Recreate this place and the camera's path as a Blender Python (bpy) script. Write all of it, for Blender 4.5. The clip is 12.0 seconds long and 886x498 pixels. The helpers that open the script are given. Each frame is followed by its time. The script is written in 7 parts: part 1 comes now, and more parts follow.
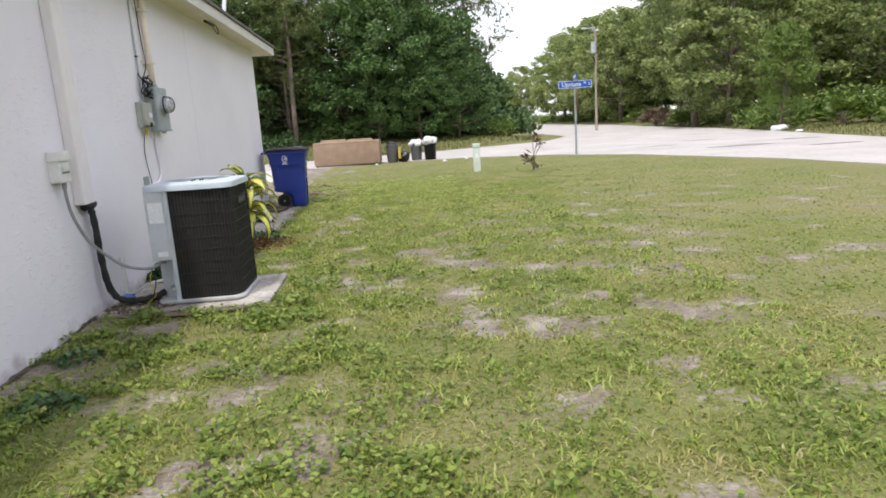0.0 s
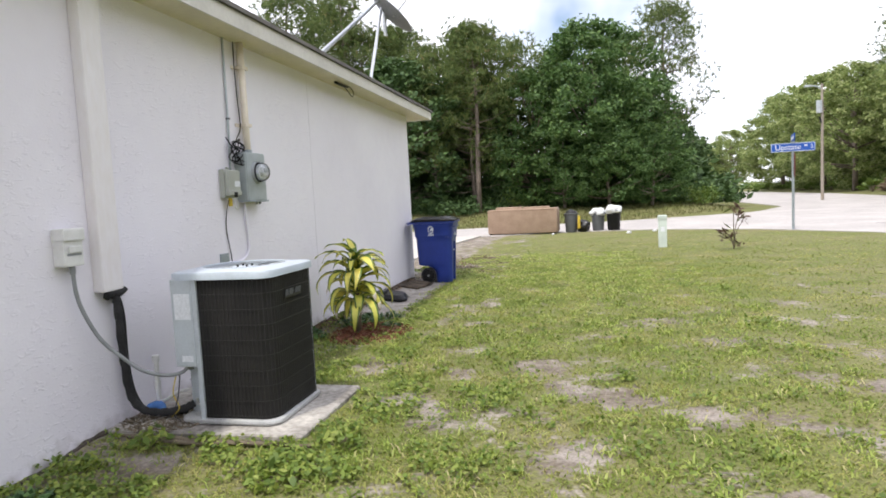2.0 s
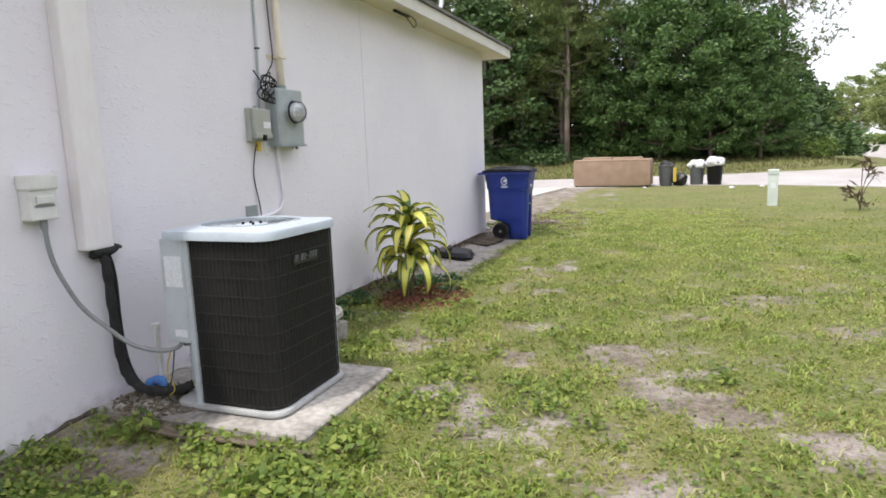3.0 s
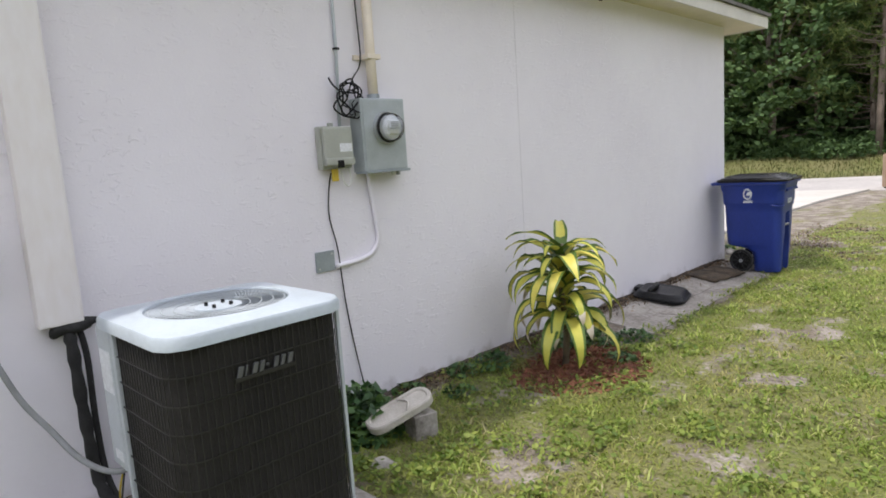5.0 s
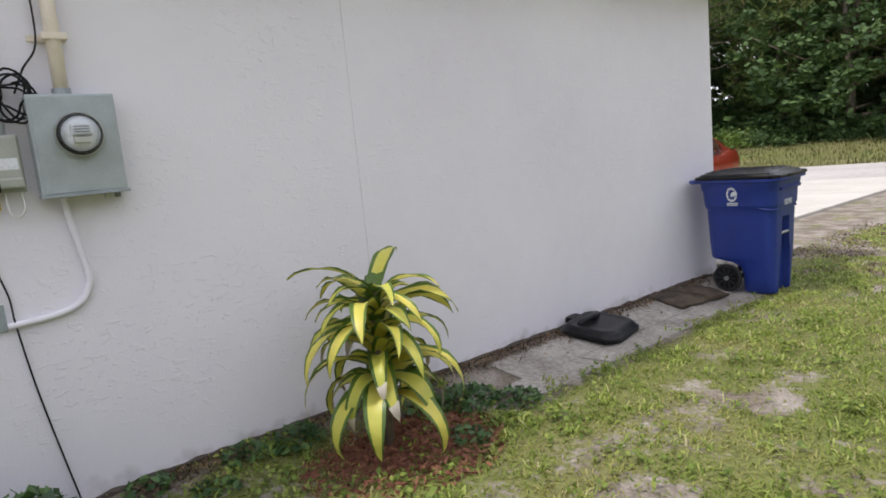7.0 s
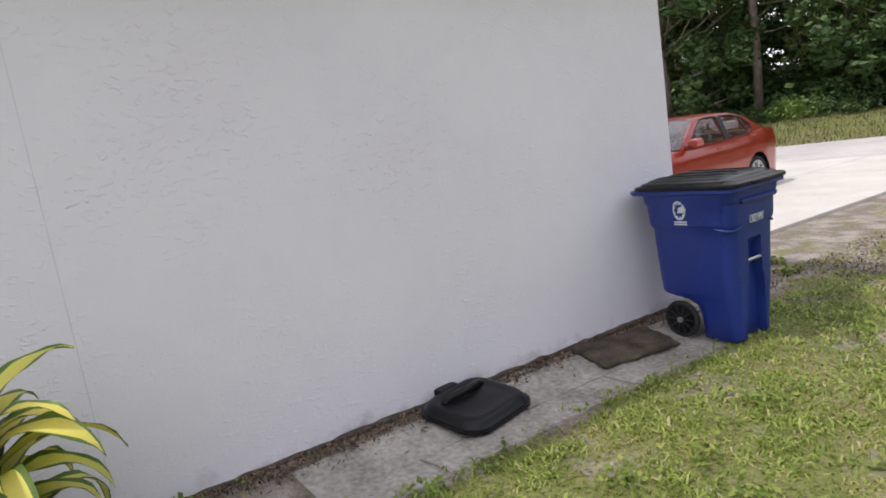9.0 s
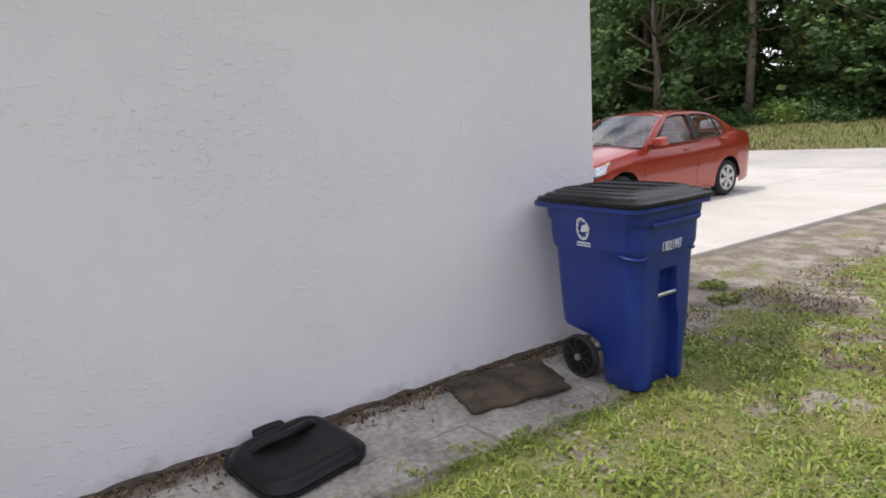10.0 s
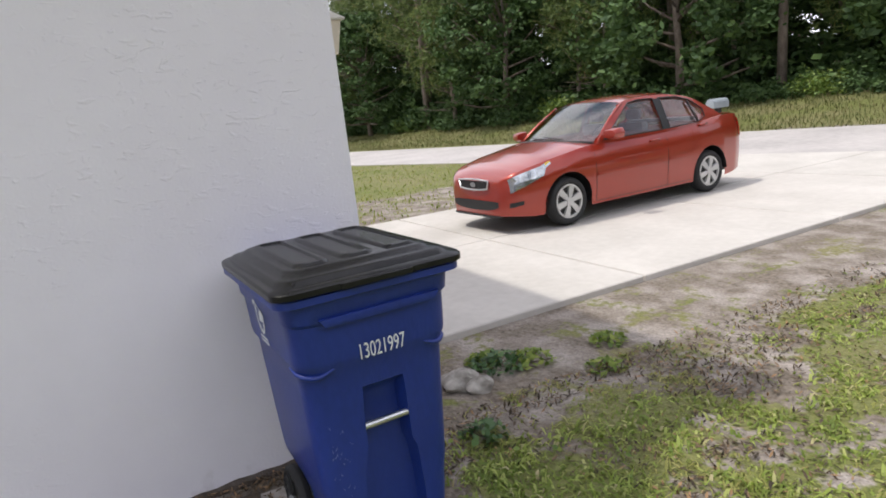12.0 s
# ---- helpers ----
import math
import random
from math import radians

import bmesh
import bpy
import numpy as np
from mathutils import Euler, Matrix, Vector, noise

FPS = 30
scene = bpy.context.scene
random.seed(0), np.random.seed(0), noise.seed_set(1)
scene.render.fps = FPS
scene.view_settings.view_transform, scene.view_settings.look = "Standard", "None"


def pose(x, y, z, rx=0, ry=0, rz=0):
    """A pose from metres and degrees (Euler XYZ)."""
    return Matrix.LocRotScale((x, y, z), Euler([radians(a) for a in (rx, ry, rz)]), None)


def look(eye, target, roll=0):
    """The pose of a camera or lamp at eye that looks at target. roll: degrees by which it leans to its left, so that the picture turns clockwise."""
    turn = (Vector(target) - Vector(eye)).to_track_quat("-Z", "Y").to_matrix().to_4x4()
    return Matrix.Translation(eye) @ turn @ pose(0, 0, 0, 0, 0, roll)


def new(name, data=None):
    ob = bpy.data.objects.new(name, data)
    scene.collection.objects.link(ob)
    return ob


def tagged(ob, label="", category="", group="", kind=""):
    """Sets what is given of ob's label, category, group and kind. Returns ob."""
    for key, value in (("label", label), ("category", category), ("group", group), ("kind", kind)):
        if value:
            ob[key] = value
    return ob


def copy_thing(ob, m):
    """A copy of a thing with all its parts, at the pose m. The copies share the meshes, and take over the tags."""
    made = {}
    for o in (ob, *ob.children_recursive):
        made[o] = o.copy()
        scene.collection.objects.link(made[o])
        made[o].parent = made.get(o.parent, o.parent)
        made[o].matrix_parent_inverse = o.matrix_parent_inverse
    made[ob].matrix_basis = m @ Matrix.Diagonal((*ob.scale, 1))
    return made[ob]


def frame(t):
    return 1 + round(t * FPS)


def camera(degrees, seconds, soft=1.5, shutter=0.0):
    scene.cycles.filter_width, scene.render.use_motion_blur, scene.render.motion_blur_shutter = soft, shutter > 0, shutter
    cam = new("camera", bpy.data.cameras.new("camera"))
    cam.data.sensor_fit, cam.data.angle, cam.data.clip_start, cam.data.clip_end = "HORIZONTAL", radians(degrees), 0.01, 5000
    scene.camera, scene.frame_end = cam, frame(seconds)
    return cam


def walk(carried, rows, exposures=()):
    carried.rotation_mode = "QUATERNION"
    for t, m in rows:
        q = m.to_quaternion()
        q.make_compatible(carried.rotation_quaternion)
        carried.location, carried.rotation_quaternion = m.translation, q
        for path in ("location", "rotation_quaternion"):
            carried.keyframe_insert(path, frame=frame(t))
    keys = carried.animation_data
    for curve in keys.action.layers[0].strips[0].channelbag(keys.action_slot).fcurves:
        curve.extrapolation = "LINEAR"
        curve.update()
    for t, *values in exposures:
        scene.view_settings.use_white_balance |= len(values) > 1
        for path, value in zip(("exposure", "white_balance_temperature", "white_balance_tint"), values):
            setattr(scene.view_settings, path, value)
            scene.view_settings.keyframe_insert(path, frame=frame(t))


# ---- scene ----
cam = camera(70.6, 12.0, soft=1.75)
PATH = [
    (0, (-0.128, 0.023, 1.441), (0.021, 1.978, 1.048), -3.6),
    (0.5, (0.082, 0.406, 1.451), (0.224, 2.375, 1.128), -1.7),
    (1, (0.306, 0.803, 1.458), (0.16, 2.78, 1.193), -2.0),
    (1.5, (0.406, 1.245, 1.489), (0.277, 3.225, 1.237), -0.5),
    (2, (0.506, 1.744, 1.474), (0.063, 3.688, 1.317), -2.9),
    (2.5, (0.572, 2.196, 1.451), (0.115, 4.136, 1.277), -2.7),
    (3, (0.5, 2.702, 1.454), (-0.206, 4.548, 1.147), -2.1),
    (3.5, (0.505, 3.183, 1.466), (-0.661, 4.785, 1.194), -3.8),
    (3.7, (0.475, 3.381, 1.47), (-0.732, 4.951, 1.193), -4.4),
    (5.3, (0.577, 4.84, 1.603), (-0.906, 6.155, 1.33), -6.3),
    (5.5, (0.577, 5.014, 1.588), (-0.928, 6.307, 1.334), -9.4),
    (5.7, (0.682, 5.231, 1.568), (-0.854, 6.488, 1.324), -6.6),
    (6, (0.676, 5.555, 1.605), (-0.893, 6.768, 1.344), -5.7),
    (6.5, (0.646, 6.129, 1.611), (-0.856, 7.41, 1.289), -7.8),
    (7, (0.79, 6.678, 1.562), (-0.772, 7.893, 1.272), -5.5),
    (7.5, (0.783, 7.25, 1.554), (-0.818, 8.408, 1.248), -6.0),
    (7.7, (0.759, 7.444, 1.565), (-0.81, 8.643, 1.258), -7.3),
    (9.3, (0.626, 9.049, 1.642), (-1.102, 10.004, 1.32), -6.9),
    (9.5, (0.563, 9.247, 1.653), (-1.181, 10.159, 1.295), -4.7),
    (9.7, (0.51, 9.485, 1.632), (-1.236, 10.386, 1.258), -6.4),
    (10, (0.432, 9.848, 1.611), (-1.226, 10.895, 1.215), -4.0),
    (10.5, (0.348, 10.383, 1.606), (-1.311, 11.425, 1.209), -4.7),
    (11, (0.251, 10.961, 1.613), (-1.451, 11.928, 1.205), -4.8),
    (11.2, (0.218, 11.172, 1.619), (-1.489, 12.125, 1.197), -3.2),
    (11.5, (0.21, 11.508, 1.617), (-1.493, 12.479, 1.218), -5.4),
    (12, (0.14, 12.013, 1.614), (-1.587, 12.926, 1.186), -6.4),
]
walk(cam, [(t, look(eye, target, roll)) for t, eye, target, roll in PATH],
     exposures=[(0.0, 0.17), (2.5, 0.30), (5.5, 0.11), (9.5, 0.0), (12.0, 0.0)])

# ---- world, sun, exposure ----
SUN_DOWN = Vector((0.5, 1.27, -3.1))
world = bpy.data.worlds.new("sky")
scene.world = world
world.use_nodes = True
wt = world.node_tree
wt.nodes.clear()
w_out = wt.nodes.new("ShaderNodeOutputWorld")
w_bg = wt.nodes.new("ShaderNodeBackground")
w_sky = wt.nodes.new("ShaderNodeTexSky")
w_sky.sky_type, w_sky.sun_disc = "NISHITA", False
w_sky.sun_elevation = math.atan2(3.1, 1.365)
w_sky.sun_rotation = math.atan2(-0.5, -1.27)
w_sky.dust_density, w_sky.air_density = 1.5, 1.0
w_tc = wt.nodes.new("ShaderNodeTexCoord")
w_noise = wt.nodes.new("ShaderNodeTexNoise")
w_noise.inputs["Scale"].default_value, w_noise.inputs["Detail"].default_value = 2.6, 5.0
w_ramp = wt.nodes.new("ShaderNodeValToRGB")
w_ramp.color_ramp.elements[0].position, w_ramp.color_ramp.elements[1].position = 0.30, 0.50
w_mix = wt.nodes.new("ShaderNodeMixRGB")
w_mix.inputs[2].default_value = (9.5, 9.5, 10.5, 1)
wt.links.new(w_tc.outputs["Generated"], w_noise.inputs["Vector"])
wt.links.new(w_noise.outputs["Fac"], w_ramp.inputs["Fac"])
wt.links.new(w_ramp.outputs["Color"], w_mix.inputs["Fac"])
wt.links.new(w_sky.outputs["Color"], w_mix.inputs[1])
wt.links.new(w_mix.outputs["Color"], w_bg.inputs["Color"])
wt.links.new(w_bg.outputs["Background"], w_out.inputs["Surface"])
w_bg.inputs["Strength"].default_value = 0.15
sun = new("sun", bpy.data.lights.new("sun", "SUN"))
sun.data.energy, sun.data.angle, sun.data.color = 2.6, radians(2.0), (1.0, 0.95, 0.87)
sun.matrix_world = look((0, 0, 30), Vector((0, 0, 30)) + SUN_DOWN)


# ---- materials ----
def mat(name, col, rough=0.6, metal=0.0, col2=None, var=0.12, scale=6.0, bump=0.0, bscale=80.0, island=0.0,
        coat=0.0, trans=0.0, fine=0.5, stretch=(1, 1, 1), objrand=0.0):
    """Principled material: colour varies at two scales, with a fine relief."""
    m = bpy.data.materials.new(name)
    m.use_nodes = True
    t = m.node_tree
    bs = t.nodes["Principled BSDF"]
    N, L = t.nodes.new, t.links.new
    if col2 is None:
        col2 = tuple(min(1, c * (1 + var)) for c in col)
        col = tuple(c * (1 - var) for c in col)
    tc = N("ShaderNodeTexCoord")
    mp = N("ShaderNodeMapping")
    mp.inputs["Scale"].default_value = stretch
    L(tc.outputs["Object"], mp.inputs["Vector"])
    n1, n2 = N("ShaderNodeTexNoise"), N("ShaderNodeTexNoise")
    n1.inputs["Scale"].default_value, n1.inputs["Detail"].default_value = scale, 4
    n2.inputs["Scale"].default_value, n2.inputs["Detail"].default_value = scale * 11, 3
    add = N("ShaderNodeMath")
    add.operation = "MULTIPLY_ADD"
    L(mp.outputs["Vector"], n1.inputs["Vector"])
    L(mp.outputs["Vector"], n2.inputs["Vector"])
    L(n2.outputs["Fac"], add.inputs[0])
    add.inputs[1].default_value = fine
    L(n1.outputs["Fac"], add.inputs[2])
    rng = N("ShaderNodeMapRange")
    rng.inputs["From Min"].default_value, rng.inputs["From Max"].default_value = 0.35 + fine * 0.35, 0.65 + fine * 0.65
    L(add.outputs[0], rng.inputs["Value"])
    fac = rng.outputs["Result"]
    for amount, node, socket in ((island, "ShaderNodeNewGeometry", "Random Per Island"), (objrand, "ShaderNodeObjectInfo", "Random")):
        if amount:
            g = N(node)
            k = N("ShaderNodeMix")
            k.inputs["Factor"].default_value = amount
            L(fac, k.inputs["A"])
            L(g.outputs[socket], k.inputs["B"])
            fac = k.outputs["Result"]
    mix = N("ShaderNodeMixRGB")
    mix.inputs[1].default_value, mix.inputs[2].default_value = (*col, 1), (*col2, 1)
    L(fac, mix.inputs["Fac"])
    L(mix.outputs["Color"], bs.inputs["Base Color"])
    bs.inputs["Roughness"].default_value, bs.inputs["Metallic"].default_value = rough, metal
    bs.inputs["Coat Weight"].default_value = coat
    bs.inputs["Coat Roughness"].default_value = 0.06
    if bump:
        b, nb = N("ShaderNodeBump"), N("ShaderNodeTexNoise")
        nb.inputs["Scale"].default_value, nb.inputs["Detail"].default_value = bscale, 4
        L(mp.outputs["Vector"], nb.inputs["Vector"])
        L(nb.outputs["Fac"], b.inputs["Height"])
        b.inputs["Strength"].default_value, b.inputs["Distance"].default_value = bump, 0.01
        L(b.outputs["Normal"], bs.inputs["Normal"])
    if trans:
        tr, ms = N("ShaderNodeBsdfTranslucent"), N("ShaderNodeMixShader")
        L(mix.outputs["Color"], tr.inputs["Color"])
        ms.inputs["Fac"].default_value = trans
        L(bs.outputs["BSDF"], ms.inputs[1])
        L(tr.outputs["BSDF"], ms.inputs[2])
        L(ms.outputs["Shader"], t.nodes["Material Output"].inputs["Surface"])
    return m


def ramp_leaf(name, stops, rough=0.5, trans=0.25, patchy=0.0):
    """Leaves whose colour is picked leaf by leaf along a ramp."""
    m = mat(name, (0.1, 0.2, 0.05), rough=rough, trans=trans)
    t = m.node_tree
    g, r = t.nodes.new("ShaderNodeNewGeometry"), t.nodes.new("ShaderNodeValToRGB")
    while len(r.color_ramp.elements) < len(stops):
        r.color_ramp.elements.new(0.5)
    for e, (p, c) in zip(r.color_ramp.elements, stops):
        e.position, e.color = p, (*c, 1)
    fac = g.outputs["Random Per Island"]
    if patchy:
        tc, nz, k = t.nodes.new("ShaderNodeTexCoord"), t.nodes.new("ShaderNodeTexNoise"), t.nodes.new("ShaderNodeMix")
        rg = t.nodes.new("ShaderNodeMapRange")
        rg.inputs["From Min"].default_value, rg.inputs["From Max"].default_value = 0.3, 0.7
        nz.inputs["Scale"].default_value, nz.inputs["Detail"].default_value = 1.4, 4
        t.links.new(tc.outputs["Object"], nz.inputs["Vector"])
        t.links.new(nz.outputs["Fac"], rg.inputs["Value"])
        t.links.new(fac, k.inputs["A"])
        t.links.new(rg.outputs["Result"], k.inputs["B"])
        k.inputs["Factor"].default_value = patchy
        fac = k.outputs["Result"]
    t.links.new(fac, r.inputs["Fac"])
    bs = t.nodes["Principled BSDF"]
    t.links.new(r.outputs["Color"], bs.inputs["Base Color"])
    for n in t.nodes:
        if n.type == "BSDF_TRANSLUCENT":
            t.links.new(r.outputs["Color"], n.inputs["Color"])
    return m


def stucco_material():
    """Painted stucco with low trowel ridges and soil splashed on in patches."""
    m = mat("painted_stucco", (0.77, 0.745, 0.80), rough=0.85, col2=(0.82, 0.80, 0.85), scale=0.7, fine=0.3)
    t = m.node_tree
    N, L = t.nodes.new, t.links.new
    bs = t.nodes["Principled BSDF"]
    tc, mp = N("ShaderNodeTexCoord"), N("ShaderNodeMapping")
    mp.inputs["Scale"].default_value = (17, 17, 36)
    L(tc.outputs["Object"], mp.inputs["Vector"])
    a, f, v = N("ShaderNodeTexNoise"), N("ShaderNodeTexNoise"), N("ShaderNodeTexNoise")
    a.inputs["Scale"].default_value, a.inputs["Detail"].default_value, a.inputs["Distortion"].default_value = 1.0, 4, 0.8
    f.inputs["Scale"].default_value, f.inputs["Detail"].default_value = 70, 3
    v.inputs["Scale"].default_value, v.inputs["Detail"].default_value = 1.3, 3
    L(mp.outputs["Vector"], a.inputs["Vector"])
    L(tc.outputs["Object"], f.inputs["Vector"])
    L(tc.outputs["Object"], v.inputs["Vector"])
    r = N("ShaderNodeValToRGB")
    r.color_ramp.elements[0].position, r.color_ramp.elements[1].position = 0.57, 0.66
    L(a.outputs["Fac"], r.inputs["Fac"])
    r2 = N("ShaderNodeValToRGB")
    r2.color_ramp.elements[0].position, r2.color_ramp.elements[1].position = 0.40, 0.60
    L(v.outputs["Fac"], r2.inputs["Fac"])
    mul = N("ShaderNodeMath")
    mul.operation = "MULTIPLY"
    L(r.outputs["Color"], mul.inputs[0])
    L(r2.outputs["Color"], mul.inputs[1])
    add = N("ShaderNodeMath")
    add.operation = "MULTIPLY_ADD"
    L(f.outputs["Fac"], add.inputs[0])
    add.inputs[1].default_value = 0.35
    L(mul.outputs[0], add.inputs[2])
    b = N("ShaderNodeBump")
    b.inputs["Strength"].default_value, b.inputs["Distance"].default_value = 0.52, 0.006
    L(add.outputs[0], b.inputs["Height"])
    L(b.outputs["Normal"], bs.inputs["Normal"])
    # soil splashes low on the wall
    sep = N("ShaderNodeSeparateXYZ")
    L(tc.outputs["Object"], sep.inputs[0])
    rg = N("ShaderNodeMapRange")
    rg.inputs["From Min"].default_value, rg.inputs["From Max"].default_value = 0.34, 0.0
    L(sep.outputs["Z"], rg.inputs["Value"])
    sp = N("ShaderNodeTexNoise")
    sp.inputs["Scale"].default_value, sp.inputs["Detail"].default_value = 7, 6
    L(tc.outputs["Object"], sp.inputs["Vector"])
    m2 = N("ShaderNodeMath")
    m2.operation = "MULTIPLY"
    L(rg.outputs["Result"], m2.inputs[0])
    L(sp.outputs["Fac"], m2.inputs[1])
    rr = N("ShaderNodeValToRGB")
    rr.color_ramp.elements[0].position, rr.color_ramp.elements[1].position = 0.3, 0.62
    rr.color_ramp.elements[1].color = (0.75, 0.75, 0.75, 1)
    L(m2.outputs[0], rr.inputs["Fac"])
    mx = N("ShaderNodeMixRGB")
    old = bs.inputs["Base Color"].links[0].from_socket
    L(old, mx.inputs[1])
    mx.inputs[2].default_value = (0.22, 0.19, 0.16, 1)
    L(rr.outputs["Color"], mx.inputs["Fac"])
    L(mx.outputs["Color"], bs.inputs["Base Color"])
    return m


def ground_material():
    """Sandy soil with thin turf; the mask 'bare' says where the turf is worn away."""
    m = bpy.data.materials.new("lawn_soil")
    m.use_nodes = True
    t = m.node_tree
    N, L = t.nodes.new, t.links.new
    bs = t.nodes["Principled BSDF"]
    tc = N("ShaderNodeTexCoord")

    def nz(scale, detail=5):
        n = N("ShaderNodeTexNoise")
        n.inputs["Scale"].default_value, n.inputs["Detail"].default_value = scale, detail
        L(tc.outputs["Object"], n.inputs["Vector"])
        return n.outputs["Fac"]

    def ramp(fac, *stops):
        r = N("ShaderNodeValToRGB")
        while len(r.color_ramp.elements) < len(stops):
            r.color_ramp.elements.new(0.5)
        for e, (p, c) in zip(r.color_ramp.elements, stops):
            e.position, e.color = p, (*c, 1)
        L(fac, r.inputs["Fac"])
        return r.outputs["Color"]

    def mixed(fac, a, b):
        x = N("ShaderNodeMixRGB")
        for s, i in ((fac, 0), (a, 1), (b, 2)):
            L(s, x.inputs[i])
        return x.outputs["Color"]
    turf = mixed(ramp(nz(0.55), (0.38, (0, 0, 0)), (0.66, (1, 1, 1))),
                 ramp(nz(38), (0.3, (0.08, 0.10, 0.022)), (0.7, (0.195, 0.205, 0.056))),
                 ramp(nz(45), (0.3, (0.12, 0.112, 0.04)), (0.7, (0.25, 0.23, 0.105))))
    sand = mixed(ramp(nz(3.1, 7), (0.38, (0, 0, 0)), (0.58, (1, 1, 1))),
                 ramp(nz(60), (0.3, (0.23, 0.20, 0.175)), (0.7, (0.40, 0.355, 0.315))),
                 ramp(nz(30), (0.3, (0.10, 0.08, 0.06)), (0.7, (0.24, 0.20, 0.16))))
    at = N("ShaderNodeAttribute")
    at.attribute_name = "bare"
    k = N("ShaderNodeMath")
    k.operation = "MULTIPLY_ADD"
    L(nz(17, 8), k.inputs[0])
    k.inputs[1].default_value = 0.95
    L(at.outputs["Fac"], k.inputs[2])
    edge = ramp(k.outputs[0], (0.82, (0, 0, 0)), (1.08, (1, 1, 1)))
    L(mixed(edge, turf, sand), bs.inputs["Base Color"])
    bs.inputs["Roughness"].default_value = 0.95
    b = N("ShaderNodeBump")
    b.inputs["Strength"].default_value, b.inputs["Distance"].default_value = 0.9, 0.03
    L(nz(22, 8), b.inputs["Height"])
    L(b.outputs["Normal"], bs.inputs["Normal"])
    return m


STUCCO = stucco_material()
SOIL = ground_material()
TRIM = mat("cream_trim_paint", (0.62, 0.60, 0.55), rough=0.6, var=0.1, scale=2, bump=0.1, bscale=40)
CHASE = mat("stained_chase_paint", (0.72, 0.68, 0.66), rough=0.75, col2=(0.80, 0.78, 0.80), scale=2.2, stretch=(1, 1, 0.35), bump=0.1)
SOFFIT = mat("soffit_paint", (0.66, 0.60, 0.45), rough=0.7, var=0.08, scale=2, bump=0.15, bscale=30)
SHINGLE = mat("asphalt_shingle", (0.16, 0.15, 0.14), rough=0.95, var=0.3, scale=5, bump=0.6, bscale=120)
ASPHALT = mat("pale_worn_asphalt", (0.36, 0.335, 0.325), rough=0.95, col2=(0.50, 0.47, 0.45), scale=0.5, bump=0.4, bscale=60, fine=0.8)
TAR = mat("tar_patch", (0.16, 0.15, 0.155), rough=0.9, col2=(0.30, 0.28, 0.28), scale=1.6, fine=0.8)
CONCRETE = mat("pale_concrete", (0.44, 0.415, 0.38), rough=0.9, col2=(0.57, 0.54, 0.50), scale=1.1, bump=0.25, bscale=70, objrand=0.25)
PADCON = mat("weathered_concrete", (0.13, 0.115, 0.10), rough=0.95, col2=(0.52, 0.49, 0.445), scale=2.4, bump=0.35, bscale=60)
GREYMETAL = mat("galvanised_grey", (0.34, 0.38, 0.41), rough=0.42, metal=0.35, var=0.12, scale=9, bump=0.05)
ACGREY = mat("light_grey_enamel", (0.46, 0.50, 0.53), rough=0.45, var=0.1, scale=6, bump=0.05, bscale=30)
BADGE = mat("dull_silver_lettering", (0.115, 0.12, 0.125), rough=0.45, metal=0.3, var=0.15, scale=20)
PANGREY = mat("grimy_grey_enamel", (0.30, 0.30, 0.29), rough=0.55, col2=(0.48, 0.49, 0.49), scale=7, bump=0.08, bscale=40)
ACTOP = mat("pale_grey_enamel", (0.50, 0.56, 0.62), rough=0.35, var=0.08, scale=5, bump=0.05, bscale=30)
COIL = mat("dirty_dark_coil", (0.008, 0.0075, 0.007), rough=0.8, col2=(0.020, 0.018, 0.0165), scale=5, stretch=(1, 1, 0.4), bump=0.6, bscale=160)
WIRE = mat("dark_coated_wire", (0.020, 0.019, 0.018), rough=0.5, var=0.3, scale=20)
BLACK = mat("black_plastic", (0.010, 0.010, 0.011), rough=0.36, var=0.3, scale=7, bump=0.15, bscale=50)
BLACK.node_tree.nodes["Principled BSDF"].inputs["Specular IOR Level"].default_value = 0.22
LIDBLACK = mat("weathered_black_lid", (0.009, 0.009, 0.010), rough=0.27, col2=(0.016, 0.016, 0.017), scale=9, bump=0.12, bscale=60)
LIDBLACK.node_tree.nodes["Principled BSDF"].inputs["Specular IOR Level"].default_value = 0.25
RUBBER = mat("black_rubber", (0.02, 0.02, 0.021), rough=0.8, var=0.3, scale=20, bump=0.2)
FOAM = mat("black_foam_sleeve", (0.02, 0.02, 0.02), rough=0.9, var=0.4, scale=15, bump=0.8, bscale=40)
BLUE = mat("blue_bin_plastic", (0.011, 0.03, 0.20), rough=0.38, col2=(0.017, 0.042, 0.27), scale=4, bump=0.12, bscale=90, stretch=(1, 1, 0.5))
WHITE = mat("white_print", (0.72, 0.74, 0.77), rough=0.6, var=0.12, scale=60)
PVC = mat("white_pvc", (0.68, 0.68, 0.66), rough=0.4, var=0.08, scale=12)
CREAMPIPE = mat("cream_painted_pipe", (0.78, 0.70, 0.59), rough=0.55, var=0.08, scale=8, bump=0.08)
TELCO = mat("beige_grey_plastic", (0.37, 0.385, 0.34), rough=0.55, var=0.08, scale=8, bump=0.06)
CHROME = mat("bright_steel", (0.62, 0.63, 0.64), rough=0.28, metal=0.9, var=0.1, scale=9)
GREYPIPE = mat("grey_flex_conduit", (0.24, 0.25, 0.255), rough=0.5, var=0.15, scale=20, bump=0.1)
YELLOW = mat("yellow_plastic", (0.55, 0.40, 0.04), rough=0.5, var=0.15, scale=20)
BLUERAG = mat("blue_tape", (0.08, 0.22, 0.55), rough=0.6, var=0.2, scale=20, bump=0.4)


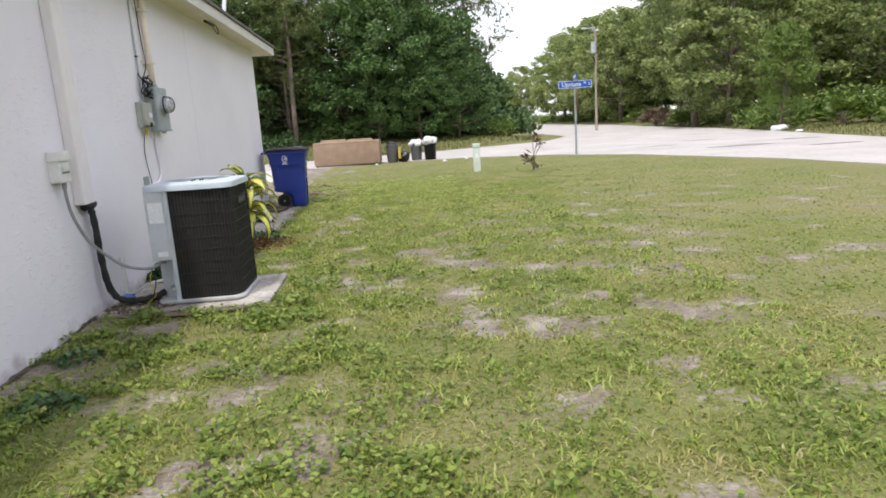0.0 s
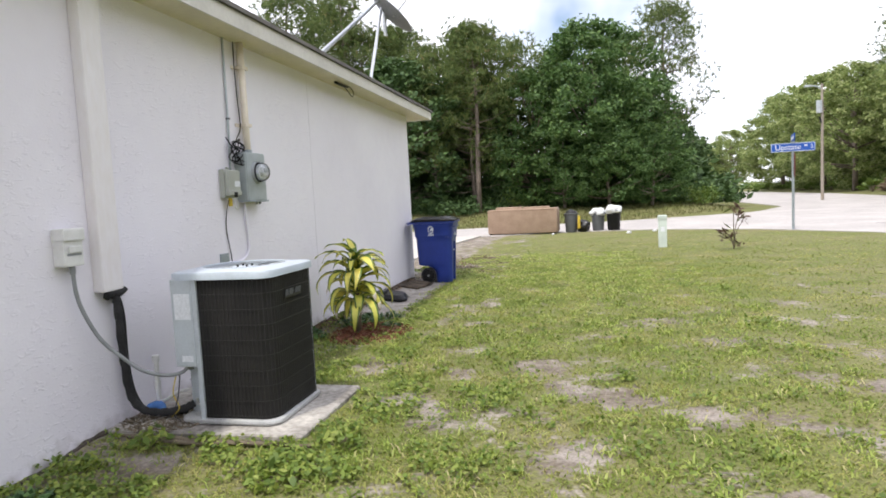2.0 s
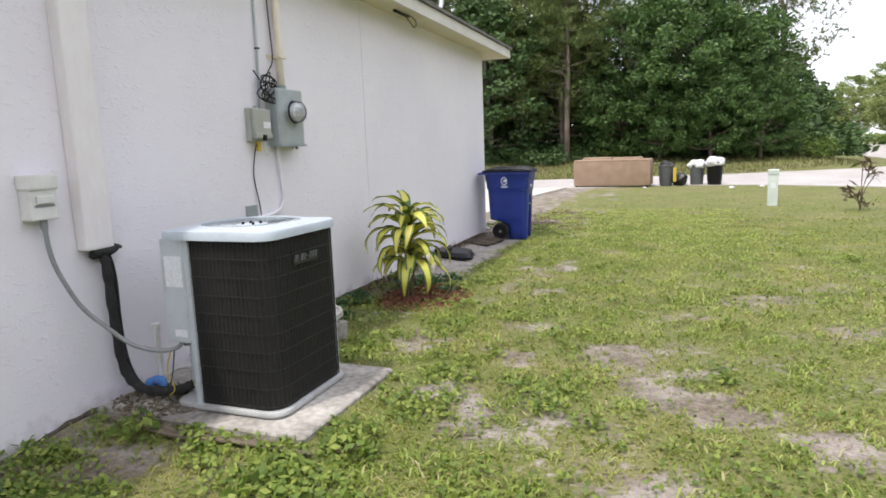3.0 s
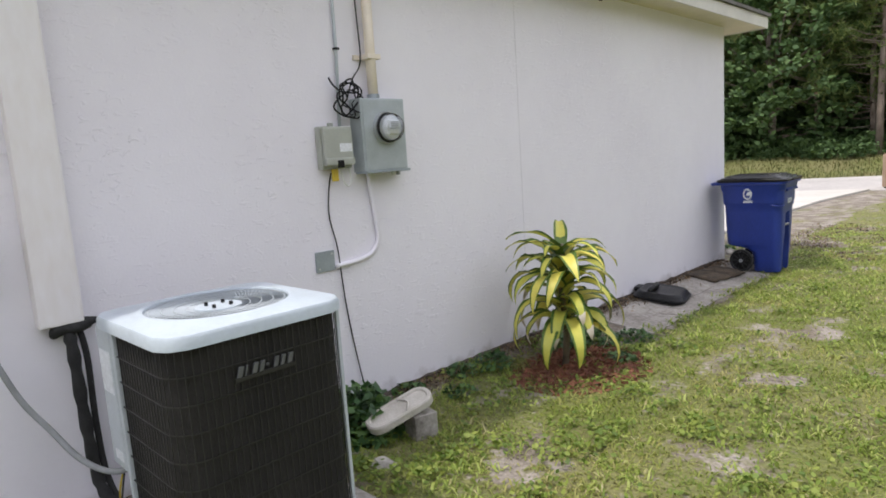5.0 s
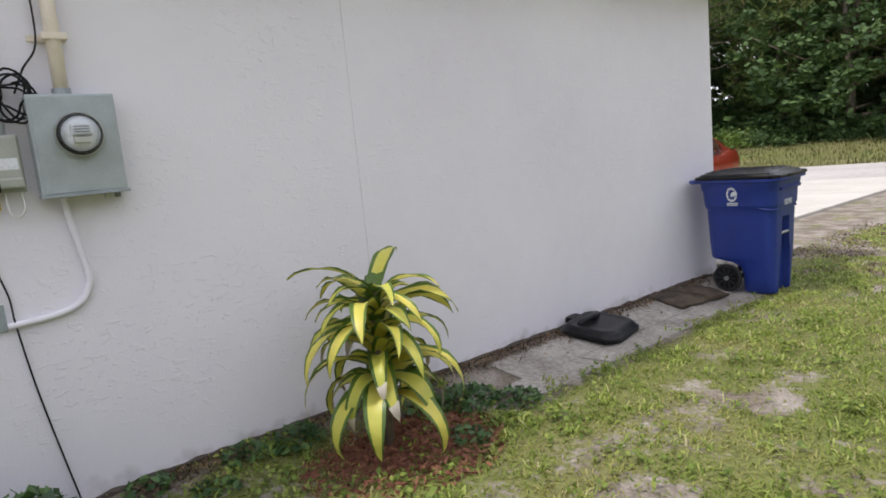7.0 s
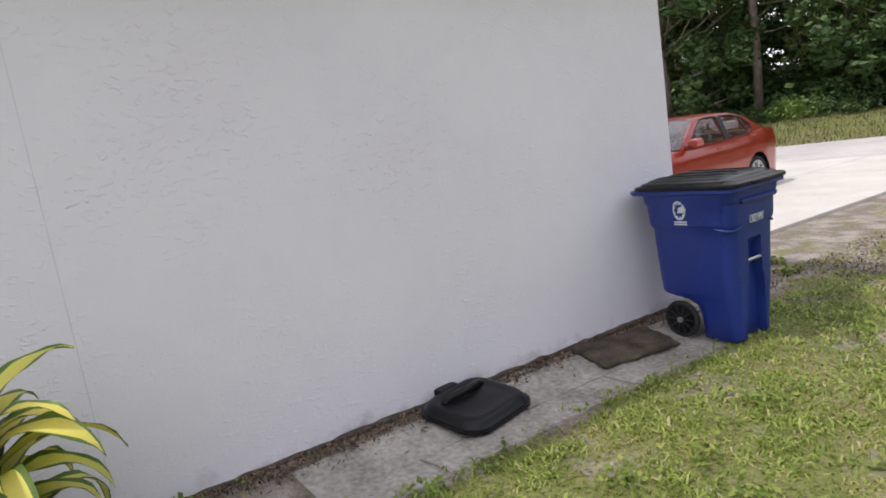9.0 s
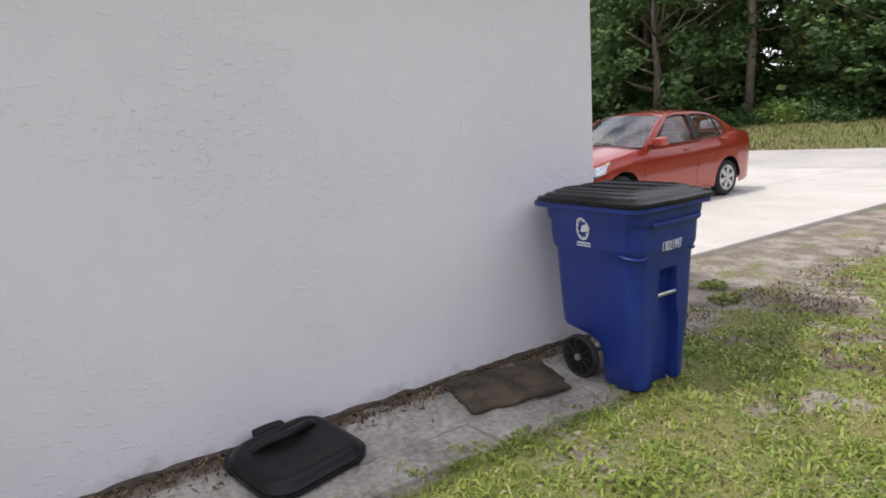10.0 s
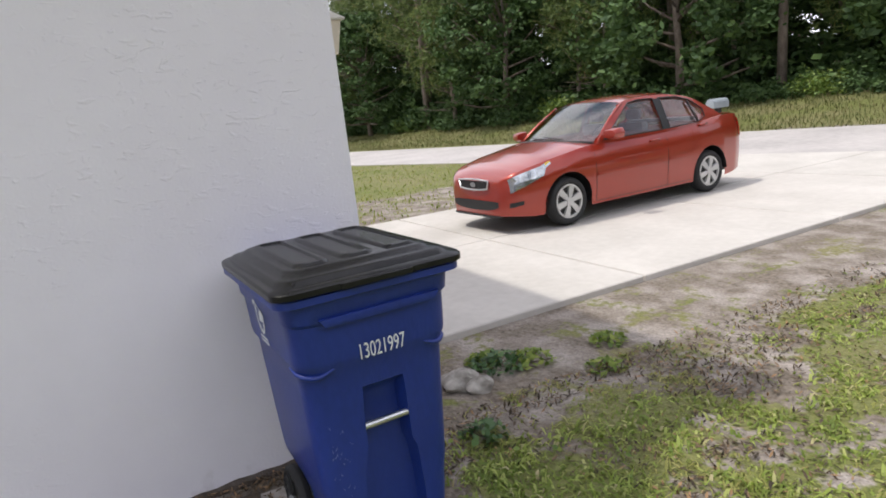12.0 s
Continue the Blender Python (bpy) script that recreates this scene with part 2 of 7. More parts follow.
def pane_material(name, tint, ior):
    """Thin clear or tinted glass: see-through, with Fresnel gloss."""
    m = bpy.data.materials.new(name)
    m.use_nodes = True
    t = m.node_tree
    t.nodes.remove(t.nodes["Principled BSDF"])
    tr, gl, fr, mx = (t.nodes.new(k) for k in ("ShaderNodeBsdfTransparent", "ShaderNodeBsdfGlossy", "ShaderNodeFresnel", "ShaderNodeMixShader"))
    tr.inputs["Color"].default_value, gl.inputs["Roughness"].default_value, fr.inputs["IOR"].default_value = (*tint, 1), 0.03, ior
    t.links.new(fr.outputs["Fac"], mx.inputs["Fac"])
    t.links.new(tr.outputs["BSDF"], mx.inputs[1])
    t.links.new(gl.outputs["BSDF"], mx.inputs[2])
    t.links.new(mx.outputs["Shader"], t.nodes["Material Output"].inputs["Surface"])
    return m


GLASS = pane_material("clear_meter_glass", (0.97, 0.98, 0.98), 1.5)
SCREENGLASS = pane_material("windscreen_glass", (0.74, 0.78, 0.78), 2.6)
CARGLASS = pane_material("tinted_car_glass", (0.80, 0.84, 0.84), 2.0)
BROWNMAT = mat("mouldy_brown_carpet", (0.022, 0.017, 0.012), rough=1.0, col2=(0.13, 0.098, 0.068), scale=7, bump=0.9, bscale=120)
MULCH = mat("red_brown_mulch", (0.12, 0.045, 0.028), rough=1.0, col2=(0.26, 0.11, 0.065), scale=20, island=0.8)
DRACG = mat("dark_green_strap_leaf", (0.045, 0.10, 0.018), rough=0.4, col2=(0.13, 0.21, 0.035), scale=14, trans=0.2, objrand=0.4)
DRACY = mat("yellow_leaf_stripe", (0.50, 0.54, 0.09), rough=0.42, col2=(0.82, 0.70, 0.15), scale=7, trans=0.25, objrand=0.6)
DRACD = mat("dry_leaf_tip", (0.50, 0.42, 0.33), rough=0.8, col2=(0.72, 0.66, 0.58), scale=14)
STEM = mat("grey_brown_stem", (0.16, 0.13, 0.09), rough=0.9, var=0.3, scale=18, bump=0.5)
BARK = mat("pine_bark", (0.12, 0.09, 0.07), rough=0.95, col2=(0.27, 0.22, 0.185), scale=5, stretch=(1, 1, 0.4), bump=0.8, bscale=16)
BLADE = ramp_leaf("grass_blade", [(0.0, (0.12, 0.185, 0.025)), (0.3, (0.17, 0.235, 0.035)), (0.55, (0.255, 0.295, 0.06)),
                                  (0.8, (0.39, 0.37, 0.12)), (1.0, (0.50, 0.42, 0.25))], rough=0.6, trans=0.42, patchy=0.6)
FRESH = ramp_leaf("fresh_grass_blade", [(0.0, (0.15, 0.22, 0.03)), (0.5, (0.33, 0.42, 0.08)), (0.85, (0.47, 0.52, 0.15)), (1.0, (0.55, 0.47, 0.28))], rough=0.55, trans=0.45)
GALV = mat("galvanised_sheet", (0.40, 0.44, 0.45), rough=0.42, metal=0.25, var=0.1, scale=9, bump=0.05)
WEED = ramp_leaf("weed_leaf", [(0.0, (0.09, 0.15, 0.025)), (0.5, (0.19, 0.27, 0.042)), (1.0, (0.33, 0.38, 0.08))], rough=0.6, trans=0.35)
DARKWEED = ramp_leaf("dark_weed_leaf", [(0.0, (0.03, 0.075, 0.025)), (0.6, (0.06, 0.13, 0.035)), (1.0, (0.11, 0.20, 0.05))], rough=0.5, trans=0.2)
OAKLEAF = ramp_leaf("oak_leaf", [(0.0, (0.04, 0.09, 0.026)), (0.5, (0.085, 0.165, 0.042)), (1.0, (0.16, 0.25, 0.07))], rough=0.6, trans=0.3)
# leaf greens darkened to stand for the canopy's shade over the woods
SHADELEAF = ramp_leaf("shade_darkened_leaf", [(0.0, (0.03, 0.066, 0.019)), (0.5, (0.06, 0.115, 0.031)), (1.0, (0.105, 0.175, 0.05))], rough=0.7, trans=0.15)
PINELEAF = ramp_leaf("pine_needles", [(0.0, (0.06, 0.10, 0.026)), (0.5, (0.125, 0.18, 0.048)), (0.97, (0.22, 0.265, 0.075)), (1.0, (0.30, 0.17, 0.08))], rough=0.6, trans=0.3)
PALELEAF = ramp_leaf("pale_leaf", [(0.0, (0.14, 0.20, 0.06)), (0.5, (0.28, 0.345, 0.115)), (1.0, (0.42, 0.46, 0.20))], rough=0.6, trans=0.45)
SHRUBLEAF = ramp_leaf("shrub_leaf", [(0.0, (0.07, 0.13, 0.025)), (0.5, (0.14, 0.22, 0.04)), (1.0, (0.25, 0.32, 0.07))], rough=0.5, trans=0.25)
VERGE = ramp_leaf("rough_verge_grass", [(0.0, (0.06, 0.075, 0.02)), (0.5, (0.13, 0.14, 0.04)), (1.0, (0.23, 0.19, 0.09))], rough=0.7, trans=0.2, patchy=0.4)
DEADLEAF = ramp_leaf("dead_frond", [(0.0, (0.10, 0.07, 0.045)), (0.5, (0.20, 0.15, 0.10)), (1.0, (0.30, 0.25, 0.16))], rough=0.9, trans=0.1)
REDLEAF = ramp_leaf("bronze_leaf", [(0.0, (0.07, 0.035, 0.03)), (0.6, (0.13, 0.08, 0.05)), (1.0, (0.12, 0.15, 0.05))], rough=0.5, trans=0.2)
SOILSCRAP = ramp_leaf("brown_scrap", [(0.0, (0.04, 0.03, 0.02)), (0.6, (0.10, 0.07, 0.045)), (0.85, (0.22, 0.145, 0.08)), (1.0, (0.34, 0.20, 0.10))], rough=0.95, trans=0.05)


# ---- mesh helpers ----
class Mesh:
    """Collects vertices and faces, with a material slot a face."""

    def __init__(self):
        self.v, self.f, self.s = [], [], []

    def add(self, verts, faces, slot=0):
        n = len(self.v)
        self.v += [tuple(p) for p in verts]
        self.f += [tuple(i + n for i in f) for f in faces]
        self.s += [slot] * len(faces)
        return self

    def box(self, x0, x1, y0, y1, z0, z1, slot=0):
        v = [(x, y, z) for z in (z0, z1) for y in (y0, y1) for x in (x0, x1)]
        return self.add(v, [(0, 2, 3, 1), (4, 5, 7, 6), (0, 1, 5, 4), (2, 6, 7, 3), (0, 4, 6, 2), (1, 3, 7, 5)], slot)

    def loft(self, rings, caps=True, slot=0, closed=True):
        n = len(rings[0])
        v = [p for r in rings for p in r]
        f = []
        for i in range(len(rings) - 1):
            for j in range(n if closed else n - 1):
                k = (j + 1) % n
                f.append((i * n + j, i * n + k, (i + 1) * n + k, (i + 1) * n + j))
        if caps:
            f.append(tuple(reversed(range(n))))
            f.append(tuple((len(rings) - 1) * n + j for j in range(n)))
        return self.add(v, f, slot)

    def tube(self, pts, r, sides=8, caps=True, slot=0):
        pts = [Vector(p) for p in pts]
        rings = []
        side = None
        for i, p in enumerate(pts):
            d = (pts[min(i + 1, len(pts) - 1)] - pts[max(i - 1, 0)]).normalized()
            if side is None:
                side = d.orthogonal().normalized()
            side = (side - d * side.dot(d)).normalized()
            up = d.cross(side)
            rad = r[i] if isinstance(r, (list, tuple)) else r
            rings.append([p + (side * math.cos(a) + up * math.sin(a)) * rad for a in (2 * math.pi * j / sides for j in range(sides))])
        return self.loft(rings, caps, slot)

    def disc(self, c, axis, r, depth, sides=24, slot=0):
        a = Vector(axis).normalized() * depth
        return self.tube([Vector(c), Vector(c) + a], r, sides, True, slot)

    def data(self, name):
        me = bpy.data.meshes.new(name)
        me.from_pydata(self.v, [], self.f)
        if any(self.s):
            me.polygons.foreach_set("material_index", self.s)
        return me


def smooth_pts(pts, n=6):
    """A rounder polyline through the points (Catmull-Rom)."""
    p = [Vector(q) for q in pts]
    p = [p[0] * 2 - p[1]] + p + [p[-1] * 2 - p[-2]]
    out = []
    for i in range(1, len(p) - 2):
        for k in range(n):
            t = k / n
            out.append(0.5 * (2 * p[i] + (p[i + 1] - p[i - 1]) * t + (2 * p[i - 1] - 5 * p[i] + 4 * p[i + 1] - p[i + 2]) * t * t
                              + (3 * p[i] - p[i - 1] - 3 * p[i + 1] + p[i + 2]) * t ** 3))
    return out + [p[-2]]


def rrect(x0, x1, y0, y1, r, z, n=5):
    """A rounded rectangle as a ring at height z."""
    out = []
    for cx, cy, a in ((x1 - r, y0 + r, -90), (x1 - r, y1 - r, 0), (x0 + r, y1 - r, 90), (x0 + r, y0 + r, 180)):
        for k in range(n + 1):
            b = radians(a + 90 * k / n)
            out.append((cx + r * math.cos(b), cy + r * math.sin(b), z))
    return out


def bevelled(me, width, segments=2, angle=30):
    bm = bmesh.new()
    bm.from_mesh(me)
    edges = [e for e in bm.edges if len(e.link_faces) == 2 and e.calc_face_angle(0) > radians(angle)]
    bmesh.ops.bevel(bm, geom=edges, offset=width, segments=segments, affect="EDGES", profile=0.6, clamp_overlap=True)
    bm.to_mesh(me)
    bm.free()
    return me


def part(name, m, material, parent=None, label="", bevel=0.0, smooth=False, kind="", pos=None):
    """One mesh object under a thing or a part (or at top level)."""
    me = m.data(name) if isinstance(m, Mesh) else m
    if bevel:
        bevelled(me, bevel)
    for k in (material if isinstance(material, (list, tuple)) else [material]):
        if not me.materials or k.name not in me.materials:
            me.materials.append(k)
    if smooth:
        me.polygons.foreach_set("use_smooth", [True] * len(me.polygons))
        if smooth != "all":
            me.set_sharp_from_angle(angle=radians(40))
    ob = new(name, me)
    if parent is not None:
        ob.parent = parent
    if pos is not None:
        ob.matrix_basis = pos
    return tagged(ob, label, kind=kind)


def thing(name, label, category, m=None, group="", kind=""):
    """An Empty at a thing's base."""
    ob = new(name)
    ob.empty_display_size = 0.1
    if m is not None:
        ob.matrix_basis = m
    return tagged(ob, label, category, group, kind)


def letters(text, size, depth=0.001):
    cu = bpy.data.curves.new("letters", "FONT")
    cu.body, cu.size, cu.extrude, cu.align_x, cu.align_y = text, size, depth, "CENTER", "CENTER"
    ob = new("letters", cu)
    bpy.context.view_layer.update()
    me = bpy.data.meshes.new_from_object(ob)
    bpy.data.objects.remove(ob)
    return me


def fast_mesh(name, verts, tris):
    """A mesh from numpy arrays of vertices and triangles."""
    me = bpy.data.meshes.new(name)
    me.vertices.add(len(verts))
    me.vertices.foreach_set("co", np.asarray(verts, np.float32).ravel())
    me.loops.add(len(tris) * 3)
    me.loops.foreach_set("vertex_index", np.asarray(tris, np.int32).ravel())
    me.polygons.add(len(tris))
    me.polygons.foreach_set("loop_start", np.arange(0, len(tris) * 3, 3, dtype=np.int32))
    me.update(calc_edges=True)
    return me


# ---- the lie of the land ----
def sstep(a, b, x):
    t = min(1.0, max(0.0, (x - a) / (b - a)))
    return t * t * (3 - 2 * t)


def poly(x, pts):
    for (a, p), (b, q) in zip(pts, pts[1:]):
        if x <= b:
            return p + (q - p) * max(0.0, (x - a)) / (b - a)
    return pts[-1][1]


SIDE_LEFT = [(-60, 10.4), (13, 10.8), (30, 11.5), (44, 12.4), (87, 15.0), (220, 25.0)]
SIDE_RIGHT = [(-60, 15.3), (13, 15.6), (20.6, 17.2), (37, 21.0), (80, 27.5), (220, 39.0)]


def front_near(x):
    return 26.3 + 0.25 * (x - 2)


def bank(x, y):
    """Soil banked up a little against the side wall and round the pad."""
    pad = 0.042 * sstep(4.65, 5.1, y) * sstep(6.8, 6.3, y) * sstep(-0.85, -1.25, x)
    return max(pad, 0.06 * sstep(-2.12, -2.62, x) * sstep(6.35, 7.3, y) * sstep(13.6, 12.6, y))


def settled(v):
    """Lifts scattered leaves and blades on to the banked soil."""
    def s(a, b, x):
        t = np.clip((x - a) / (b - a), 0, 1)
        return t * t * (3 - 2 * t)
    x, y = v[:, 0], v[:, 1]
    pad = 0.042 * s(4.65, 5.1, y) * s(6.8, 6.3, y) * s(-0.85, -1.25, x)
    v[:, 2] += np.maximum(pad, 0.06 * s(-2.12, -2.62, x) * s(6.35, 7.3, y) * s(13.6, 12.6, y))
    return v


def height(x, y):
    left, right = poly(y, SIDE_LEFT), poly(y, SIDE_RIGHT)
    h = 0.65 * sstep(0.8, 9, y - front_near(x) - 6.6) * sstep(1, 7, left - x)
    return h + 0.7 * sstep(1.2, 12, x - right) + bank(x, y)


# worn patches of the lawn: x, y, radius
PATCHES = [(0.65, 6.25, 0.30), (1.22, 5.97, 0.24), (-0.92, 6.12, 0.26), (-1.39, 6.9, 0.22), (-0.73, 6.06, 0.24), (-0.65, 6.92, 0.2), (0.04, 7.16, 0.26),
           (0.38, 6.45, 0.24), (-1.48, 3.96, 0.22), (-2.12, 4.75, 0.24), (-2.55, 4.95, 0.2), (-2.4, 4.2, 0.2), (1.45, 4.76, 0.2), (1.75, 4.66, 0.16), (1.97, 4.2, 0.17), (0.48, 4.3, 0.18), (0.85, 4.1, 0.14),
           (-0.57, 2.7, 0.2), (0.9, 3.05, 0.18), (1.5, 3.3, 0.16), (0.70, 8.13, 0.12), (-0.81, 10.13, 0.25), (-1.24, 10.07, 0.14), (-0.76, 10.1, 0.2), (-0.78, 8.94, 0.16),
           (-2.6, 13.6, 0.5), (-2.4, 15.4, 0.55), (-1.9, 15.05, 0.4), (-2.45, 14.6, 0.6), (-1.38, 13.74, 0.26), (-1.05, 13.25, 0.2), (-1.5, 14.35, 0.3), (-0.75, 14.0, 0.22), (-1.15, 14.9, 0.3), (-0.6, 13.3, 0.16), (-2.5, 13.2, 0.35),
           (-2.9, 14.9, 0.55), (-3.1, 14.2, 0.5), (-1.9, 16.6, 0.4), (-2.9, 13.6, 0.35), (-1.05, 2.6, 0.25), (2.4, 4.4, 0.22), (2.6, 6.6, 0.2)]


def bare(x, y):
    """How far the turf is worn away: 0 full turf, 1 bare sand."""
    n = noise.fractal(Vector((x * 1.5, y * 1.5, 3.1)), 1.0, 2.0, 4)
    n2 = noise.noise(Vector((x * 5.5, y * 5.5, 7.7)))
    n3 = noise.noise(Vector((x * 13.0, y * 13.0, 2.2)))
    b = 0.24 + 0.42 * n + 0.22 * n2 + 0.10 * n3
    for px, py, r in PATCHES:
        if abs(x - px) < 2.2 * r and abs(y - py) < 2.2 * r:
            d = math.hypot((x - px) * 0.85, y - py) / r
            b = max(b, 0.80 - 0.55 * d + 0.55 * n2 + 0.30 * n + 0.30 * n3)
    wob = 0.16 * noise.noise(Vector((y * 1.7, 1.3, 0)))
    if 8.7 < y < 13.2:
        b = max(b, sstep(-1.72 + wob, -2.1 + wob, x) * sstep(8.6, 9.4, y) * 1.0)
    b = max(b, 0.95 * sstep(-2.25 + wob, -2.5 + wob, x) * (0.62 + 0.5 * n2))
    return min(1.0, max(0.0, b * (1 - 0.6 * sstep(9, 16, y) * (x > -1.0))))


def steps(*spans):
    out = []
    for a, b, d in spans:
        out += list(np.arange(a, b - d * 0.4, d))
    return out + [spans[-1][1]]


def build_ground():
    far = [60 * 1.28 ** k for k in range(1, 12)]
    xs = [-v for v in reversed(far)] + steps((-60, -12, 1.6), (-12, -3.2, 0.5), (-3.2, 4.4, 0.1), (4.4, 14, 0.4), (14, 60, 1.6)) + far
    ys = [-v for v in reversed(far)] + steps((-60, -2, 2.0), (-2, 1.2, 0.4), (1.2, 16.5, 0.1), (16.5, 30, 0.4), (30, 60, 1.2), (60, 110, 2.5)) + [110 + v for v in far]
    nx, ny = len(xs), len(ys)
    verts, mask = [], []
    for y in ys:
        for x in xs:
            near = -12 < x < 15 and -3 < y < 31
            b = bare(x, y) if near else 0.15
            z = height(x, y)
            if -3.2 < x < 5 and 1 < y < 17:
                z += 0.012 * noise.fractal(Vector((x * 2, y * 2, 0)), 1, 2, 3) - 0.008 * b
            verts.append((x, y, z))
            mask.append(b)
    faces = [(j * nx + i, j * nx + i + 1, (j + 1) * nx + i + 1, (j + 1) * nx + i) for j in range(ny - 1) for i in range(nx - 1)]
    me = bpy.data.meshes.new("ground")
    me.from_pydata(verts, [], faces)
    me.attributes.new("bare", "FLOAT", "POINT").data.foreach_set("value", mask)
    me.polygons.foreach_set("use_smooth", [True] * len(me.polygons))
    me.materials.append(SOIL)
    tagged(new("ground", me), "sandy lawn with thin patchy turf", "ground", kind="structure")


def flat_shape(outline, z, material, name, label, category, thick=0.0, parent=None, kind="structure"):
    bm = bmesh.new()
    vs = [bm.verts.new((x, y, z)) for x, y in outline]
    f = bm.faces.new(vs)
    if f.normal.z < 0 or sum(a[0] * b[1] - b[0] * a[1] for a, b in zip(outline, outline[1:] + outline[:1])) < 0:
        f.normal_flip()
    if thick:
        ext = bmesh.ops.extrude_face_region(bm, geom=[f])
        for g in ext["geom"]:
            if isinstance(g, bmesh.types.BMVert):
                g.co.z -= thick
    bmesh.ops.triangulate(bm, faces=[q for q in bm.faces if len(q.verts) > 4])
    bmesh.ops.recalc_face_normals(bm, faces=bm.faces)
    me = bpy.data.meshes.new(name)
    bm.to_mesh(me)
    bm.free()
    me.materials.append(material)
    ob = new(name, me)
    if parent is not None:
        ob.parent = parent
        return ob
    return tagged(ob, label, category, kind=kind)


def build_roads():
    near = [(-90, front_near(-90)), (-20, front_near(-20)), (0.5, 25.9), (3.2, 25.5), (6.0, 23.8), (8.2, 20.8), (10.0, 15.6), (10.8, 9), (10.4, -60)]
    right = [(x, y) for y, x in SIDE_RIGHT]
    left = [(x, y) for y, x in reversed(SIDE_LEFT) if y >= 44]
    back = [(10.2, 39.2), (6.6, 35.6), (2.4, 33.4), (-20, front_near(-20) + 6.2), (-90, front_near(-90) + 6.2)]
    flat_shape(near + right + left + back, 0.02, ASPHALT, "road", "pale worn asphalt road junction", "road", thick=0.15)
    rnd = random.Random(5)
    for x, y, lx, ly in ((12.4, 21.5, 2.6, 0.8), (14.3, 19.5, 2.2, 0.5), (10.4, 24.5, 2.0, 0.45), (16.0, 23.5, 1.6, 0.5), (15.2, 13.6, 1.4, 0.35), (13.6, 27.0, 1.8, 0.5)):
        out = []
        for k in range(18):
            a = 2 * math.pi * k / 18
            q = rnd.uniform(0.7, 1.15)
            out.append((x + lx * 0.5 * q * math.cos(a), y + ly * 0.5 * q * math.sin(a)))
        flat_shape(out, 0.026, TAR, "tar_patch", "dark tar patch on the worn road", "road patch", kind="structure")


def build_driveway():
    rows = [13.05, 15.93, 18.85, 21.6]
    cols = [-8.65, -6.13, -3.62]
    drive = thing("driveway", "pale concrete driveway of cast slabs", "driveway", kind="structure")
    g = 0.012
    for i, y0 in enumerate(rows):
        for x0, x1 in zip(cols, cols[1:]):
            if i < 3:
                q = [(x0 + g, y0 + g), (x1 - g, y0 + g), (x1 - g, rows[i + 1] - g), (x0 + g, rows[i + 1] - g)]
            else:
                q = [(x0 + g, y0 + g), (x1 - g, y0 + g), (x1 - g + 0.35 * (x1 > -4), front_near(x1) + 0.1), (x0 + g - 0.35 * (x0 < -8), front_near(x0) + 0.1)]
            me = flat_shape(q, 0.055, CONCRETE, "slab", "", "", thick=0.16, parent=drive).data
            bevelled(me, 0.01, 1, 50)


# ---- the house ----
WX = -2.64
CORNER = 13.05
SOF = 3.03


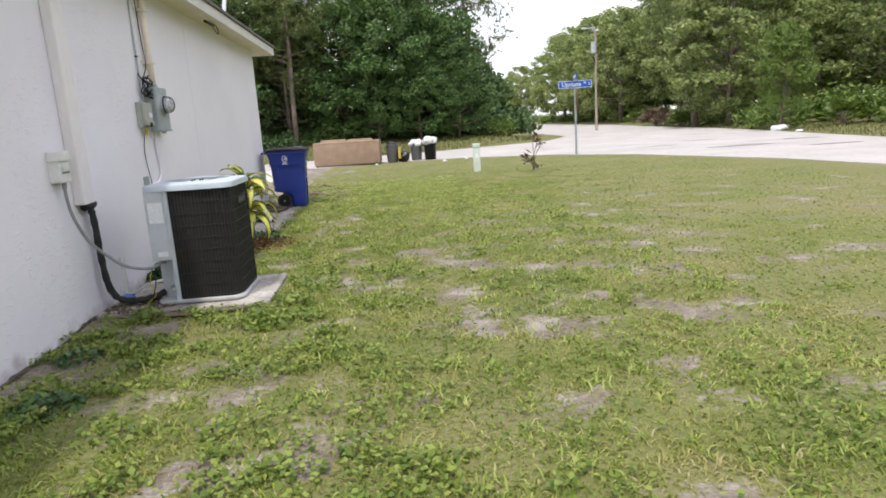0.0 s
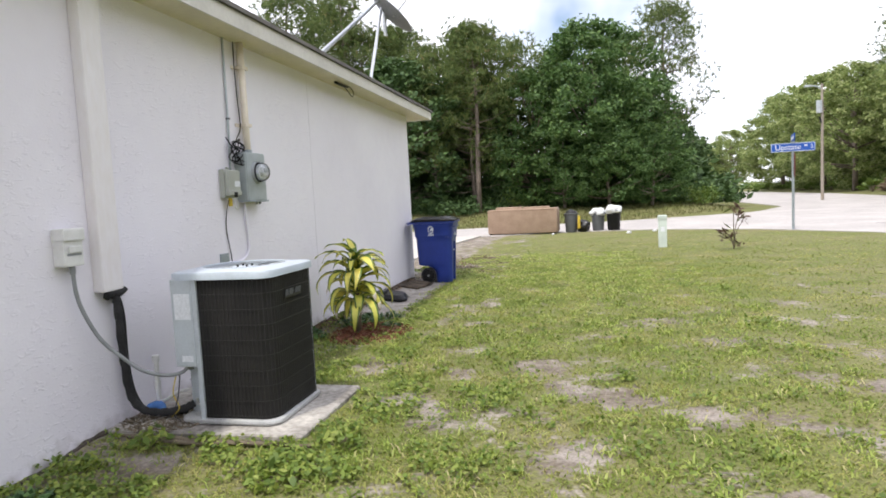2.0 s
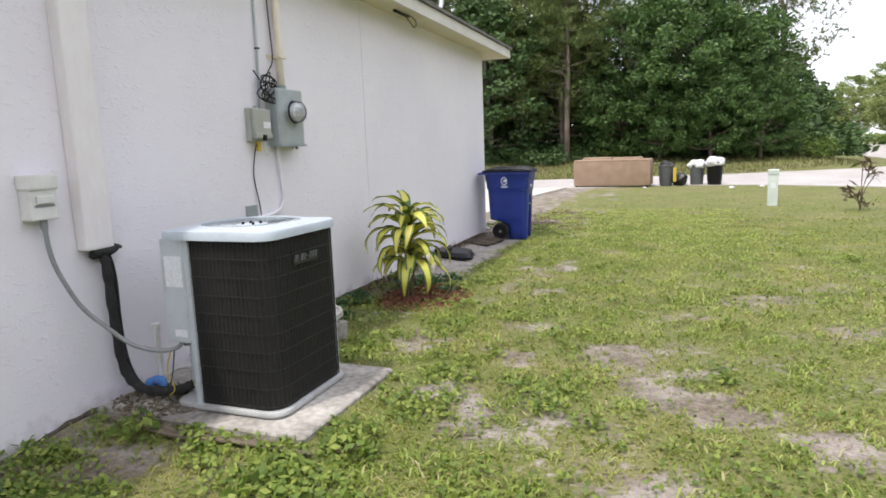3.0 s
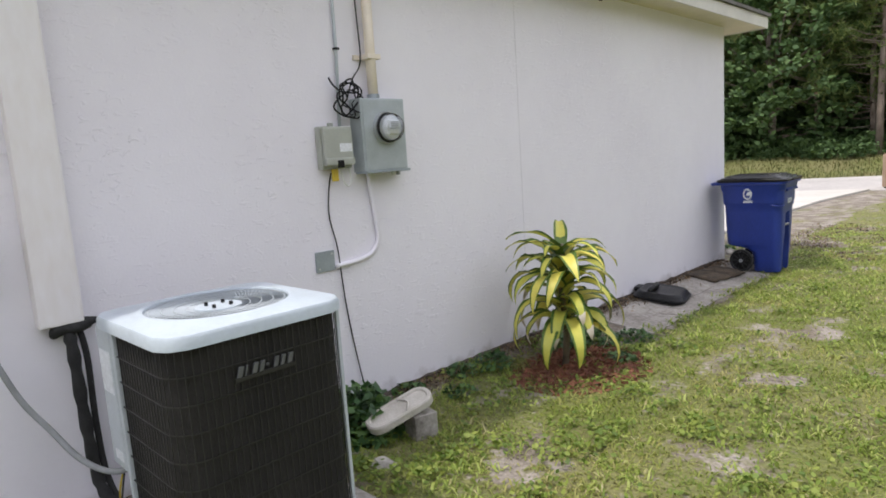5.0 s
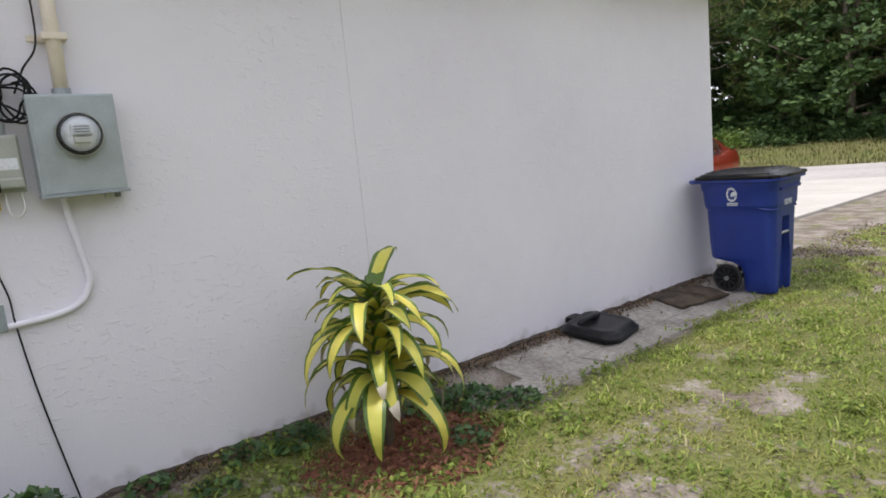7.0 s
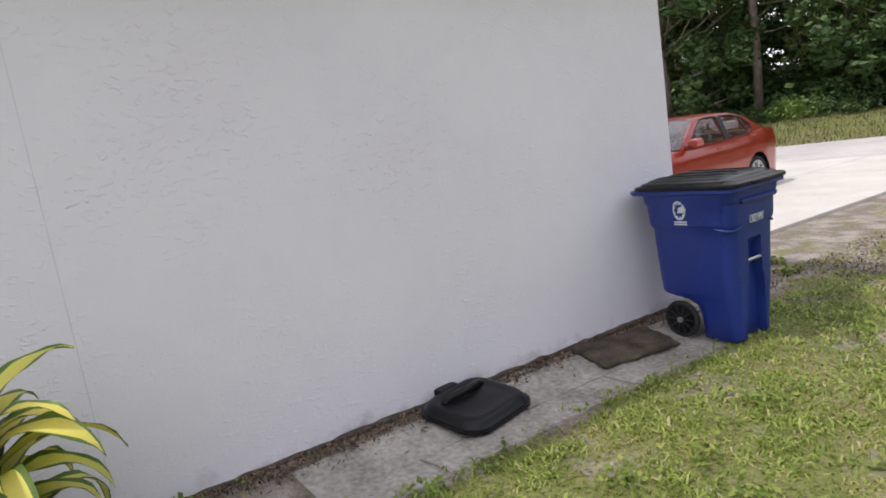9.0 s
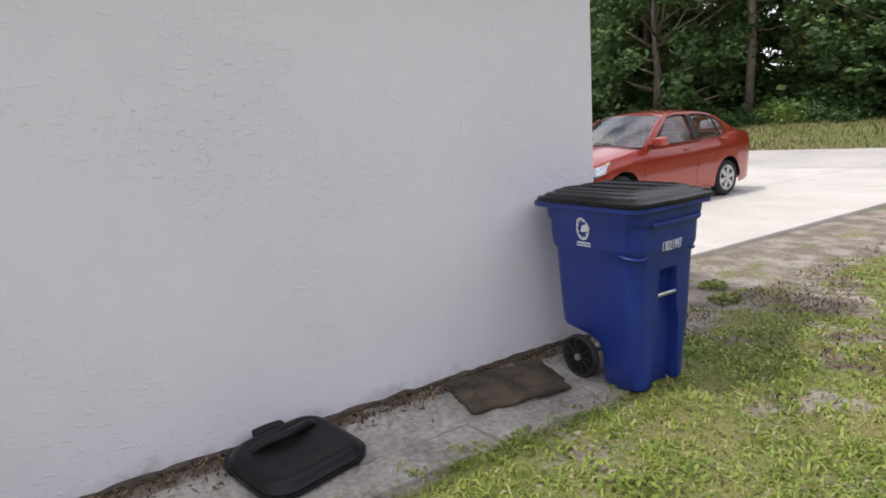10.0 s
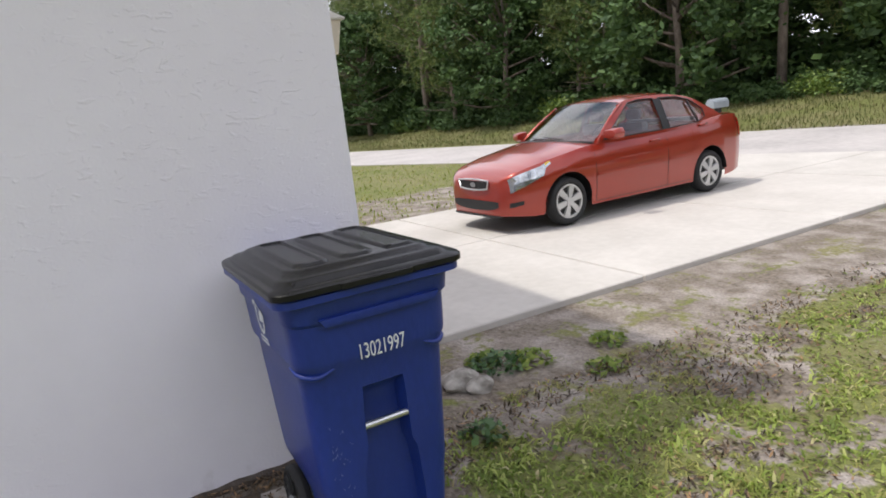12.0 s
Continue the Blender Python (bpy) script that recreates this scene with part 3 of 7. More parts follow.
def build_house():
    m = Mesh().box(WX - 0.2, WX, -9, CORNER, -0.2, SOF)
    tagged(part("wall_side", m, STUCCO), "pale grey painted stucco side wall", "wall", kind="structure")
    m = Mesh().box(-3.95, WX - 0.2, CORNER - 0.2, CORNER, -0.2, SOF).box(-16, -9.2, CORNER - 0.2, CORNER, -0.2, SOF).box(-9.2, -3.95, CORNER - 0.2, CORNER, 2.2, SOF)
    m.box(-9.2, -3.95, CORNER - 0.16, CORNER - 0.1, 0.0, 2.2)
    tagged(part("wall_front", m, STUCCO), "pale grey painted stucco front wall", "wall", kind="structure")
    m = Mesh().box(-16.2, -16, -9, CORNER, -0.2, SOF).box(-16, WX - 0.2, -9.2, -9, -0.2, SOF)
    tagged(part("wall_back", m, STUCCO), "pale stucco walls closing the house", "wall", kind="structure")
    ex, ey = WX + 0.30, CORNER + 0.62
    m = Mesh().box(-16.5, ex, -9.5, ey, SOF, SOF + 0.02)
    tagged(part("soffit", m, SOFFIT), "cream painted soffit under the eaves", "soffit", kind="structure")
    m = Mesh()
    m.box(ex, ex + 0.022, -9.52, ey + 0.022, SOF - 0.012, SOF + 0.13)
    m.box(ex - 0.004, ex + 0.036, -9.53, ey + 0.036, SOF + 0.13, SOF + 0.165)
    m.box(-16.52, ex, ey, ey + 0.022, SOF - 0.012, SOF + 0.13)
    m.box(-16.52, ex, ey, ey + 0.036, SOF + 0.13, SOF + 0.165)
    tagged(part("fascia", m, TRIM, bevel=0.003), "weathered cream fascia board along the eaves", "trim", kind="structure")
    # hip roof, shingled
    x0, x1, y0, y1 = -16.55, ex + 0.05, -9.55, ey + 0.05
    zb, rise = SOF + 0.17, 0.36
    mid = (x0 + x1) / 2
    run = (x1 - x0) / 2
    v = [(x0, y0, zb), (x1, y0, zb), (x1, y1, zb), (x0, y1, zb), (mid, y0 + run, zb + run * rise), (mid, y1 - run, zb + run * rise)]
    v += [(a, b, c - 0.04) for a, b, c in v[:4]]
    m = Mesh().add(v, [(1, 2, 5, 4), (0, 1, 4), (2, 3, 5), (3, 0, 4, 5), (0, 6, 7, 1), (1, 7, 8, 2), (2, 8, 9, 3), (3, 9, 6, 0), (9, 8, 7, 6)])
    tagged(part("roof", m, SHINGLE), "dark grey shingled hip roof", "roof", kind="structure")
    # the boxed chase that covers the line set
    m = Mesh().box(WX, WX + 0.085, 5.20, 5.38, 0.98, SOF)
    tagged(part("pipe_chase", m, CHASE, bevel=0.012), "stained painted box chase running down the wall", "chase", kind="structure")
    # thin control joint with two nail heads
    m = Mesh().box(WX, WX + 0.0012, 8.7355, 8.7405, 0.1, SOF)
    for z in (2.44, 1.94, 1.46):
        m.disc((WX, 8.738, z), (1, 0, 0), 0.006, 0.003, 8)
    tagged(part("control_joint", m, mat("grey_joint_filler", (0.69, 0.67, 0.71), rough=0.9, var=0.1, scale=6)), "faint control joint down the stucco", "trim", kind="structure")
    # dark footing gap along the wall
    m = Mesh()
    rnd = random.Random(3)
    y = -8.0
    ring = []
    while y < CORNER:
        w = 0.012 + 0.03 * max(0.0, noise.noise(Vector((y * 2.3, 0, 5))) + 0.35) + 0.012 * rnd.random()
        zb = bank(WX, y)
        ring.append([(WX - 0.01, y, zb - 0.04), (WX + w, y, zb - 0.04), (WX + w * 0.7, y, zb + 0.006 + 0.01 * rnd.random()), (WX - 0.01, y, zb + 0.012 + 0.022 * rnd.random())])
        y += 0.07
    m.loft(ring)
    tagged(part("wall_base_soil", m, mat("dark_damp_soil", (0.045, 0.036, 0.03), rough=1, col2=(0.11, 0.09, 0.075), scale=14, bump=0.8)), "dark damp soil line along the wall base", "soil", kind="structure")


build_ground()
build_roads()
build_driveway()
build_house()


# ---- things along the wall ----
def chips(n, cx, cy, rx, ry, seed, size, lift=0.03):
    """Loose bark chips heaped in an oval."""
    rs = np.random.RandomState(seed)
    a, rr = rs.rand(n) * 6.283, np.sqrt(rs.rand(n))
    p = np.stack([cx + rx * rr * np.cos(a), cy + ry * rr * np.sin(a), lift * (1 - rr ** 2) + rs.rand(n) * 0.014], 1)
    d = rs.randn(n, 3) * [1, 1, 0.35]
    d /= np.linalg.norm(d, axis=1)[:, None]
    e = np.cross(d, rs.randn(n, 3))
    e /= np.linalg.norm(e, axis=1)[:, None]
    length, wid = size * (0.5 + rs.rand(n))[:, None], size * 0.28 * (0.6 + rs.rand(n))[:, None]
    v = np.stack([p - d * length - e * wid, p + d * length - e * wid, p + d * length + e * wid, p - d * length + e * wid], 1).reshape(-1, 3)
    b = np.arange(n)[:, None] * 4
    return fast_mesh("chips", v, np.concatenate([b + [0, 1, 2], b + [0, 2, 3]]))


def condenser():
    """Outdoor air-conditioning unit on its slab. Local: centre of the base, front towards +x."""
    t = thing("air_conditioner", "dark air conditioning condenser with pale grey top on a concrete pad", "air conditioner", pose(-1.805, 5.665, 0.078))
    a, h, r = 0.352, 1.008, 0.10
    m = Mesh().loft([rrect(-a, a, -a, a, r, 0.0), rrect(-a - 0.012, a + 0.012, -a - 0.012, a + 0.012, r, 0.008), rrect(-a - 0.016, a + 0.016, -a - 0.016, a + 0.016, r, 0.02), rrect(-a - 0.012, a + 0.012, -a - 0.012, a + 0.012, r, 0.034), rrect(-a, a, -a, a, r, 0.04)])
    part("base_pan", m, PANGREY, t, "pale grey metal base pan with a rolled edge", smooth=True)
    c = a - 0.012
    m = Mesh().loft([[(x, y, z) for x, y, z in rrect(-c, c, -c, c, r, z) if x > -0.2 or y > -0.2] + [(-c, -0.205, z), (-0.185, -0.205, z), (-0.185, -c, z)] for z in (0.034, h - 0.04)])
    part("coil", m, COIL, t, "dirty black finned coil", smooth=True)
    # wire guard: uprights and hoops, past counting
    m = Mesh()
    g = a - 0.004
    ring = rrect(-g, g, -g, g, r, 0, 6)
    loop = ring + ring[:1]
    path, dist = [Vector(p) for p in loop], [0.0]
    for p, q in zip(path, path[1:]):
        dist.append(dist[-1] + (q - p).length)
    n = 96
    for k in range(n):
        d = dist[-1] * k / n
        i = max(j for j in range(len(dist) - 1) if dist[j] <= d)
        p = path[i].lerp(path[i + 1], (d - dist[i]) / max(1e-6, dist[i + 1] - dist[i]))
        if not (p.x < -0.20 and p.y < 0):
            m.box(p.x - 0.0016, p.x + 0.0016, p.y - 0.0016, p.y + 0.0016, 0.035, h - 0.045)
    hoop = [(-0.158, -g)] + [(x, y) for x, y, z in ring if not (x < -0.17 and y < -0.2)] + [(-g, -0.22)]
    for k in range(9):
        m.tube([(x, y, 0.06 + k * 0.1) for x, y in hoop], 0.003, 4)
    part("wire_guard", m, WIRE, t, "dark wire coil guard", kind="stuff")
    # control corner
    m = Mesh().box(-a + 0.008, -0.19, -a - 0.008, -0.21, 0.385, h - 0.045)
    part("control_panel", m, ACGREY, t, "light grey control panel", bevel=0.008)
    m = Mesh().box(-0.20, -0.186, -a + 0.012, -0.206, 0.038, 0.386).box(-a + 0.012, -0.20, -0.22, -0.206, 0.038, 0.386)
    part("service_corner", m, ACGREY, t, "light grey recessed service valve corner")
    for y in (-0.30, -0.25):
        part("service_valve", Mesh().tube([(-0.20, y, 0.12), (-0.245, y, 0.12), (-0.25, y, 0.16)], 0.012, 8), CHROME, t, "small bright service valve", smooth=True)
    m = Mesh().box(-0.19, -0.158, -a - 0.006, -a + 0.04, 0.03, h - 0.045)
    part("corner_post", m, ACGREY, t, "light grey corner post", bevel=0.005)
    m = Mesh().box(-a + 0.03, -0.205, -a - 0.0105, -a - 0.007, 0.70, 0.87)
    part("rating_label", m, WHITE, t, "faded white rating label")
    m = Mesh().box(-a + 0.06, -0.21, -a - 0.0105, -a - 0.007, 0.42, 0.46)
    part("warning_label", m, WHITE, t, "small white label")
    m = Mesh().box(a - 0.06, a - 0.045, a - 0.012, a + 0.004, 0.03, h - 0.045)
    part("corner_post", m, ACGREY, t, "light grey corner post", bevel=0.004)
    # top cover with a round opening
    e = a + 0.016
    n = 48
    outer = []
    for k in range(n):
        b = 2 * math.pi * k / n
        cx, cy = math.cos(b), math.sin(b)
        s = e / max(abs(cx), abs(cy))
        p = Vector((cx * s, cy * s))
        if abs(p.x) > e - r and abs(p.y) > e - r:
            cc = Vector((math.copysign(e - r, p.x), math.copysign(e - r, p.y)))
            p = cc + (p - cc).normalized() * r
        outer.append(p)

    def ringz(f, z):
        return [(p.x * f, p.y * f, z) for p in outer]

    def circ(rad, z):
        return [(rad * math.cos(2 * math.pi * k / n), rad * math.sin(2 * math.pi * k / n), z) for k in range(n)]
    m = Mesh().loft([ringz(0.97, h - 0.05), ringz(1.0, h - 0.05), ringz(1.0, h - 0.012), ringz(0.985, h - 0.002), ringz(0.96, h),
                     circ(0.305, h + 0.008), circ(0.295, h + 0.014), circ(0.275, h + 0.012), circ(0.268, h - 0.01), circ(0.268, h - 0.05)], caps=False)
    part("top_cover", m, ACTOP, t, "pale grey enamelled top cover", smooth=True)
    m = Mesh()
    for k in range(84):
        b = 2 * math.pi * k / 84
        pts = []
        for s in range(6):
            q = s / 5
            rad, ang = 0.085 + 0.185 * q, b + 0.5 * q
            pts.append((rad * math.cos(ang), rad * math.sin(ang), h + 0.004 - 0.03 * (1 - q) * 0.4))
        m.tube(pts, 0.0022, 3, False)
    for k in range(4):
        m.loft([circ(0.12 + 0.045 * k + d, h - 0.006 + 0.003 * k + e2) for d, e2 in ((0, 0), (0.003, 0), (0.003, 0.004), (0, 0.004))], caps=False)
    part("fan_grille", m, ACGREY, t, "grey swirled wire fan grille", kind="stuff")
    m = Mesh().disc((0, 0, h - 0.01), (0, 0, 1), 0.09, 0.008, 28)
    hub = part("motor_plate", m, ACTOP, t, "pale grey motor plate", smooth=True)
    for sx, sy in ((1, 1), (1, -1), (-1, 1), (-1, -1)):
        part("bolt", Mesh().disc((0.035 * sx, 0.035 * sy, h - 0.002), (0, 0, 1), 0.008, 0.014, 6), BLACK, hub)
    m = Mesh()
    for k in range(3):
        b = 2 * math.pi * k / 3
        bl = [(rr * math.cos(b + o), rr * math.sin(b + o), h - 0.16 + zz) for rr, o, zz in ((0.04, 0, 0), (0.24, -0.35, 0.02), (0.25, 0.5, -0.05), (0.05, 0.5, -0.02))]
        m.add(bl + [(x, y, z - 0.003) for x, y, z in bl], [(0, 1, 2, 3), (7, 6, 5, 4), (0, 4, 5, 1), (1, 5, 6, 2), (2, 6, 7, 3), (3, 7, 4, 0)])
    m.disc((0, 0, h - 0.2), (0, 0, 1), 0.045, 0.07)
    part("fan", m, BLACK, t, "black fan blades at rest")
    # badge: sloping name plate with plain slanted letter bars
    badge = part("badge", Mesh().box(a - 0.002, a + 0.007, -0.135, 0.105, h - 0.212, h - 0.196), WIRE, t, "dark name plate with pale plain lettering bars", bevel=0.002)
    for k, wid in enumerate((0.026, 0.009, 0.026, 0.022, 0.014, 0.022, 0.020, 0.026)):
        y, z = -0.128 + k * 0.0285, h - 0.194
        hz = 0.036 if wid != 0.014 else 0.010
        up = 0.0 if wid != 0.014 else 0.013
        wid *= 0.72
        q = [(y, z + up), (y + wid, z + up), (y + wid + 0.32 * hz, z + up + hz), (y + 0.32 * hz, z + up + hz)]
        part("letter_bar", Mesh().loft([[(x, b, c) for b, c in q] for x in (a + 0.001, a + 0.010)]), BADGE, badge, "pale raised bar", bevel=0.0015)
    return t


condenser()
m = Mesh().loft([rrect(-2.62, -1.22, 5.17, 6.23, 0.03, z) for z in (-0.03, 0.066)] + [rrect(-2.61, -1.23, 5.18, 6.22, 0.03, 0.076)])
tagged(part("equipment_pad", m, PADCON, smooth=True), "weathered concrete pad under the condenser", "concrete pad")

litter = part("pad_litter", chips(620, -2.30, 5.37, 0.30, 0.25, 9, 0.016, 0.002), STEM, kind="stuff", pos=pose(0, 0, 0.076))
tagged(litter, "dark rotting leaf litter on the concrete pad", "leaf litter")

# disconnect switch and its flexible conduit
t = thing("disconnect_box", "white electrical disconnect box on the stucco wall", "electrical box", pose(WX, 4.985, 1.18))
part("body", Mesh().box(0, 0.085, -0.075, 0.075, 0, 0.20), PVC, t, bevel=0.008)
part("cover", Mesh().box(0, 0.10, -0.083, 0.083, 0.155, 0.235), PVC, t, "white rain cover", bevel=0.012)
part("pull_handle", Mesh().box(0.085, 0.098, -0.045, 0.045, 0.085, 0.125), PVC, t, bevel=0.005)
part("pull_slot", Mesh().box(0.085, 0.0872, -0.055, 0.055, 0.066, 0.080), GREYPIPE, t, "grey slot")
pts = smooth_pts([(-2.585, 4.99, 1.185), (-2.585, 5.0, 1.02), (-2.57, 5.03, 0.88), (-2.52, 5.09, 0.70), (-2.44, 5.16, 0.57), (-2.33, 5.22, 0.46), (-2.21, 5.28, 0.415), (-2.12, 5.335, 0.425), (-2.085, 5.37, 0.49)], 7)
t = thing("flexible_conduit", "grey flexible conduit looping to the condenser", "conduit")
part("conduit", Mesh().tube(pts, 0.0125, 10), GREYPIPE, t, smooth="all")
part("fitting", Mesh().disc((-2.585, 4.99, 1.13), (0, 0, 1), 0.018, 0.055, 12), GREYPIPE, t, smooth=True)
part("fitting", Mesh().disc((-2.085, 5.37, 0.43), (0, 0, 1), 0.018, 0.04, 12), GREYPIPE, t, smooth=True)

# refrigerant lines in black foam
t = thing("refrigerant_line", "black foam sleeved refrigerant line out of the wall", "pipe")
pts = smooth_pts([(-2.66, 5.31, 0.955), (-2.585, 5.31, 0.95), (-2.565, 5.315, 0.86), (-2.56, 5.32, 0.55), (-2.54, 5.33, 0.27), (-2.47, 5.35, 0.155), (-2.33, 5.37, 0.13), (-2.19, 5.39, 0.15), (-2.12, 5.42, 0.18)], 6)
part("foam_sleeve", Mesh().tube(pts, [0.026 + 0.004 * math.sin(i * 2.1) for i in range(len(pts))], 10), FOAM, t, smooth="all")
pts = smooth_pts([(-2.65, 5.35, 0.95), (-2.60, 5.36, 0.945), (-2.575, 5.37, 0.80), (-2.57, 5.365, 0.5), (-2.535, 5.37, 0.25), (-2.44, 5.40, 0.12), (-2.2, 5.45, 0.11)], 6)
part("small_sleeve", Mesh().tube(pts, 0.014, 8), FOAM, t, smooth="all")
part("torn_foam", Mesh().tube(smooth_pts([(-2.60, 5.25, 0.93), (-2.58, 5.28, 0.965), (-2.57, 5.34, 0.96), (-2.585, 5.41, 0.975), (-2.61, 5.47, 0.965)], 5), [0.014, 0.02, 0.026, 0.03, 0.032, 0.033] + [0.028] * 9 + [0.02, 0.017, 0.014, 0.012, 0.010, 0.008][:6], 8), FOAM, t, "torn foam ends", smooth="all")

t = thing("condensate_drain", "white plastic drain pipe stub by the wall", "pipe")
part("riser", Mesh().tube([(-2.50, 5.56, 0.07), (-2.50, 5.56, 0.44)], 0.017, 12), PVC, t, smooth=True)
part("cap", Mesh().disc((-2.50, 5.56, 0.43), (0, 0, 1), 0.025, 0.045, 14), PVC, t, smooth=True)
part("coupling", Mesh().disc((-2.50, 5.56, 0.23), (0, 0, 1), 0.022, 0.06, 14), PVC, t, smooth=True)
part("run", Mesh().tube(smooth_pts([(-2.49, 5.56, 0.14), (-2.40, 5.52, 0.17), (-2.30, 5.50, 0.23), (-2.18, 5.47, 0.26), (-2.12, 5.46, 0.27)], 4), 0.012, 8), PVC, t, smooth="all")
m = Mesh().tube(smooth_pts([(-2.53, 5.47, 0.105), (-2.50, 5.50, 0.13), (-2.45, 5.51, 0.125), (-2.41, 5.49, 0.10)], 4), [0.018, 0.028, 0.034, 0.03, 0.028, 0.034, 0.03, 0.034, 0.03, 0.028, 0.024, 0.02, 0.014], 7)
tagged(part("blue_rag", m, BLUERAG, smooth="all"), "crumpled blue rag on the concrete pad", "rag")
t = thing("control_wires", "thin loose yellow control wires by the condenser", "wire")
part("wire", Mesh().tube(smooth_pts([(-2.18, 5.34, 0.40), (-2.20, 5.32, 0.28), (-2.17, 5.33, 0.18), (-2.24, 5.34, 0.11)], 5), 0.004, 5), YELLOW, t)
part("wire", Mesh().tube(smooth_pts([(-2.15, 5.34, 0.42), (-2.155, 5.31, 0.27), (-2.19, 5.30, 0.14), (-2.15, 5.31, 0.10)], 5), 0.004, 5), RUBBER, t)
# roots and rotten strips along the slab edge
rnd = random.Random(8)
for k in range(5):
    y = 5.13 - 0.02 * k
    pts = [(-2.5 + 0.25 * i + rnd.uniform(-0.03, 0.03) + 0.1 * k, y + rnd.uniform(-0.03, 0.02), 0.058 + 0.012 * rnd.random()) for i in range(rnd.randint(3, 5))]
    tagged(part("root", Mesh().tube(smooth_pts(pts, 4), 0.012, 6), STEM, smooth="all"), "pale dead root at the pad's edge", "root", "roots by the pad")


# meter, mast pipe, telephone box, cables
def meter_set():
    t = thing("electric_meter", "grey electric meter box with round glass meter on the wall", "electric meter", pose(WX, 7.025, 1.556))
    part("box", Mesh().box(0, 0.115, 0, 0.355, 0, 0.45), GALV, t, bevel=0.006)
    part("cover", Mesh().box(0.115, 0.122, 0.012, 0.348, 0.006, 0.44), GALV, t, "galvanised front cover", bevel=0.003)
    part("flange", Mesh().box(0.02, 0.135, -0.004, 0.36, -0.012, 0.004), GREYMETAL, t, bevel=0.002)
    c = (0.12, 0.185, 0.265)
    ring = part("meter_ring", Mesh().disc(c, (1, 0, 0), 0.101, 0.030, 36), CHROME, t, "bright ring", smooth=True)
    part("meter_gasket", Mesh().disc((0.148, 0.185, 0.265), (1, 0, 0), 0.094, 0.008, 36), RUBBER, ring)
    face = part("dial", Mesh().disc((0.152, 0.185, 0.265), (1, 0, 0), 0.078, 0.03, 32), WHITE, t, "pale meter dial", smooth=True)
    m = Mesh()
    for k in range(3):
        m.box(0.2125, 0.2135, 0.155, 0.215, 0.268 + 0.012 * k, 0.273 + 0.012 * k)
    part("register", Mesh().box(0.18, 0.2125, 0.142, 0.228, 0.258, 0.308), WHITE, face, "white register block", bevel=0.006)
    part("nameplate", Mesh().box(0.18, 0.205, 0.15, 0.22, 0.222, 0.25), PVC, face, "pale plate", bevel=0.004)
    part("dial_marks", m, GREYPIPE, face, "plain grey bars")
    rings = []
    for q in range(9):
        b = math.pi / 2 * q / 8
        rings.append([(0.152 + 0.03 + 0.055 * math.sin(b), 0.185 + 0.088 * (0.35 + 0.65 * math.cos(b)) * math.cos(w), 0.265 + 0.088 * (0.35 + 0.65 * math.cos(b)) * math.sin(w)) for w in (2 * math.pi * j / 28 for j in range(28))])
    rings = [[(0.15, y, z) for x, y, z in rings[0]]] + rings
    gl = part("glass_cover", Mesh().loft(rings), GLASS, t, "clear glass meter cover", smooth=True)
    gl.visible_shadow = False
    for y in (0.27, 0.315):
        part("hub_plug", Mesh().disc((0.06, y, -0.035), (0, 0, 1), 0.014, 0.03, 10), GREYPIPE if y > 0.3 else PVC, t)


meter_set()
t = thing("service_conduit", "cream painted conduit rising from the meter to the eaves", "conduit")
part("pipe", Mesh().tube([(WX + 0.06, 7.18, 2.0), (WX + 0.055, 7.185, 2.4), (WX + 0.05, 7.19, SOF)], 0.032, 14), CREAMPIPE, t, smooth="all")
part("collar", Mesh().disc((WX + 0.06, 7.18, 2.0), (0, 0, 1), 0.04, 0.035, 14), GREYMETAL, t, "grey collar", smooth=True)
for z in (2.25, 2.78):
    part("strap", Mesh().box(WX, WX + 0.094, 7.135, 7.238, z, z + 0.03).box(WX, WX + 0.012, 7.085, 7.14, z, z + 0.03), CREAMPIPE, t, bevel=0.004)
t = thing("telephone_box", "beige plastic telephone interface box beside the meter", "telephone box", pose(WX, 6.755, 1.566))
part("back", Mesh().box(0, 0.05, 0, 0.225, 0.02, 0.275), TELCO, t, bevel=0.008)
part("cover", Mesh().box(0.05, 0.085, 0.008, 0.218, 0.04, 0.27), TELCO, t, bevel=0.014)
part("cover_step", Mesh().box(0.05, 0.095, 0.008, 0.218, 0.04, 0.085), TELCO, t, bevel=0.01)
part("label", Mesh().box(0.085, 0.0868, 0.115, 0.205, 0.12, 0.17), WHITE, t, "small white label")
part("latch", Mesh().box(0.09, 0.105, 0.085, 0.125, 0.025, 0.07), BLACK, t, "dark latch", bevel=0.003)
part("yellow_tag", Mesh().box(0.035, 0.05, 0.07, 0.115, -0.055, 0.02), YELLOW, t, "yellow tag", bevel=0.004)
part("top_stub", Mesh().box(0.02, 0.04, 0.08, 0.11, 0.27, 0.295), TELCO, t)
part("white_loop", Mesh().tube(smooth_pts([(0.04, 0.14, 0.03), (0.055, 0.145, -0.06), (0.06, 0.175, -0.09), (0.05, 0.205, -0.05), (0.04, 0.20, 0.03)], 5), 0.005, 6), PVC, t, "white wire loop", smooth="all")
t = thing("thin_conduit", "thin grey pipe and black cable up the wall", "conduit")
part("grey_pipe", Mesh().tube([(WX + 0.016, 6.93, 1.83), (WX + 0.014, 6.955, 2.3), (WX + 0.012, 6.96, SOF)], 0.010, 8), ACGREY, t, smooth="all")
part("clip", Mesh().box(WX, WX + 0.03, 6.94, 6.97, 2.30, 2.312), BLACK, t)
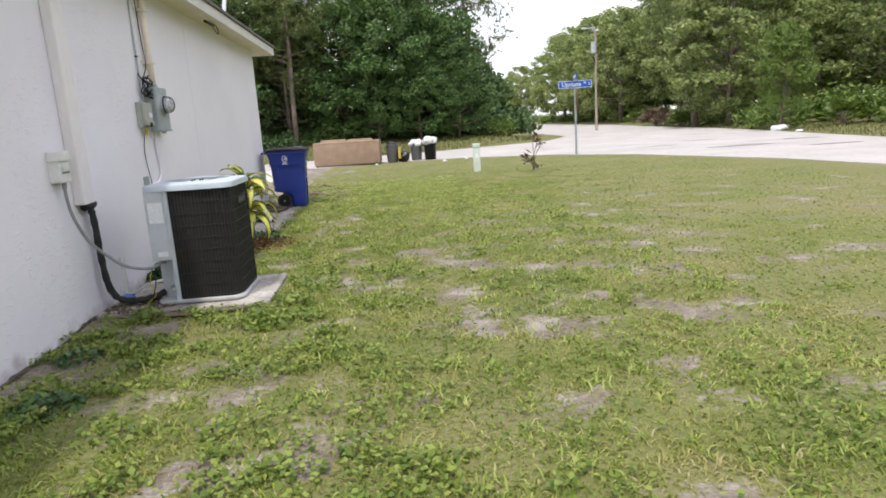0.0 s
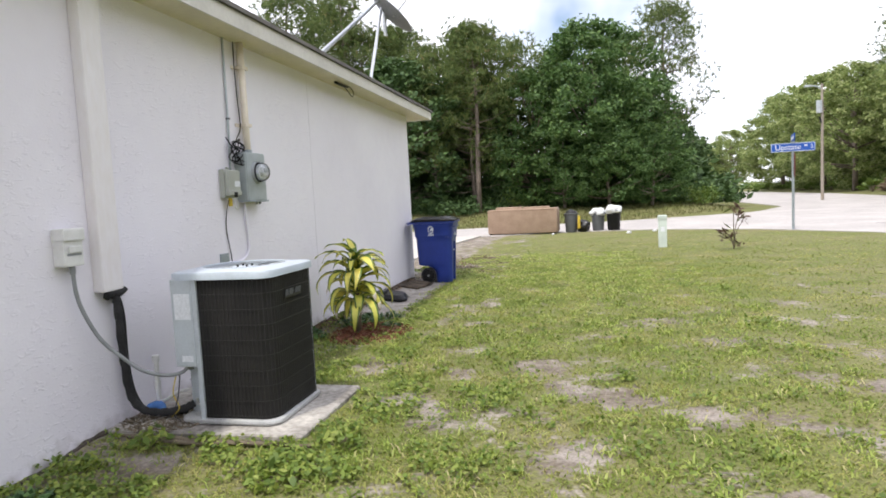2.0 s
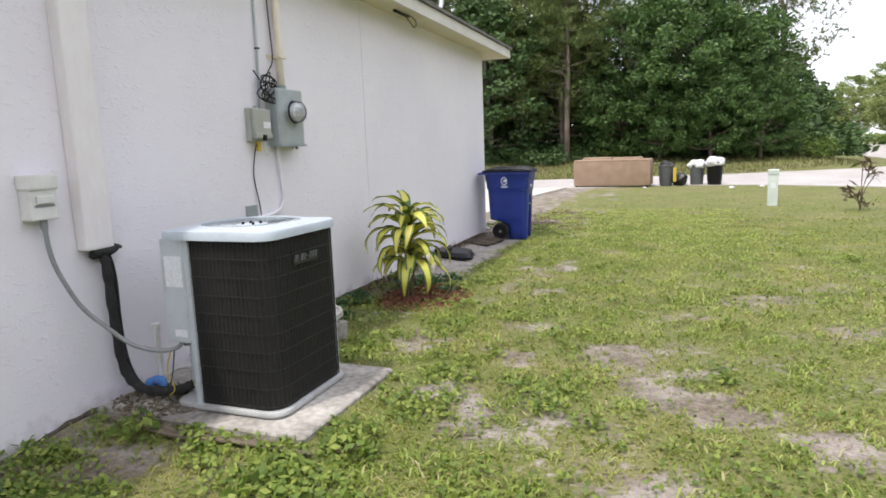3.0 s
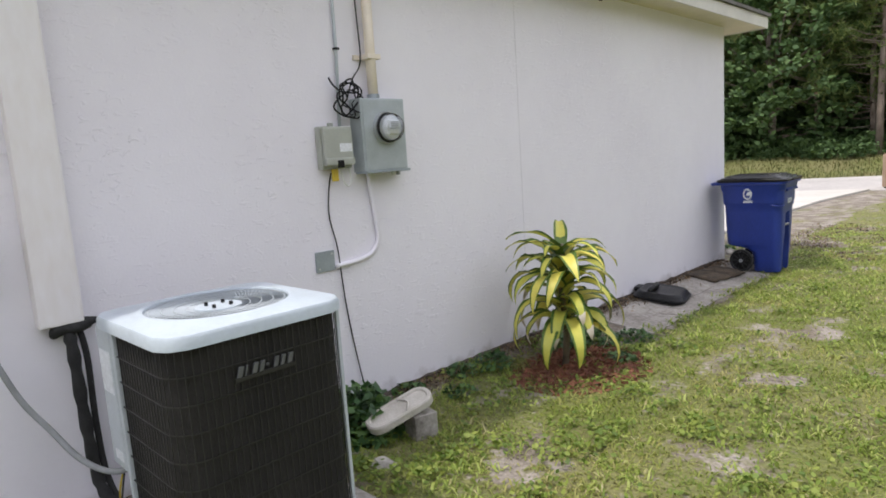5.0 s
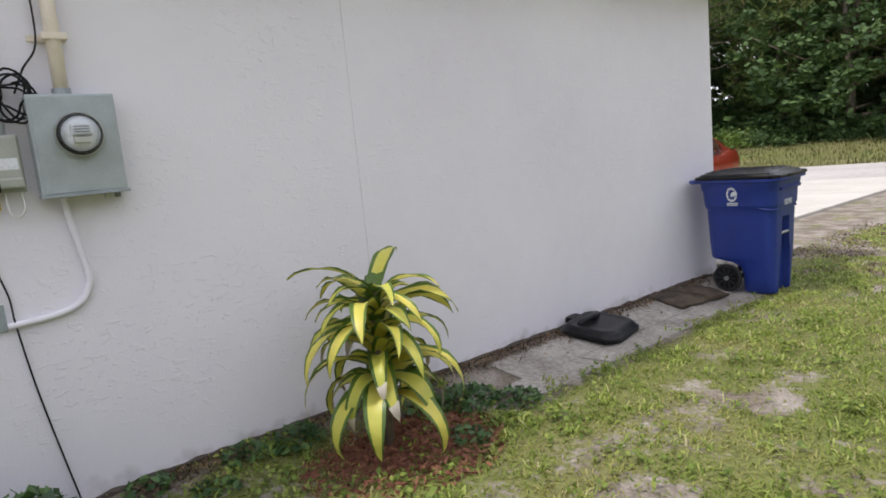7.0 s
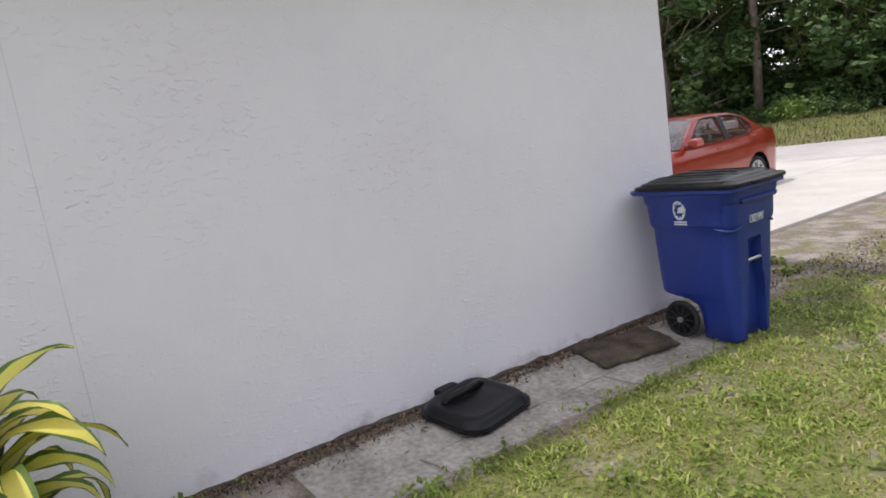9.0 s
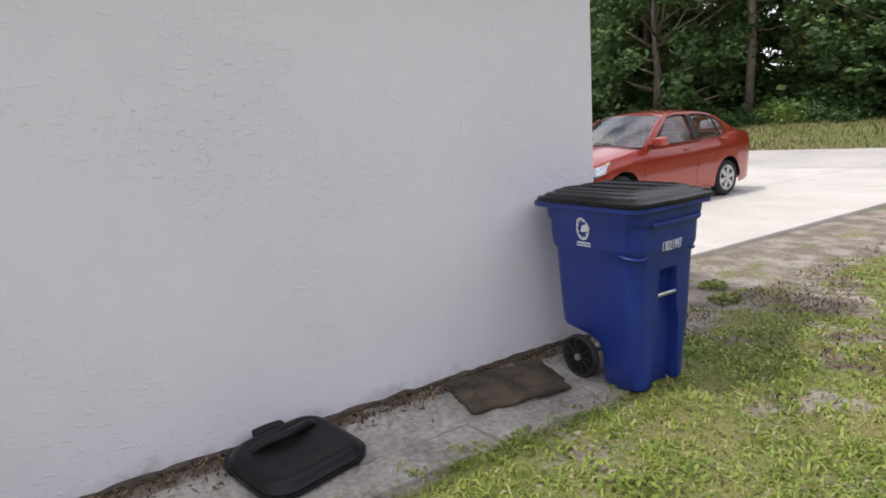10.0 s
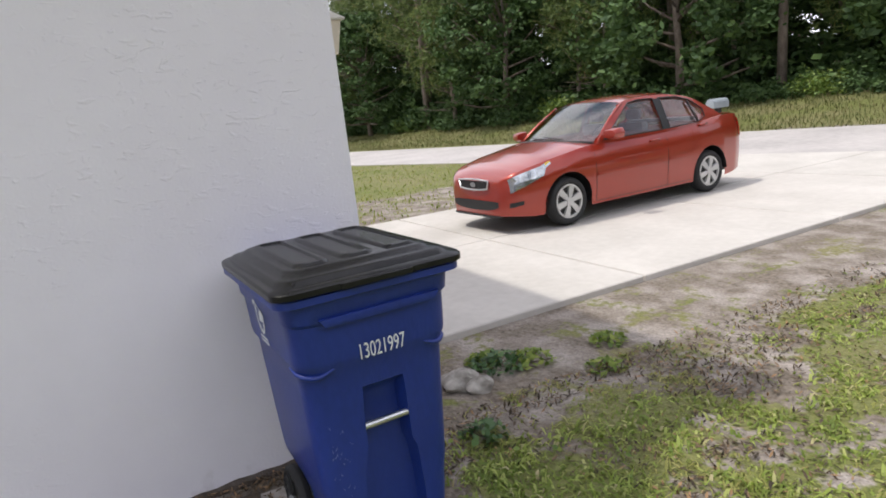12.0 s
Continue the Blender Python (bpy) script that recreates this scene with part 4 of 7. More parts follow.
part("black_cable", Mesh().tube(smooth_pts([(WX + 0.03, 7.0, 2.02), (WX + 0.03, 7.05, 2.13), (WX + 0.04, 7.115, 2.24), (WX + 0.025, 7.125, 2.5), (WX + 0.02, 7.12, 2.8), (WX + 0.02, 7.125, SOF)], 5), 0.0048, 6), BLACK, t, smooth="all")
# coil of spare cable
m = Mesh()
rnd = random.Random(4)
pts = []
for k in range(54):
    b = k * 0.62
    rr = 0.075 + 0.03 * math.sin(k * 0.9) + rnd.uniform(-0.012, 0.012)
    pts.append((WX + 0.07 + 0.035 * math.sin(k * 1.7), 6.985 + rr * math.cos(b) * 0.95, 1.995 + rr * math.sin(b) * 1.1))
m.tube(smooth_pts(pts, 3), 0.0055, 5)
m.tube(smooth_pts([(WX + 0.05, 6.93, 2.05), (WX + 0.05, 6.88, 2.09), (WX + 0.03, 6.87, 2.13)], 4), 0.006, 5)
tagged(part("cable_coil", m, BLACK, smooth="all"), "tangled coil of black cable on the wall", "cable")
m = Mesh().tube(smooth_pts([(WX + 0.045, 6.815, 1.565), (WX + 0.02, 6.805, 1.45), (WX + 0.01, 6.80, 1.30), (WX + 0.012, 6.835, 1.12), (WX + 0.02, 6.84, 1.0), (WX + 0.01, 6.87, 0.7), (WX + 0.012, 6.92, 0.35), (WX + 0.03, 6.97, 0.03)], 5), 0.0042, 6)
tagged(part("ground_cable", m, BLACK, smooth="all"), "thin black cable hanging down the wall", "cable")
t = thing("blank_cover_plate", "grey blank cover plate flush on the stucco", "cover plate", pose(WX, 6.675, 0.968))
part("plate", Mesh().box(0, 0.012, 0, 0.135, 0, 0.125), GREYMETAL, t, bevel=0.003)
for y, z in ((0.02, 0.02), (0.115, 0.105)):
    part("screw", Mesh().disc((0.012, y, z), (1, 0, 0), 0.006, 0.002, 8), CHROME, t)
m = Mesh().tube(smooth_pts([(WX + 0.03, 7.115, 1.55), (WX + 0.022, 7.13, 1.40), (WX + 0.018, 7.16, 1.20), (WX + 0.018, 7.16, 1.12), (WX + 0.018, 7.11, 1.04), (WX + 0.018, 7.0, 1.003), (WX + 0.018, 6.81, 0.99)], 6), 0.015, 10)
tagged(part("painted_elbow_conduit", m, STUCCO, smooth="all"), "wall-coloured bent conduit below the meter", "conduit")

# drooping wires from the soffit
m = Mesh().tube(smooth_pts([(-2.5, 9.55, SOF + 0.01), (-2.46, 9.6, SOF - 0.07), (-2.45, 9.75, SOF - 0.13), (-2.46, 9.82, SOF - 0.05), (-2.48, 9.7, SOF + 0.01)], 5), 0.006, 5)
m.tube(smooth_pts([(-2.5, 9.3, SOF - 0.012), (-2.47, 9.5, SOF - 0.03), (-2.47, 9.65, SOF - 0.02)], 4), 0.018, 6)
tagged(part("soffit_wires", m, BLACK, smooth="all"), "black wires drooping from the soffit", "cable")


def satellite_dish():
    """Dish on a braced mast, on the side slope of the roof. Local +y is along the eave."""
    t = thing("satellite_dish", "dark satellite dish on silver braced mast on the roof", "satellite dish", pose(-3.0, 10.7, 3.47))
    hub = Vector((0.46, 1.0, 1.32))
    feet = [(0.12, -0.95, 0.0), (0.22, -1.2, -0.04), (0.36, 0.42, -0.09), (0.28, 0.66, -0.06)]
    for f in feet:
        f = Vector(f)
        part("strut", Mesh().tube([f, hub + (f - hub) * 0.04], 0.024, 8), CHROME, t, "silver strut", smooth=True)
        part("foot", Mesh().box(f.x - 0.05, f.x + 0.05, f.y - 0.06, f.y + 0.06, f.z - 0.02, f.z + 0.012), CHROME, t, bevel=0.004)
    part("mast", Mesh().tube([hub + Vector((0, 0, 0.1)), hub + Vector((0, 0.02, -0.62))], 0.03, 10), CHROME, t, smooth=True)
    axis = Vector((0.5, 0.15, 0.55)).normalized()
    side = axis.orthogonal().normalized()
    up = axis.cross(side)
    rings = []
    c = hub + Vector((0.06, 0.04, -0.32))
    for q in range(7):
        rr = 0.02 + 0.40 * q / 6
        rings.append([c + (side * math.cos(w) + up * 1.1 * math.sin(w)) * rr + axis * (0.5 * rr * rr) for w in (2 * math.pi * j / 28 for j in range(28))])
    back = [[p - axis * 0.012 for p in r] for r in reversed(rings)]
    part("reflector", Mesh().loft(rings + back), GREYPIPE, t, "dark grey dish", smooth=True)
    part("feed_arm", Mesh().tube([c + up * -0.3, c + axis * 0.42 + up * -0.2], 0.015, 6), CHROME, t)
    part("feed_horn", Mesh().tube([c + axis * 0.40 + up * -0.2, c + axis * 0.48 + up * -0.12], 0.035, 10), GREYPIPE, t)


satellite_dish()

# wall lantern on the front
t = thing("wall_lantern", "cream glass wall lantern beside the garage opening", "wall lamp", pose(-3.57, CORNER, 2.01))
part("back_plate", Mesh().box(-0.05, 0.05, 0, 0.02, 0.06, 0.24), TRIM, t, bevel=0.006)
part("arm", Mesh().tube([(0, 0.02, 0.2), (0, 0.2, 0.26), (0, 0.32, 0.235)], 0.012, 8), TRIM, t, smooth=True)
part("glass", Mesh().loft([[(w * a, 0.32 + w * b, z) for a, b in ((-1, -1), (1, -1), (1, 1), (-1, 1))] for z, w in ((0.0, 0.035), (0.19, 0.065))]), CREAMPIPE, t, "cream glass", bevel=0.004)
part("roof", Mesh().loft([[(w * a, 0.32 + w * b, z) for a, b in ((-1, -1), (1, -1), (1, 1), (-1, 1))] for z, w in ((0.19, 0.085), (0.20, 0.085), (0.25, 0.02))]), TRIM, t, bevel=0.003)


# ---- ground level along the wall ----
def dracaena():
    t = thing("corn_plant", "corn plant with drooping green and yellow striped leaves", "plant", pose(-2.03, 8.37, 0.01))
    part("stem", Mesh().tube([(0, 0, -0.02), (0.02, 0.01, 0.3), (0.0, -0.02, 0.6), (0.01, 0.0, 0.93)], [0.026, 0.024, 0.02, 0.012], 8), STEM, t, smooth="all")
    rnd = random.Random(21)
    variants = []
    for k in range(14):
        droop = 0.85 + 1.1 * k / 13 + rnd.uniform(-0.15, 0.3)
        n = 11
        length = 0.47 + 0.17 * rnd.random()
        pts, ang, x, z = [], (0.80 if k < 3 else 0.95) - 0.42 * k / 13, 0.0, 0.0
        twist = rnd.uniform(-0.5, 0.5)
        for i in range(n):
            pts.append((x, z))
            x += length / (n - 1) * math.cos(ang)
            z += length / (n - 1) * math.sin(ang)
            ang -= droop * (0.6 + 0.9 * i / n) * 1.9 / n
        m = Mesh()
        v = []
        for i, (px, pz) in enumerate(pts):
            q = i / (n - 1)
            w = 0.054 * (math.sin(math.pi * min(1, 0.12 + 0.88 * q) ** 0.8) ** 0.75 + 0.18 * (1 - q)) + 0.001
            tw = twist * q
            for s in (-1, -0.64, 0, 0.64, 1):
                wav = 0.010 * math.sin(q * 13 + s * 2.4 + k) * abs(s)
                v.append((px, s * w * math.cos(tw), pz + abs(s) * w * 0.35 + s * w * math.sin(tw) + wav))
        f, sl = [], []
        dry = k > 7 and k % 3 != 1
        for i in range(n - 1):
            for j in range(4):
                f.append((i * 5 + j, i * 5 + j + 1, (i + 1) * 5 + j + 1, (i + 1) * 5 + j))
                sl.append(2 if dry and i >= n - 3 else (1 if j in (1, 2) and (k > 3 or i > 1) else 0))
        m.add(v, f)
        m.s = sl
        me = m.data("leaf")
        for q in (DRACG, DRACY, DRACD):
            me.materials.append(q)
        me.polygons.foreach_set("use_smooth", [True] * len(me.polygons))
        variants.append(me)
    count = 50
    for i in range(count):
        q = i / count
        k = min(13, max(0, int((1 - q) * 14 + rnd.uniform(-1.5, 1.5))))
        az = i * 137.5 + rnd.uniform(-14, 14)
        z = 0.29 + 0.63 * q
        ob = new("leaf", variants[k])
        ob.parent = t
        s = rnd.uniform(0.9, 1.15) * (1.0 if q < 0.8 else 0.74)
        ob.matrix_basis = pose(0.012 * math.cos(radians(az)), 0.012 * math.sin(radians(az)), z, rnd.uniform(-14, 14), (8 if q > 0.8 else 0) + rnd.uniform(-8, 10), az) @ Matrix.Scale(s, 4)
    return t


dracaena()


m = Mesh().loft([[(-2.02 + r * 0.95 * math.cos(w), 8.45 + r * 1.15 * math.sin(w), z) for w in (2 * math.pi * j / 28 for j in range(28))] for r, z in ((0.40, -0.01), (0.34, 0.006), (0.2, 0.018), (0.05, 0.026))])
bed = tagged(part("mulch_bed", m, MULCH, smooth="all"), "red-brown bark mulch round the corn plant", "mulch", kind="stuff")
part("bark_chips", chips(1500, -1.95, 8.42, 0.5, 0.6, 3, 0.02), MULCH, bed, kind="stuff")

# fallen lid of a dustbin
t = thing("bin_lid", "black plastic dustbin lid lying on the sand", "bin lid", pose(-2.385, 10.69, 0.036, 0, 6, 14))
m = Mesh().loft([rrect(-a, a, -b, b, r, z, 6) for a, b, r, z in ((0.235, 0.27, 0.12, 0.002), (0.25, 0.285, 0.13, 0.004), (0.25, 0.285, 0.13, 0.035), (0.235, 0.27, 0.12, 0.045), (0.228, 0.263, 0.12, 0.062), (0.212, 0.247, 0.115, 0.078), (0.19, 0.225, 0.10, 0.083), (0.17, 0.205, 0.09, 0.078), (0.10, 0.13, 0.06, 0.080))])
part("shell", m, BLACK, t, smooth=True)
part("skirt", Mesh().loft([rrect(-0.262, 0.262, -0.297, 0.297, 0.135, z, 6) for z in (0.012, 0.03)]), BLACK, t, smooth=True)
m = Mesh().tube(smooth_pts([(-0.10, -0.17, 0.072), (-0.09, -0.13, 0.098), (-0.06, 0, 0.112), (-0.09, 0.13, 0.098), (-0.10, 0.17, 0.072)], 5), 0.024, 8)
part("grip", m, BLACK, t, "raised grip", smooth="all")
part("hinge_tab", Mesh().box(-0.275, -0.21, -0.08, 0.08, 0.04, 0.082), BLACK, t, bevel=0.008)

# sodden doormat
rnd = random.Random(12)
n = 10
outline = []
for a, b in (((-0.18, -0.34), (0.18, -0.32)), ((0.18, -0.32), (0.19, 0.33)), ((0.19, 0.33), (-0.17, 0.34)), ((-0.17, 0.34), (-0.18, -0.34))):
    for k in range(n):
        q = k / n
        outline.append((a[0] + (b[0] - a[0]) * q + rnd.uniform(-0.013, 0.013), a[1] + (b[1] - a[1]) * q + rnd.uniform(-0.013, 0.013)))


def wavy(f, z, amp):
    return [(x * f, y * f, z + amp * noise.noise(Vector((x * 7, y * 7, 1)))) for x, y in outline]


m = Mesh().loft([wavy(1, 0.0, 0), wavy(1.01, 0.018, 0.012), wavy(0.97, 0.03, 0.016), wavy(0.75, 0.032, 0.02), wavy(0.4, 0.036, 0.02), wavy(0.05, 0.034, 0.01)])
ob = tagged(part("doormat", m, BROWNMAT, smooth="all", pos=pose(-2.345, 11.985, 0.040, 0, 6, -9)), "sodden brown doormat lying on the sand", "doormat")

# cracked concrete strip, half buried, along the sandy foot of the wall
strip = thing("concrete_strip", "cracked half-buried concrete strip along the wall", "concrete strip", kind="structure")
STRIPCON = mat("sandy_concrete", (0.16, 0.14, 0.12), rough=0.95, col2=(0.48, 0.445, 0.405), scale=2.6, bump=0.7, bscale=30, objrand=0.15, fine=0.8)
rnd = random.Random(19)
for xa, xb, y in ((-2.50, -2.17, 9.55), (-2.175, -1.90, 9.3)):
    while y < 12.95:
        y1 = min(13.03, y + rnd.uniform(0.85, 1.6))
        x0, x1 = xa + rnd.uniform(-0.012, 0.012), xb + rnd.uniform(-0.012, 0.012)
        loop = []
        for (ax, ay), (bx, by) in (((x0, y), (x1, y + 0.04)), ((x1, y + 0.04), (x1, y1)), ((x1, y1), (x0, y1 - 0.03)), ((x0, y1 - 0.03), (x0, y))):
            n = 4 if abs(by - ay) < 0.1 else 14
            for k in range(n):
                q = k / n
                loop.append((ax + (bx - ax) * q + rnd.uniform(-0.008, 0.008), ay + (by - ay) * q + rnd.uniform(-0.006, 0.006)))
        cx, cy = (x0 + x1) / 2, (y + y1) / 2
        lift = rnd.uniform(-0.004, 0.004)

        def ring(f, dz):
            return [(cx + (px - cx) * f, cy + (py - cy) * f, bank(cx + (px - cx) * f, cy + (py - cy) * f) + lift + dz) for px, py in loop]
        part("slab", Mesh().loft([ring(1.0, -0.05), ring(1.0, 0.001), ring(0.985, 0.005)] + [ring(f, 0.005) for f in (0.8, 0.6, 0.4, 0.2, 0.03)]), STRIPCON, strip, smooth=True)
        y = y1 - 0.010

# splash block and brick by the condenser
t = thing("splash_block", "off-white plastic splash tray leaning on a grey concrete block", "splash block", pose(-2.13, 6.80, 0.02, 0, 0, -14))
CHALK = mat("chalky_white_plastic", (0.44, 0.41, 0.36), rough=0.85, col2=(0.60, 0.57, 0.52), scale=9, bump=0.3)
tilt = pose(0, 0.02, 0.135, 17, 10, 0)
m = Mesh().loft([rrect(-0.085, 0.085, -0.21, 0.21, 0.075, z, 6) for z in (0, 0.04)] + [rrect(-0.078, 0.078, -0.203, 0.203, 0.07, 0.048, 6), rrect(-0.062, 0.062, -0.187, 0.187, 0.058, 0.048, 6), rrect(-0.056, 0.056, -0.18, 0.18, 0.055, 0.036, 6)])
tray = part("tray", m, CHALK, t, smooth=True, pos=tilt)
part("cross_rib", Mesh().tube(smooth_pts([(-0.07, 0.02, 0.046), (0, 0.06, 0.05), (0.07, 0.02, 0.046)], 5), 0.006, 6), CHALK, tray, smooth="all")
part("block", Mesh().box(-0.05, 0.10, 0.06, 0.21, -0.03, 0.125), PADCON, t, "grey concrete block", bevel=0.008)
m = Mesh().loft([rrect(-1.92 - a, -1.92 + a, 6.5 - b, 6.5 + b, 0.03, z) for a, b, z in ((0.06, 0.05, 0), (0.075, 0.06, 0.03), (0.04, 0.03, 0.06))])
tagged(part("stone", m, PADCON, smooth=True), "small pale stone by the pad", "stone")
for x, y, s in ((-2.93, 13.66, 0.1), (-2.82, 13.72, 0.075), (-3.02, 13.60, 0.06)):
    bm = bmesh.new()
    bmesh.ops.create_icosphere(bm, subdivisions=3, radius=s)
    for v in bm.verts:
        v.co *= 1 + 0.45 * noise.noise(v.co * 14 + Vector((x, y, 0)))
        v.co.z = max(v.co.z * 0.75, -s * 0.4)
    me = bpy.data.meshes.new("rock")
    bm.to_mesh(me)
    bm.free()
    tagged(part("rock", me, PADCON, smooth=True, pos=pose(x, y, s * 0.35)), "pale rough rock on the dirt", "rock", "rocks by the driveway")


# ---- wheeled bins ----
def wheelie_bin():
    """Local: base centre, front (grab bar) towards +x."""
    t = thing("wheeled_bin", "blue plastic wheeled refuse bin with black lid by the wall corner", "refuse bin", pose(-2.10, 12.73, 0.01, 0, 0, 1.5))

    def section(z, xb, xf, hw, notch, nw, r=0.09):
        n = 5
        out = []
        for cx, cy, a in ((xf - r, -hw + r, -90), (None, None, None), (xf - r, hw - r, 0), (xb + r, hw - r, 90), (xb + r, -hw + r, 180)):
            if cx is None:
                out += [(xf, -nw, z), (xf - notch, -nw + notch * 0.25, z), (xf - notch, nw - notch * 0.25, z), (xf, nw, z)]
                continue
            for k in range(n + 1):
                b = radians(a + 90 * k / n)
                out.append((cx + r * math.cos(b), cy + r * math.sin(b), z))
        return out
    rows = [(0.0, 0.0, 0.275, 0.215, 0.05, 0.125), (0.012, -0.01, 0.285, 0.225, 0.05, 0.125), (0.16, -0.015, 0.292, 0.235, 0.055, 0.12), (0.24, -0.04, 0.296, 0.24, 0.055, 0.118), (0.285, -0.12, 0.298, 0.245, 0.055, 0.115),
            (0.315, -0.30, 0.30, 0.25, 0.055, 0.112), (0.335, -0.315, 0.302, 0.252, 0.055, 0.11), (0.42, -0.32, 0.305, 0.257, 0.06, 0.105), (0.46, -0.322, 0.306, 0.259, 0.06, 0.088), (0.66, -0.33, 0.312, 0.268, 0.06, 0.082), (0.70, -0.332, 0.313, 0.27, 0.03, 0.08), (0.715, -0.333, 0.314, 0.271, 0.0, 0.078),
            (0.80, -0.335, 0.318, 0.274, 0.0, 0.08), (0.825, -0.35, 0.33, 0.288, 0.0, 0.08), (0.845, -0.353, 0.333, 0.291, 0.0, 0.08), (0.975, -0.36, 0.337, 0.297, 0.0, 0.08), (0.99, -0.372, 0.352, 0.306, 0.0, 0.08), (1.06, -0.38, 0.36, 0.312, 0.0, 0.08)]
    part("body", Mesh().loft([section(*r) for r in rows]), BLUE, t, smooth=True)
    part("rim", Mesh().loft([rrect(-0.43, 0.365, -0.32, 0.32, 0.06, 1.055), rrect(-0.445, 0.385, -0.338, 0.338, 0.07, 1.062), rrect(-0.445, 0.385, -0.338, 0.338, 0.07, 1.085), rrect(-0.43, 0.375, -0.33, 0.33, 0.07, 1.09)]), BLUE, t, smooth=True)
    # corner shoulders
    for s in (-1, 1):
        pts = smooth_pts([(0.20, s * 0.284, 0.815), (0.27, s * 0.272, 0.80), (0.315, s * 0.225, 0.795), (0.326, s * 0.17, 0.815)], 5)
        part("shoulder", Mesh().tube(pts, [0.004 + 0.007 * math.sin(math.pi * i / (len(pts) - 1)) for i in range(len(pts))], 8), BLUE, t, smooth="all")
    part("header_ledge", Mesh().loft([[(x, y, z) for y, z in ((-0.21, 1.0), (-0.19, 0.968), (0.22, 0.968), (0.24, 1.0))] for x in (0.333, 0.364)]), BLUE, t, bevel=0.009, smooth=True)
    lid = part("lid", Mesh().loft([rrect(-0.40, 0.385, -0.342, 0.342, 0.06, 1.088), rrect(-0.405, 0.395, -0.347, 0.347, 0.065, 1.094), rrect(-0.405, 0.395, -0.347, 0.347, 0.065, 1.112), rrect(-0.398, 0.386, -0.34, 0.34, 0.065, 1.12),
                                  rrect(-0.375, 0.352, -0.318, 0.318, 0.06, 1.121), rrect(-0.365, 0.338, -0.306, 0.306, 0.06, 1.136), rrect(-0.355, 0.325, -0.295, 0.295, 0.06, 1.14), rrect(-0.34, 0.30, -0.275, 0.275, 0.06, 1.141),
                                  rrect(-0.33, 0.285, -0.262, 0.262, 0.06, 1.154), rrect(-0.32, 0.275, -0.252, 0.252, 0.06, 1.157)]), LIDBLACK, t, "black plastic lid", smooth=True)
    for y in (-0.165, 0.0, 0.165):
        part("lid_panel", Mesh().loft([rrect(-0.30, 0.255, y - 0.066, y + 0.066, 0.03, 1.155), rrect(-0.29, 0.245, y - 0.056, y + 0.056, 0.03, 1.166), rrect(-0.275, 0.23, y - 0.045, y + 0.045, 0.025, 1.167), rrect(-0.27, 0.225, y - 0.04, y + 0.04, 0.025, 1.160)]), LIDBLACK, lid, smooth=True)
    part("lid_lip", Mesh().loft([rrect(0.37, 0.408, -0.13, 0.13, 0.015, z) for z in (1.094, 1.112)]), LIDBLACK, lid, smooth=True)
    part("handle", Mesh().tube([(-0.445, -0.26, 1.06), (-0.475, -0.25, 1.07), (-0.48, 0, 1.075), (-0.475, 0.25, 1.07), (-0.445, 0.26, 1.06)], 0.016, 8), BLUE, t, smooth="all")
    part("grab_bar", Mesh().tube([(0.295, -0.098, 0.56), (0.295, 0.098, 0.56)], 0.0125, 10), CHROME, t, "bare steel grab bar", smooth=True)
    part("axle", Mesh().tube([(-0.125, -0.26, 0.135), (-0.125, 0.26, 0.135)], 0.012, 8), CHROME, t)
    for s in (-1, 1):
        y = 0.255 * s
        wh = part("wheel", Mesh().disc((-0.125, y - 0.02 * s, 0.135), (0, s, 0), 0.105, 0.04, 30), BLACK, t, smooth=True)
        ring = []
        for q in range(9):
            b = 2 * math.pi * q / 8
            ring.append([(-0.125 + (0.122 + 0.016 * math.cos(b)) * math.cos(w), y + 0.026 * math.sin(b), 0.135 + (0.122 + 0.016 * math.cos(b)) * math.sin(w)) for w in (2 * math.pi * j / 32 for j in range(32))])
        part("tyre", Mesh().loft(ring, caps=False), RUBBER, wh, smooth="all")
        m = Mesh()
        for k in range(10):
            w = 2 * math.pi * k / 10
            m.tube([(-0.125 + 0.025 * math.cos(w), y + s * 0.024, 0.135 + 0.025 * math.sin(w)), (-0.125 + 0.108 * math.cos(w), y + s * 0.02, 0.135 + 0.108 * math.sin(w))], 0.006, 5)
        part("spokes", m, RUBBER, wh, kind="stuff")
        part("hub_cap", Mesh().disc((-0.125, y + s * 0.018, 0.135), (0, s, 0), 0.02, 0.02, 14), GREYPIPE, wh, "grey hub cap", smooth=True)
    num = letters("13021997", 0.062)
    part("number", num, WHITE, t, "white stencilled serial number", pos=Matrix.Translation((0.3345, 0.005, 0.845)) @ Euler((radians(90), 0, radians(90))).to_matrix().to_4x4() @ Matrix.Diagonal((0.72, 1.25, 1, 1)))
    # emblem as plain shapes on the near side
    m = Mesh()

    def print_at(x, z):
        return (x, -0.0035 - poly(z, [(0.80, 0.289), (0.845, 0.292), (0.975, 0.298), (0.99, 0.307), (1.06, 0.313)]), z)
    for k in range(26):
        w0, w1 = radians(360 * k / 26), radians(360 * (k + 1) / 26)
        g0 = 0.011 + 0.006 * (k % 3)
        m.add([print_at(-0.045 + rr * math.cos(w) * 0.8, 0.945 + rr * math.sin(w) * 1.1) for w, rr in ((w0, 0.062 - g0), (w1, 0.062 - g0), (w1, 0.062), (w0, 0.062))], [(0, 1, 2, 3)])
    m.add([print_at(x, z) for x, z in ((-0.06, 0.925), (-0.01, 0.93), (0.012, 0.955), (-0.015, 0.975), (-0.05, 0.965))], [(0, 1, 2, 3, 4)])
    for z in (0.858, 0.842):
        m.add([print_at(-0.095, z), print_at(0.01, z), print_at(0.01, z + 0.01), print_at(-0.095, z + 0.01)], [(0, 1, 2, 3)])
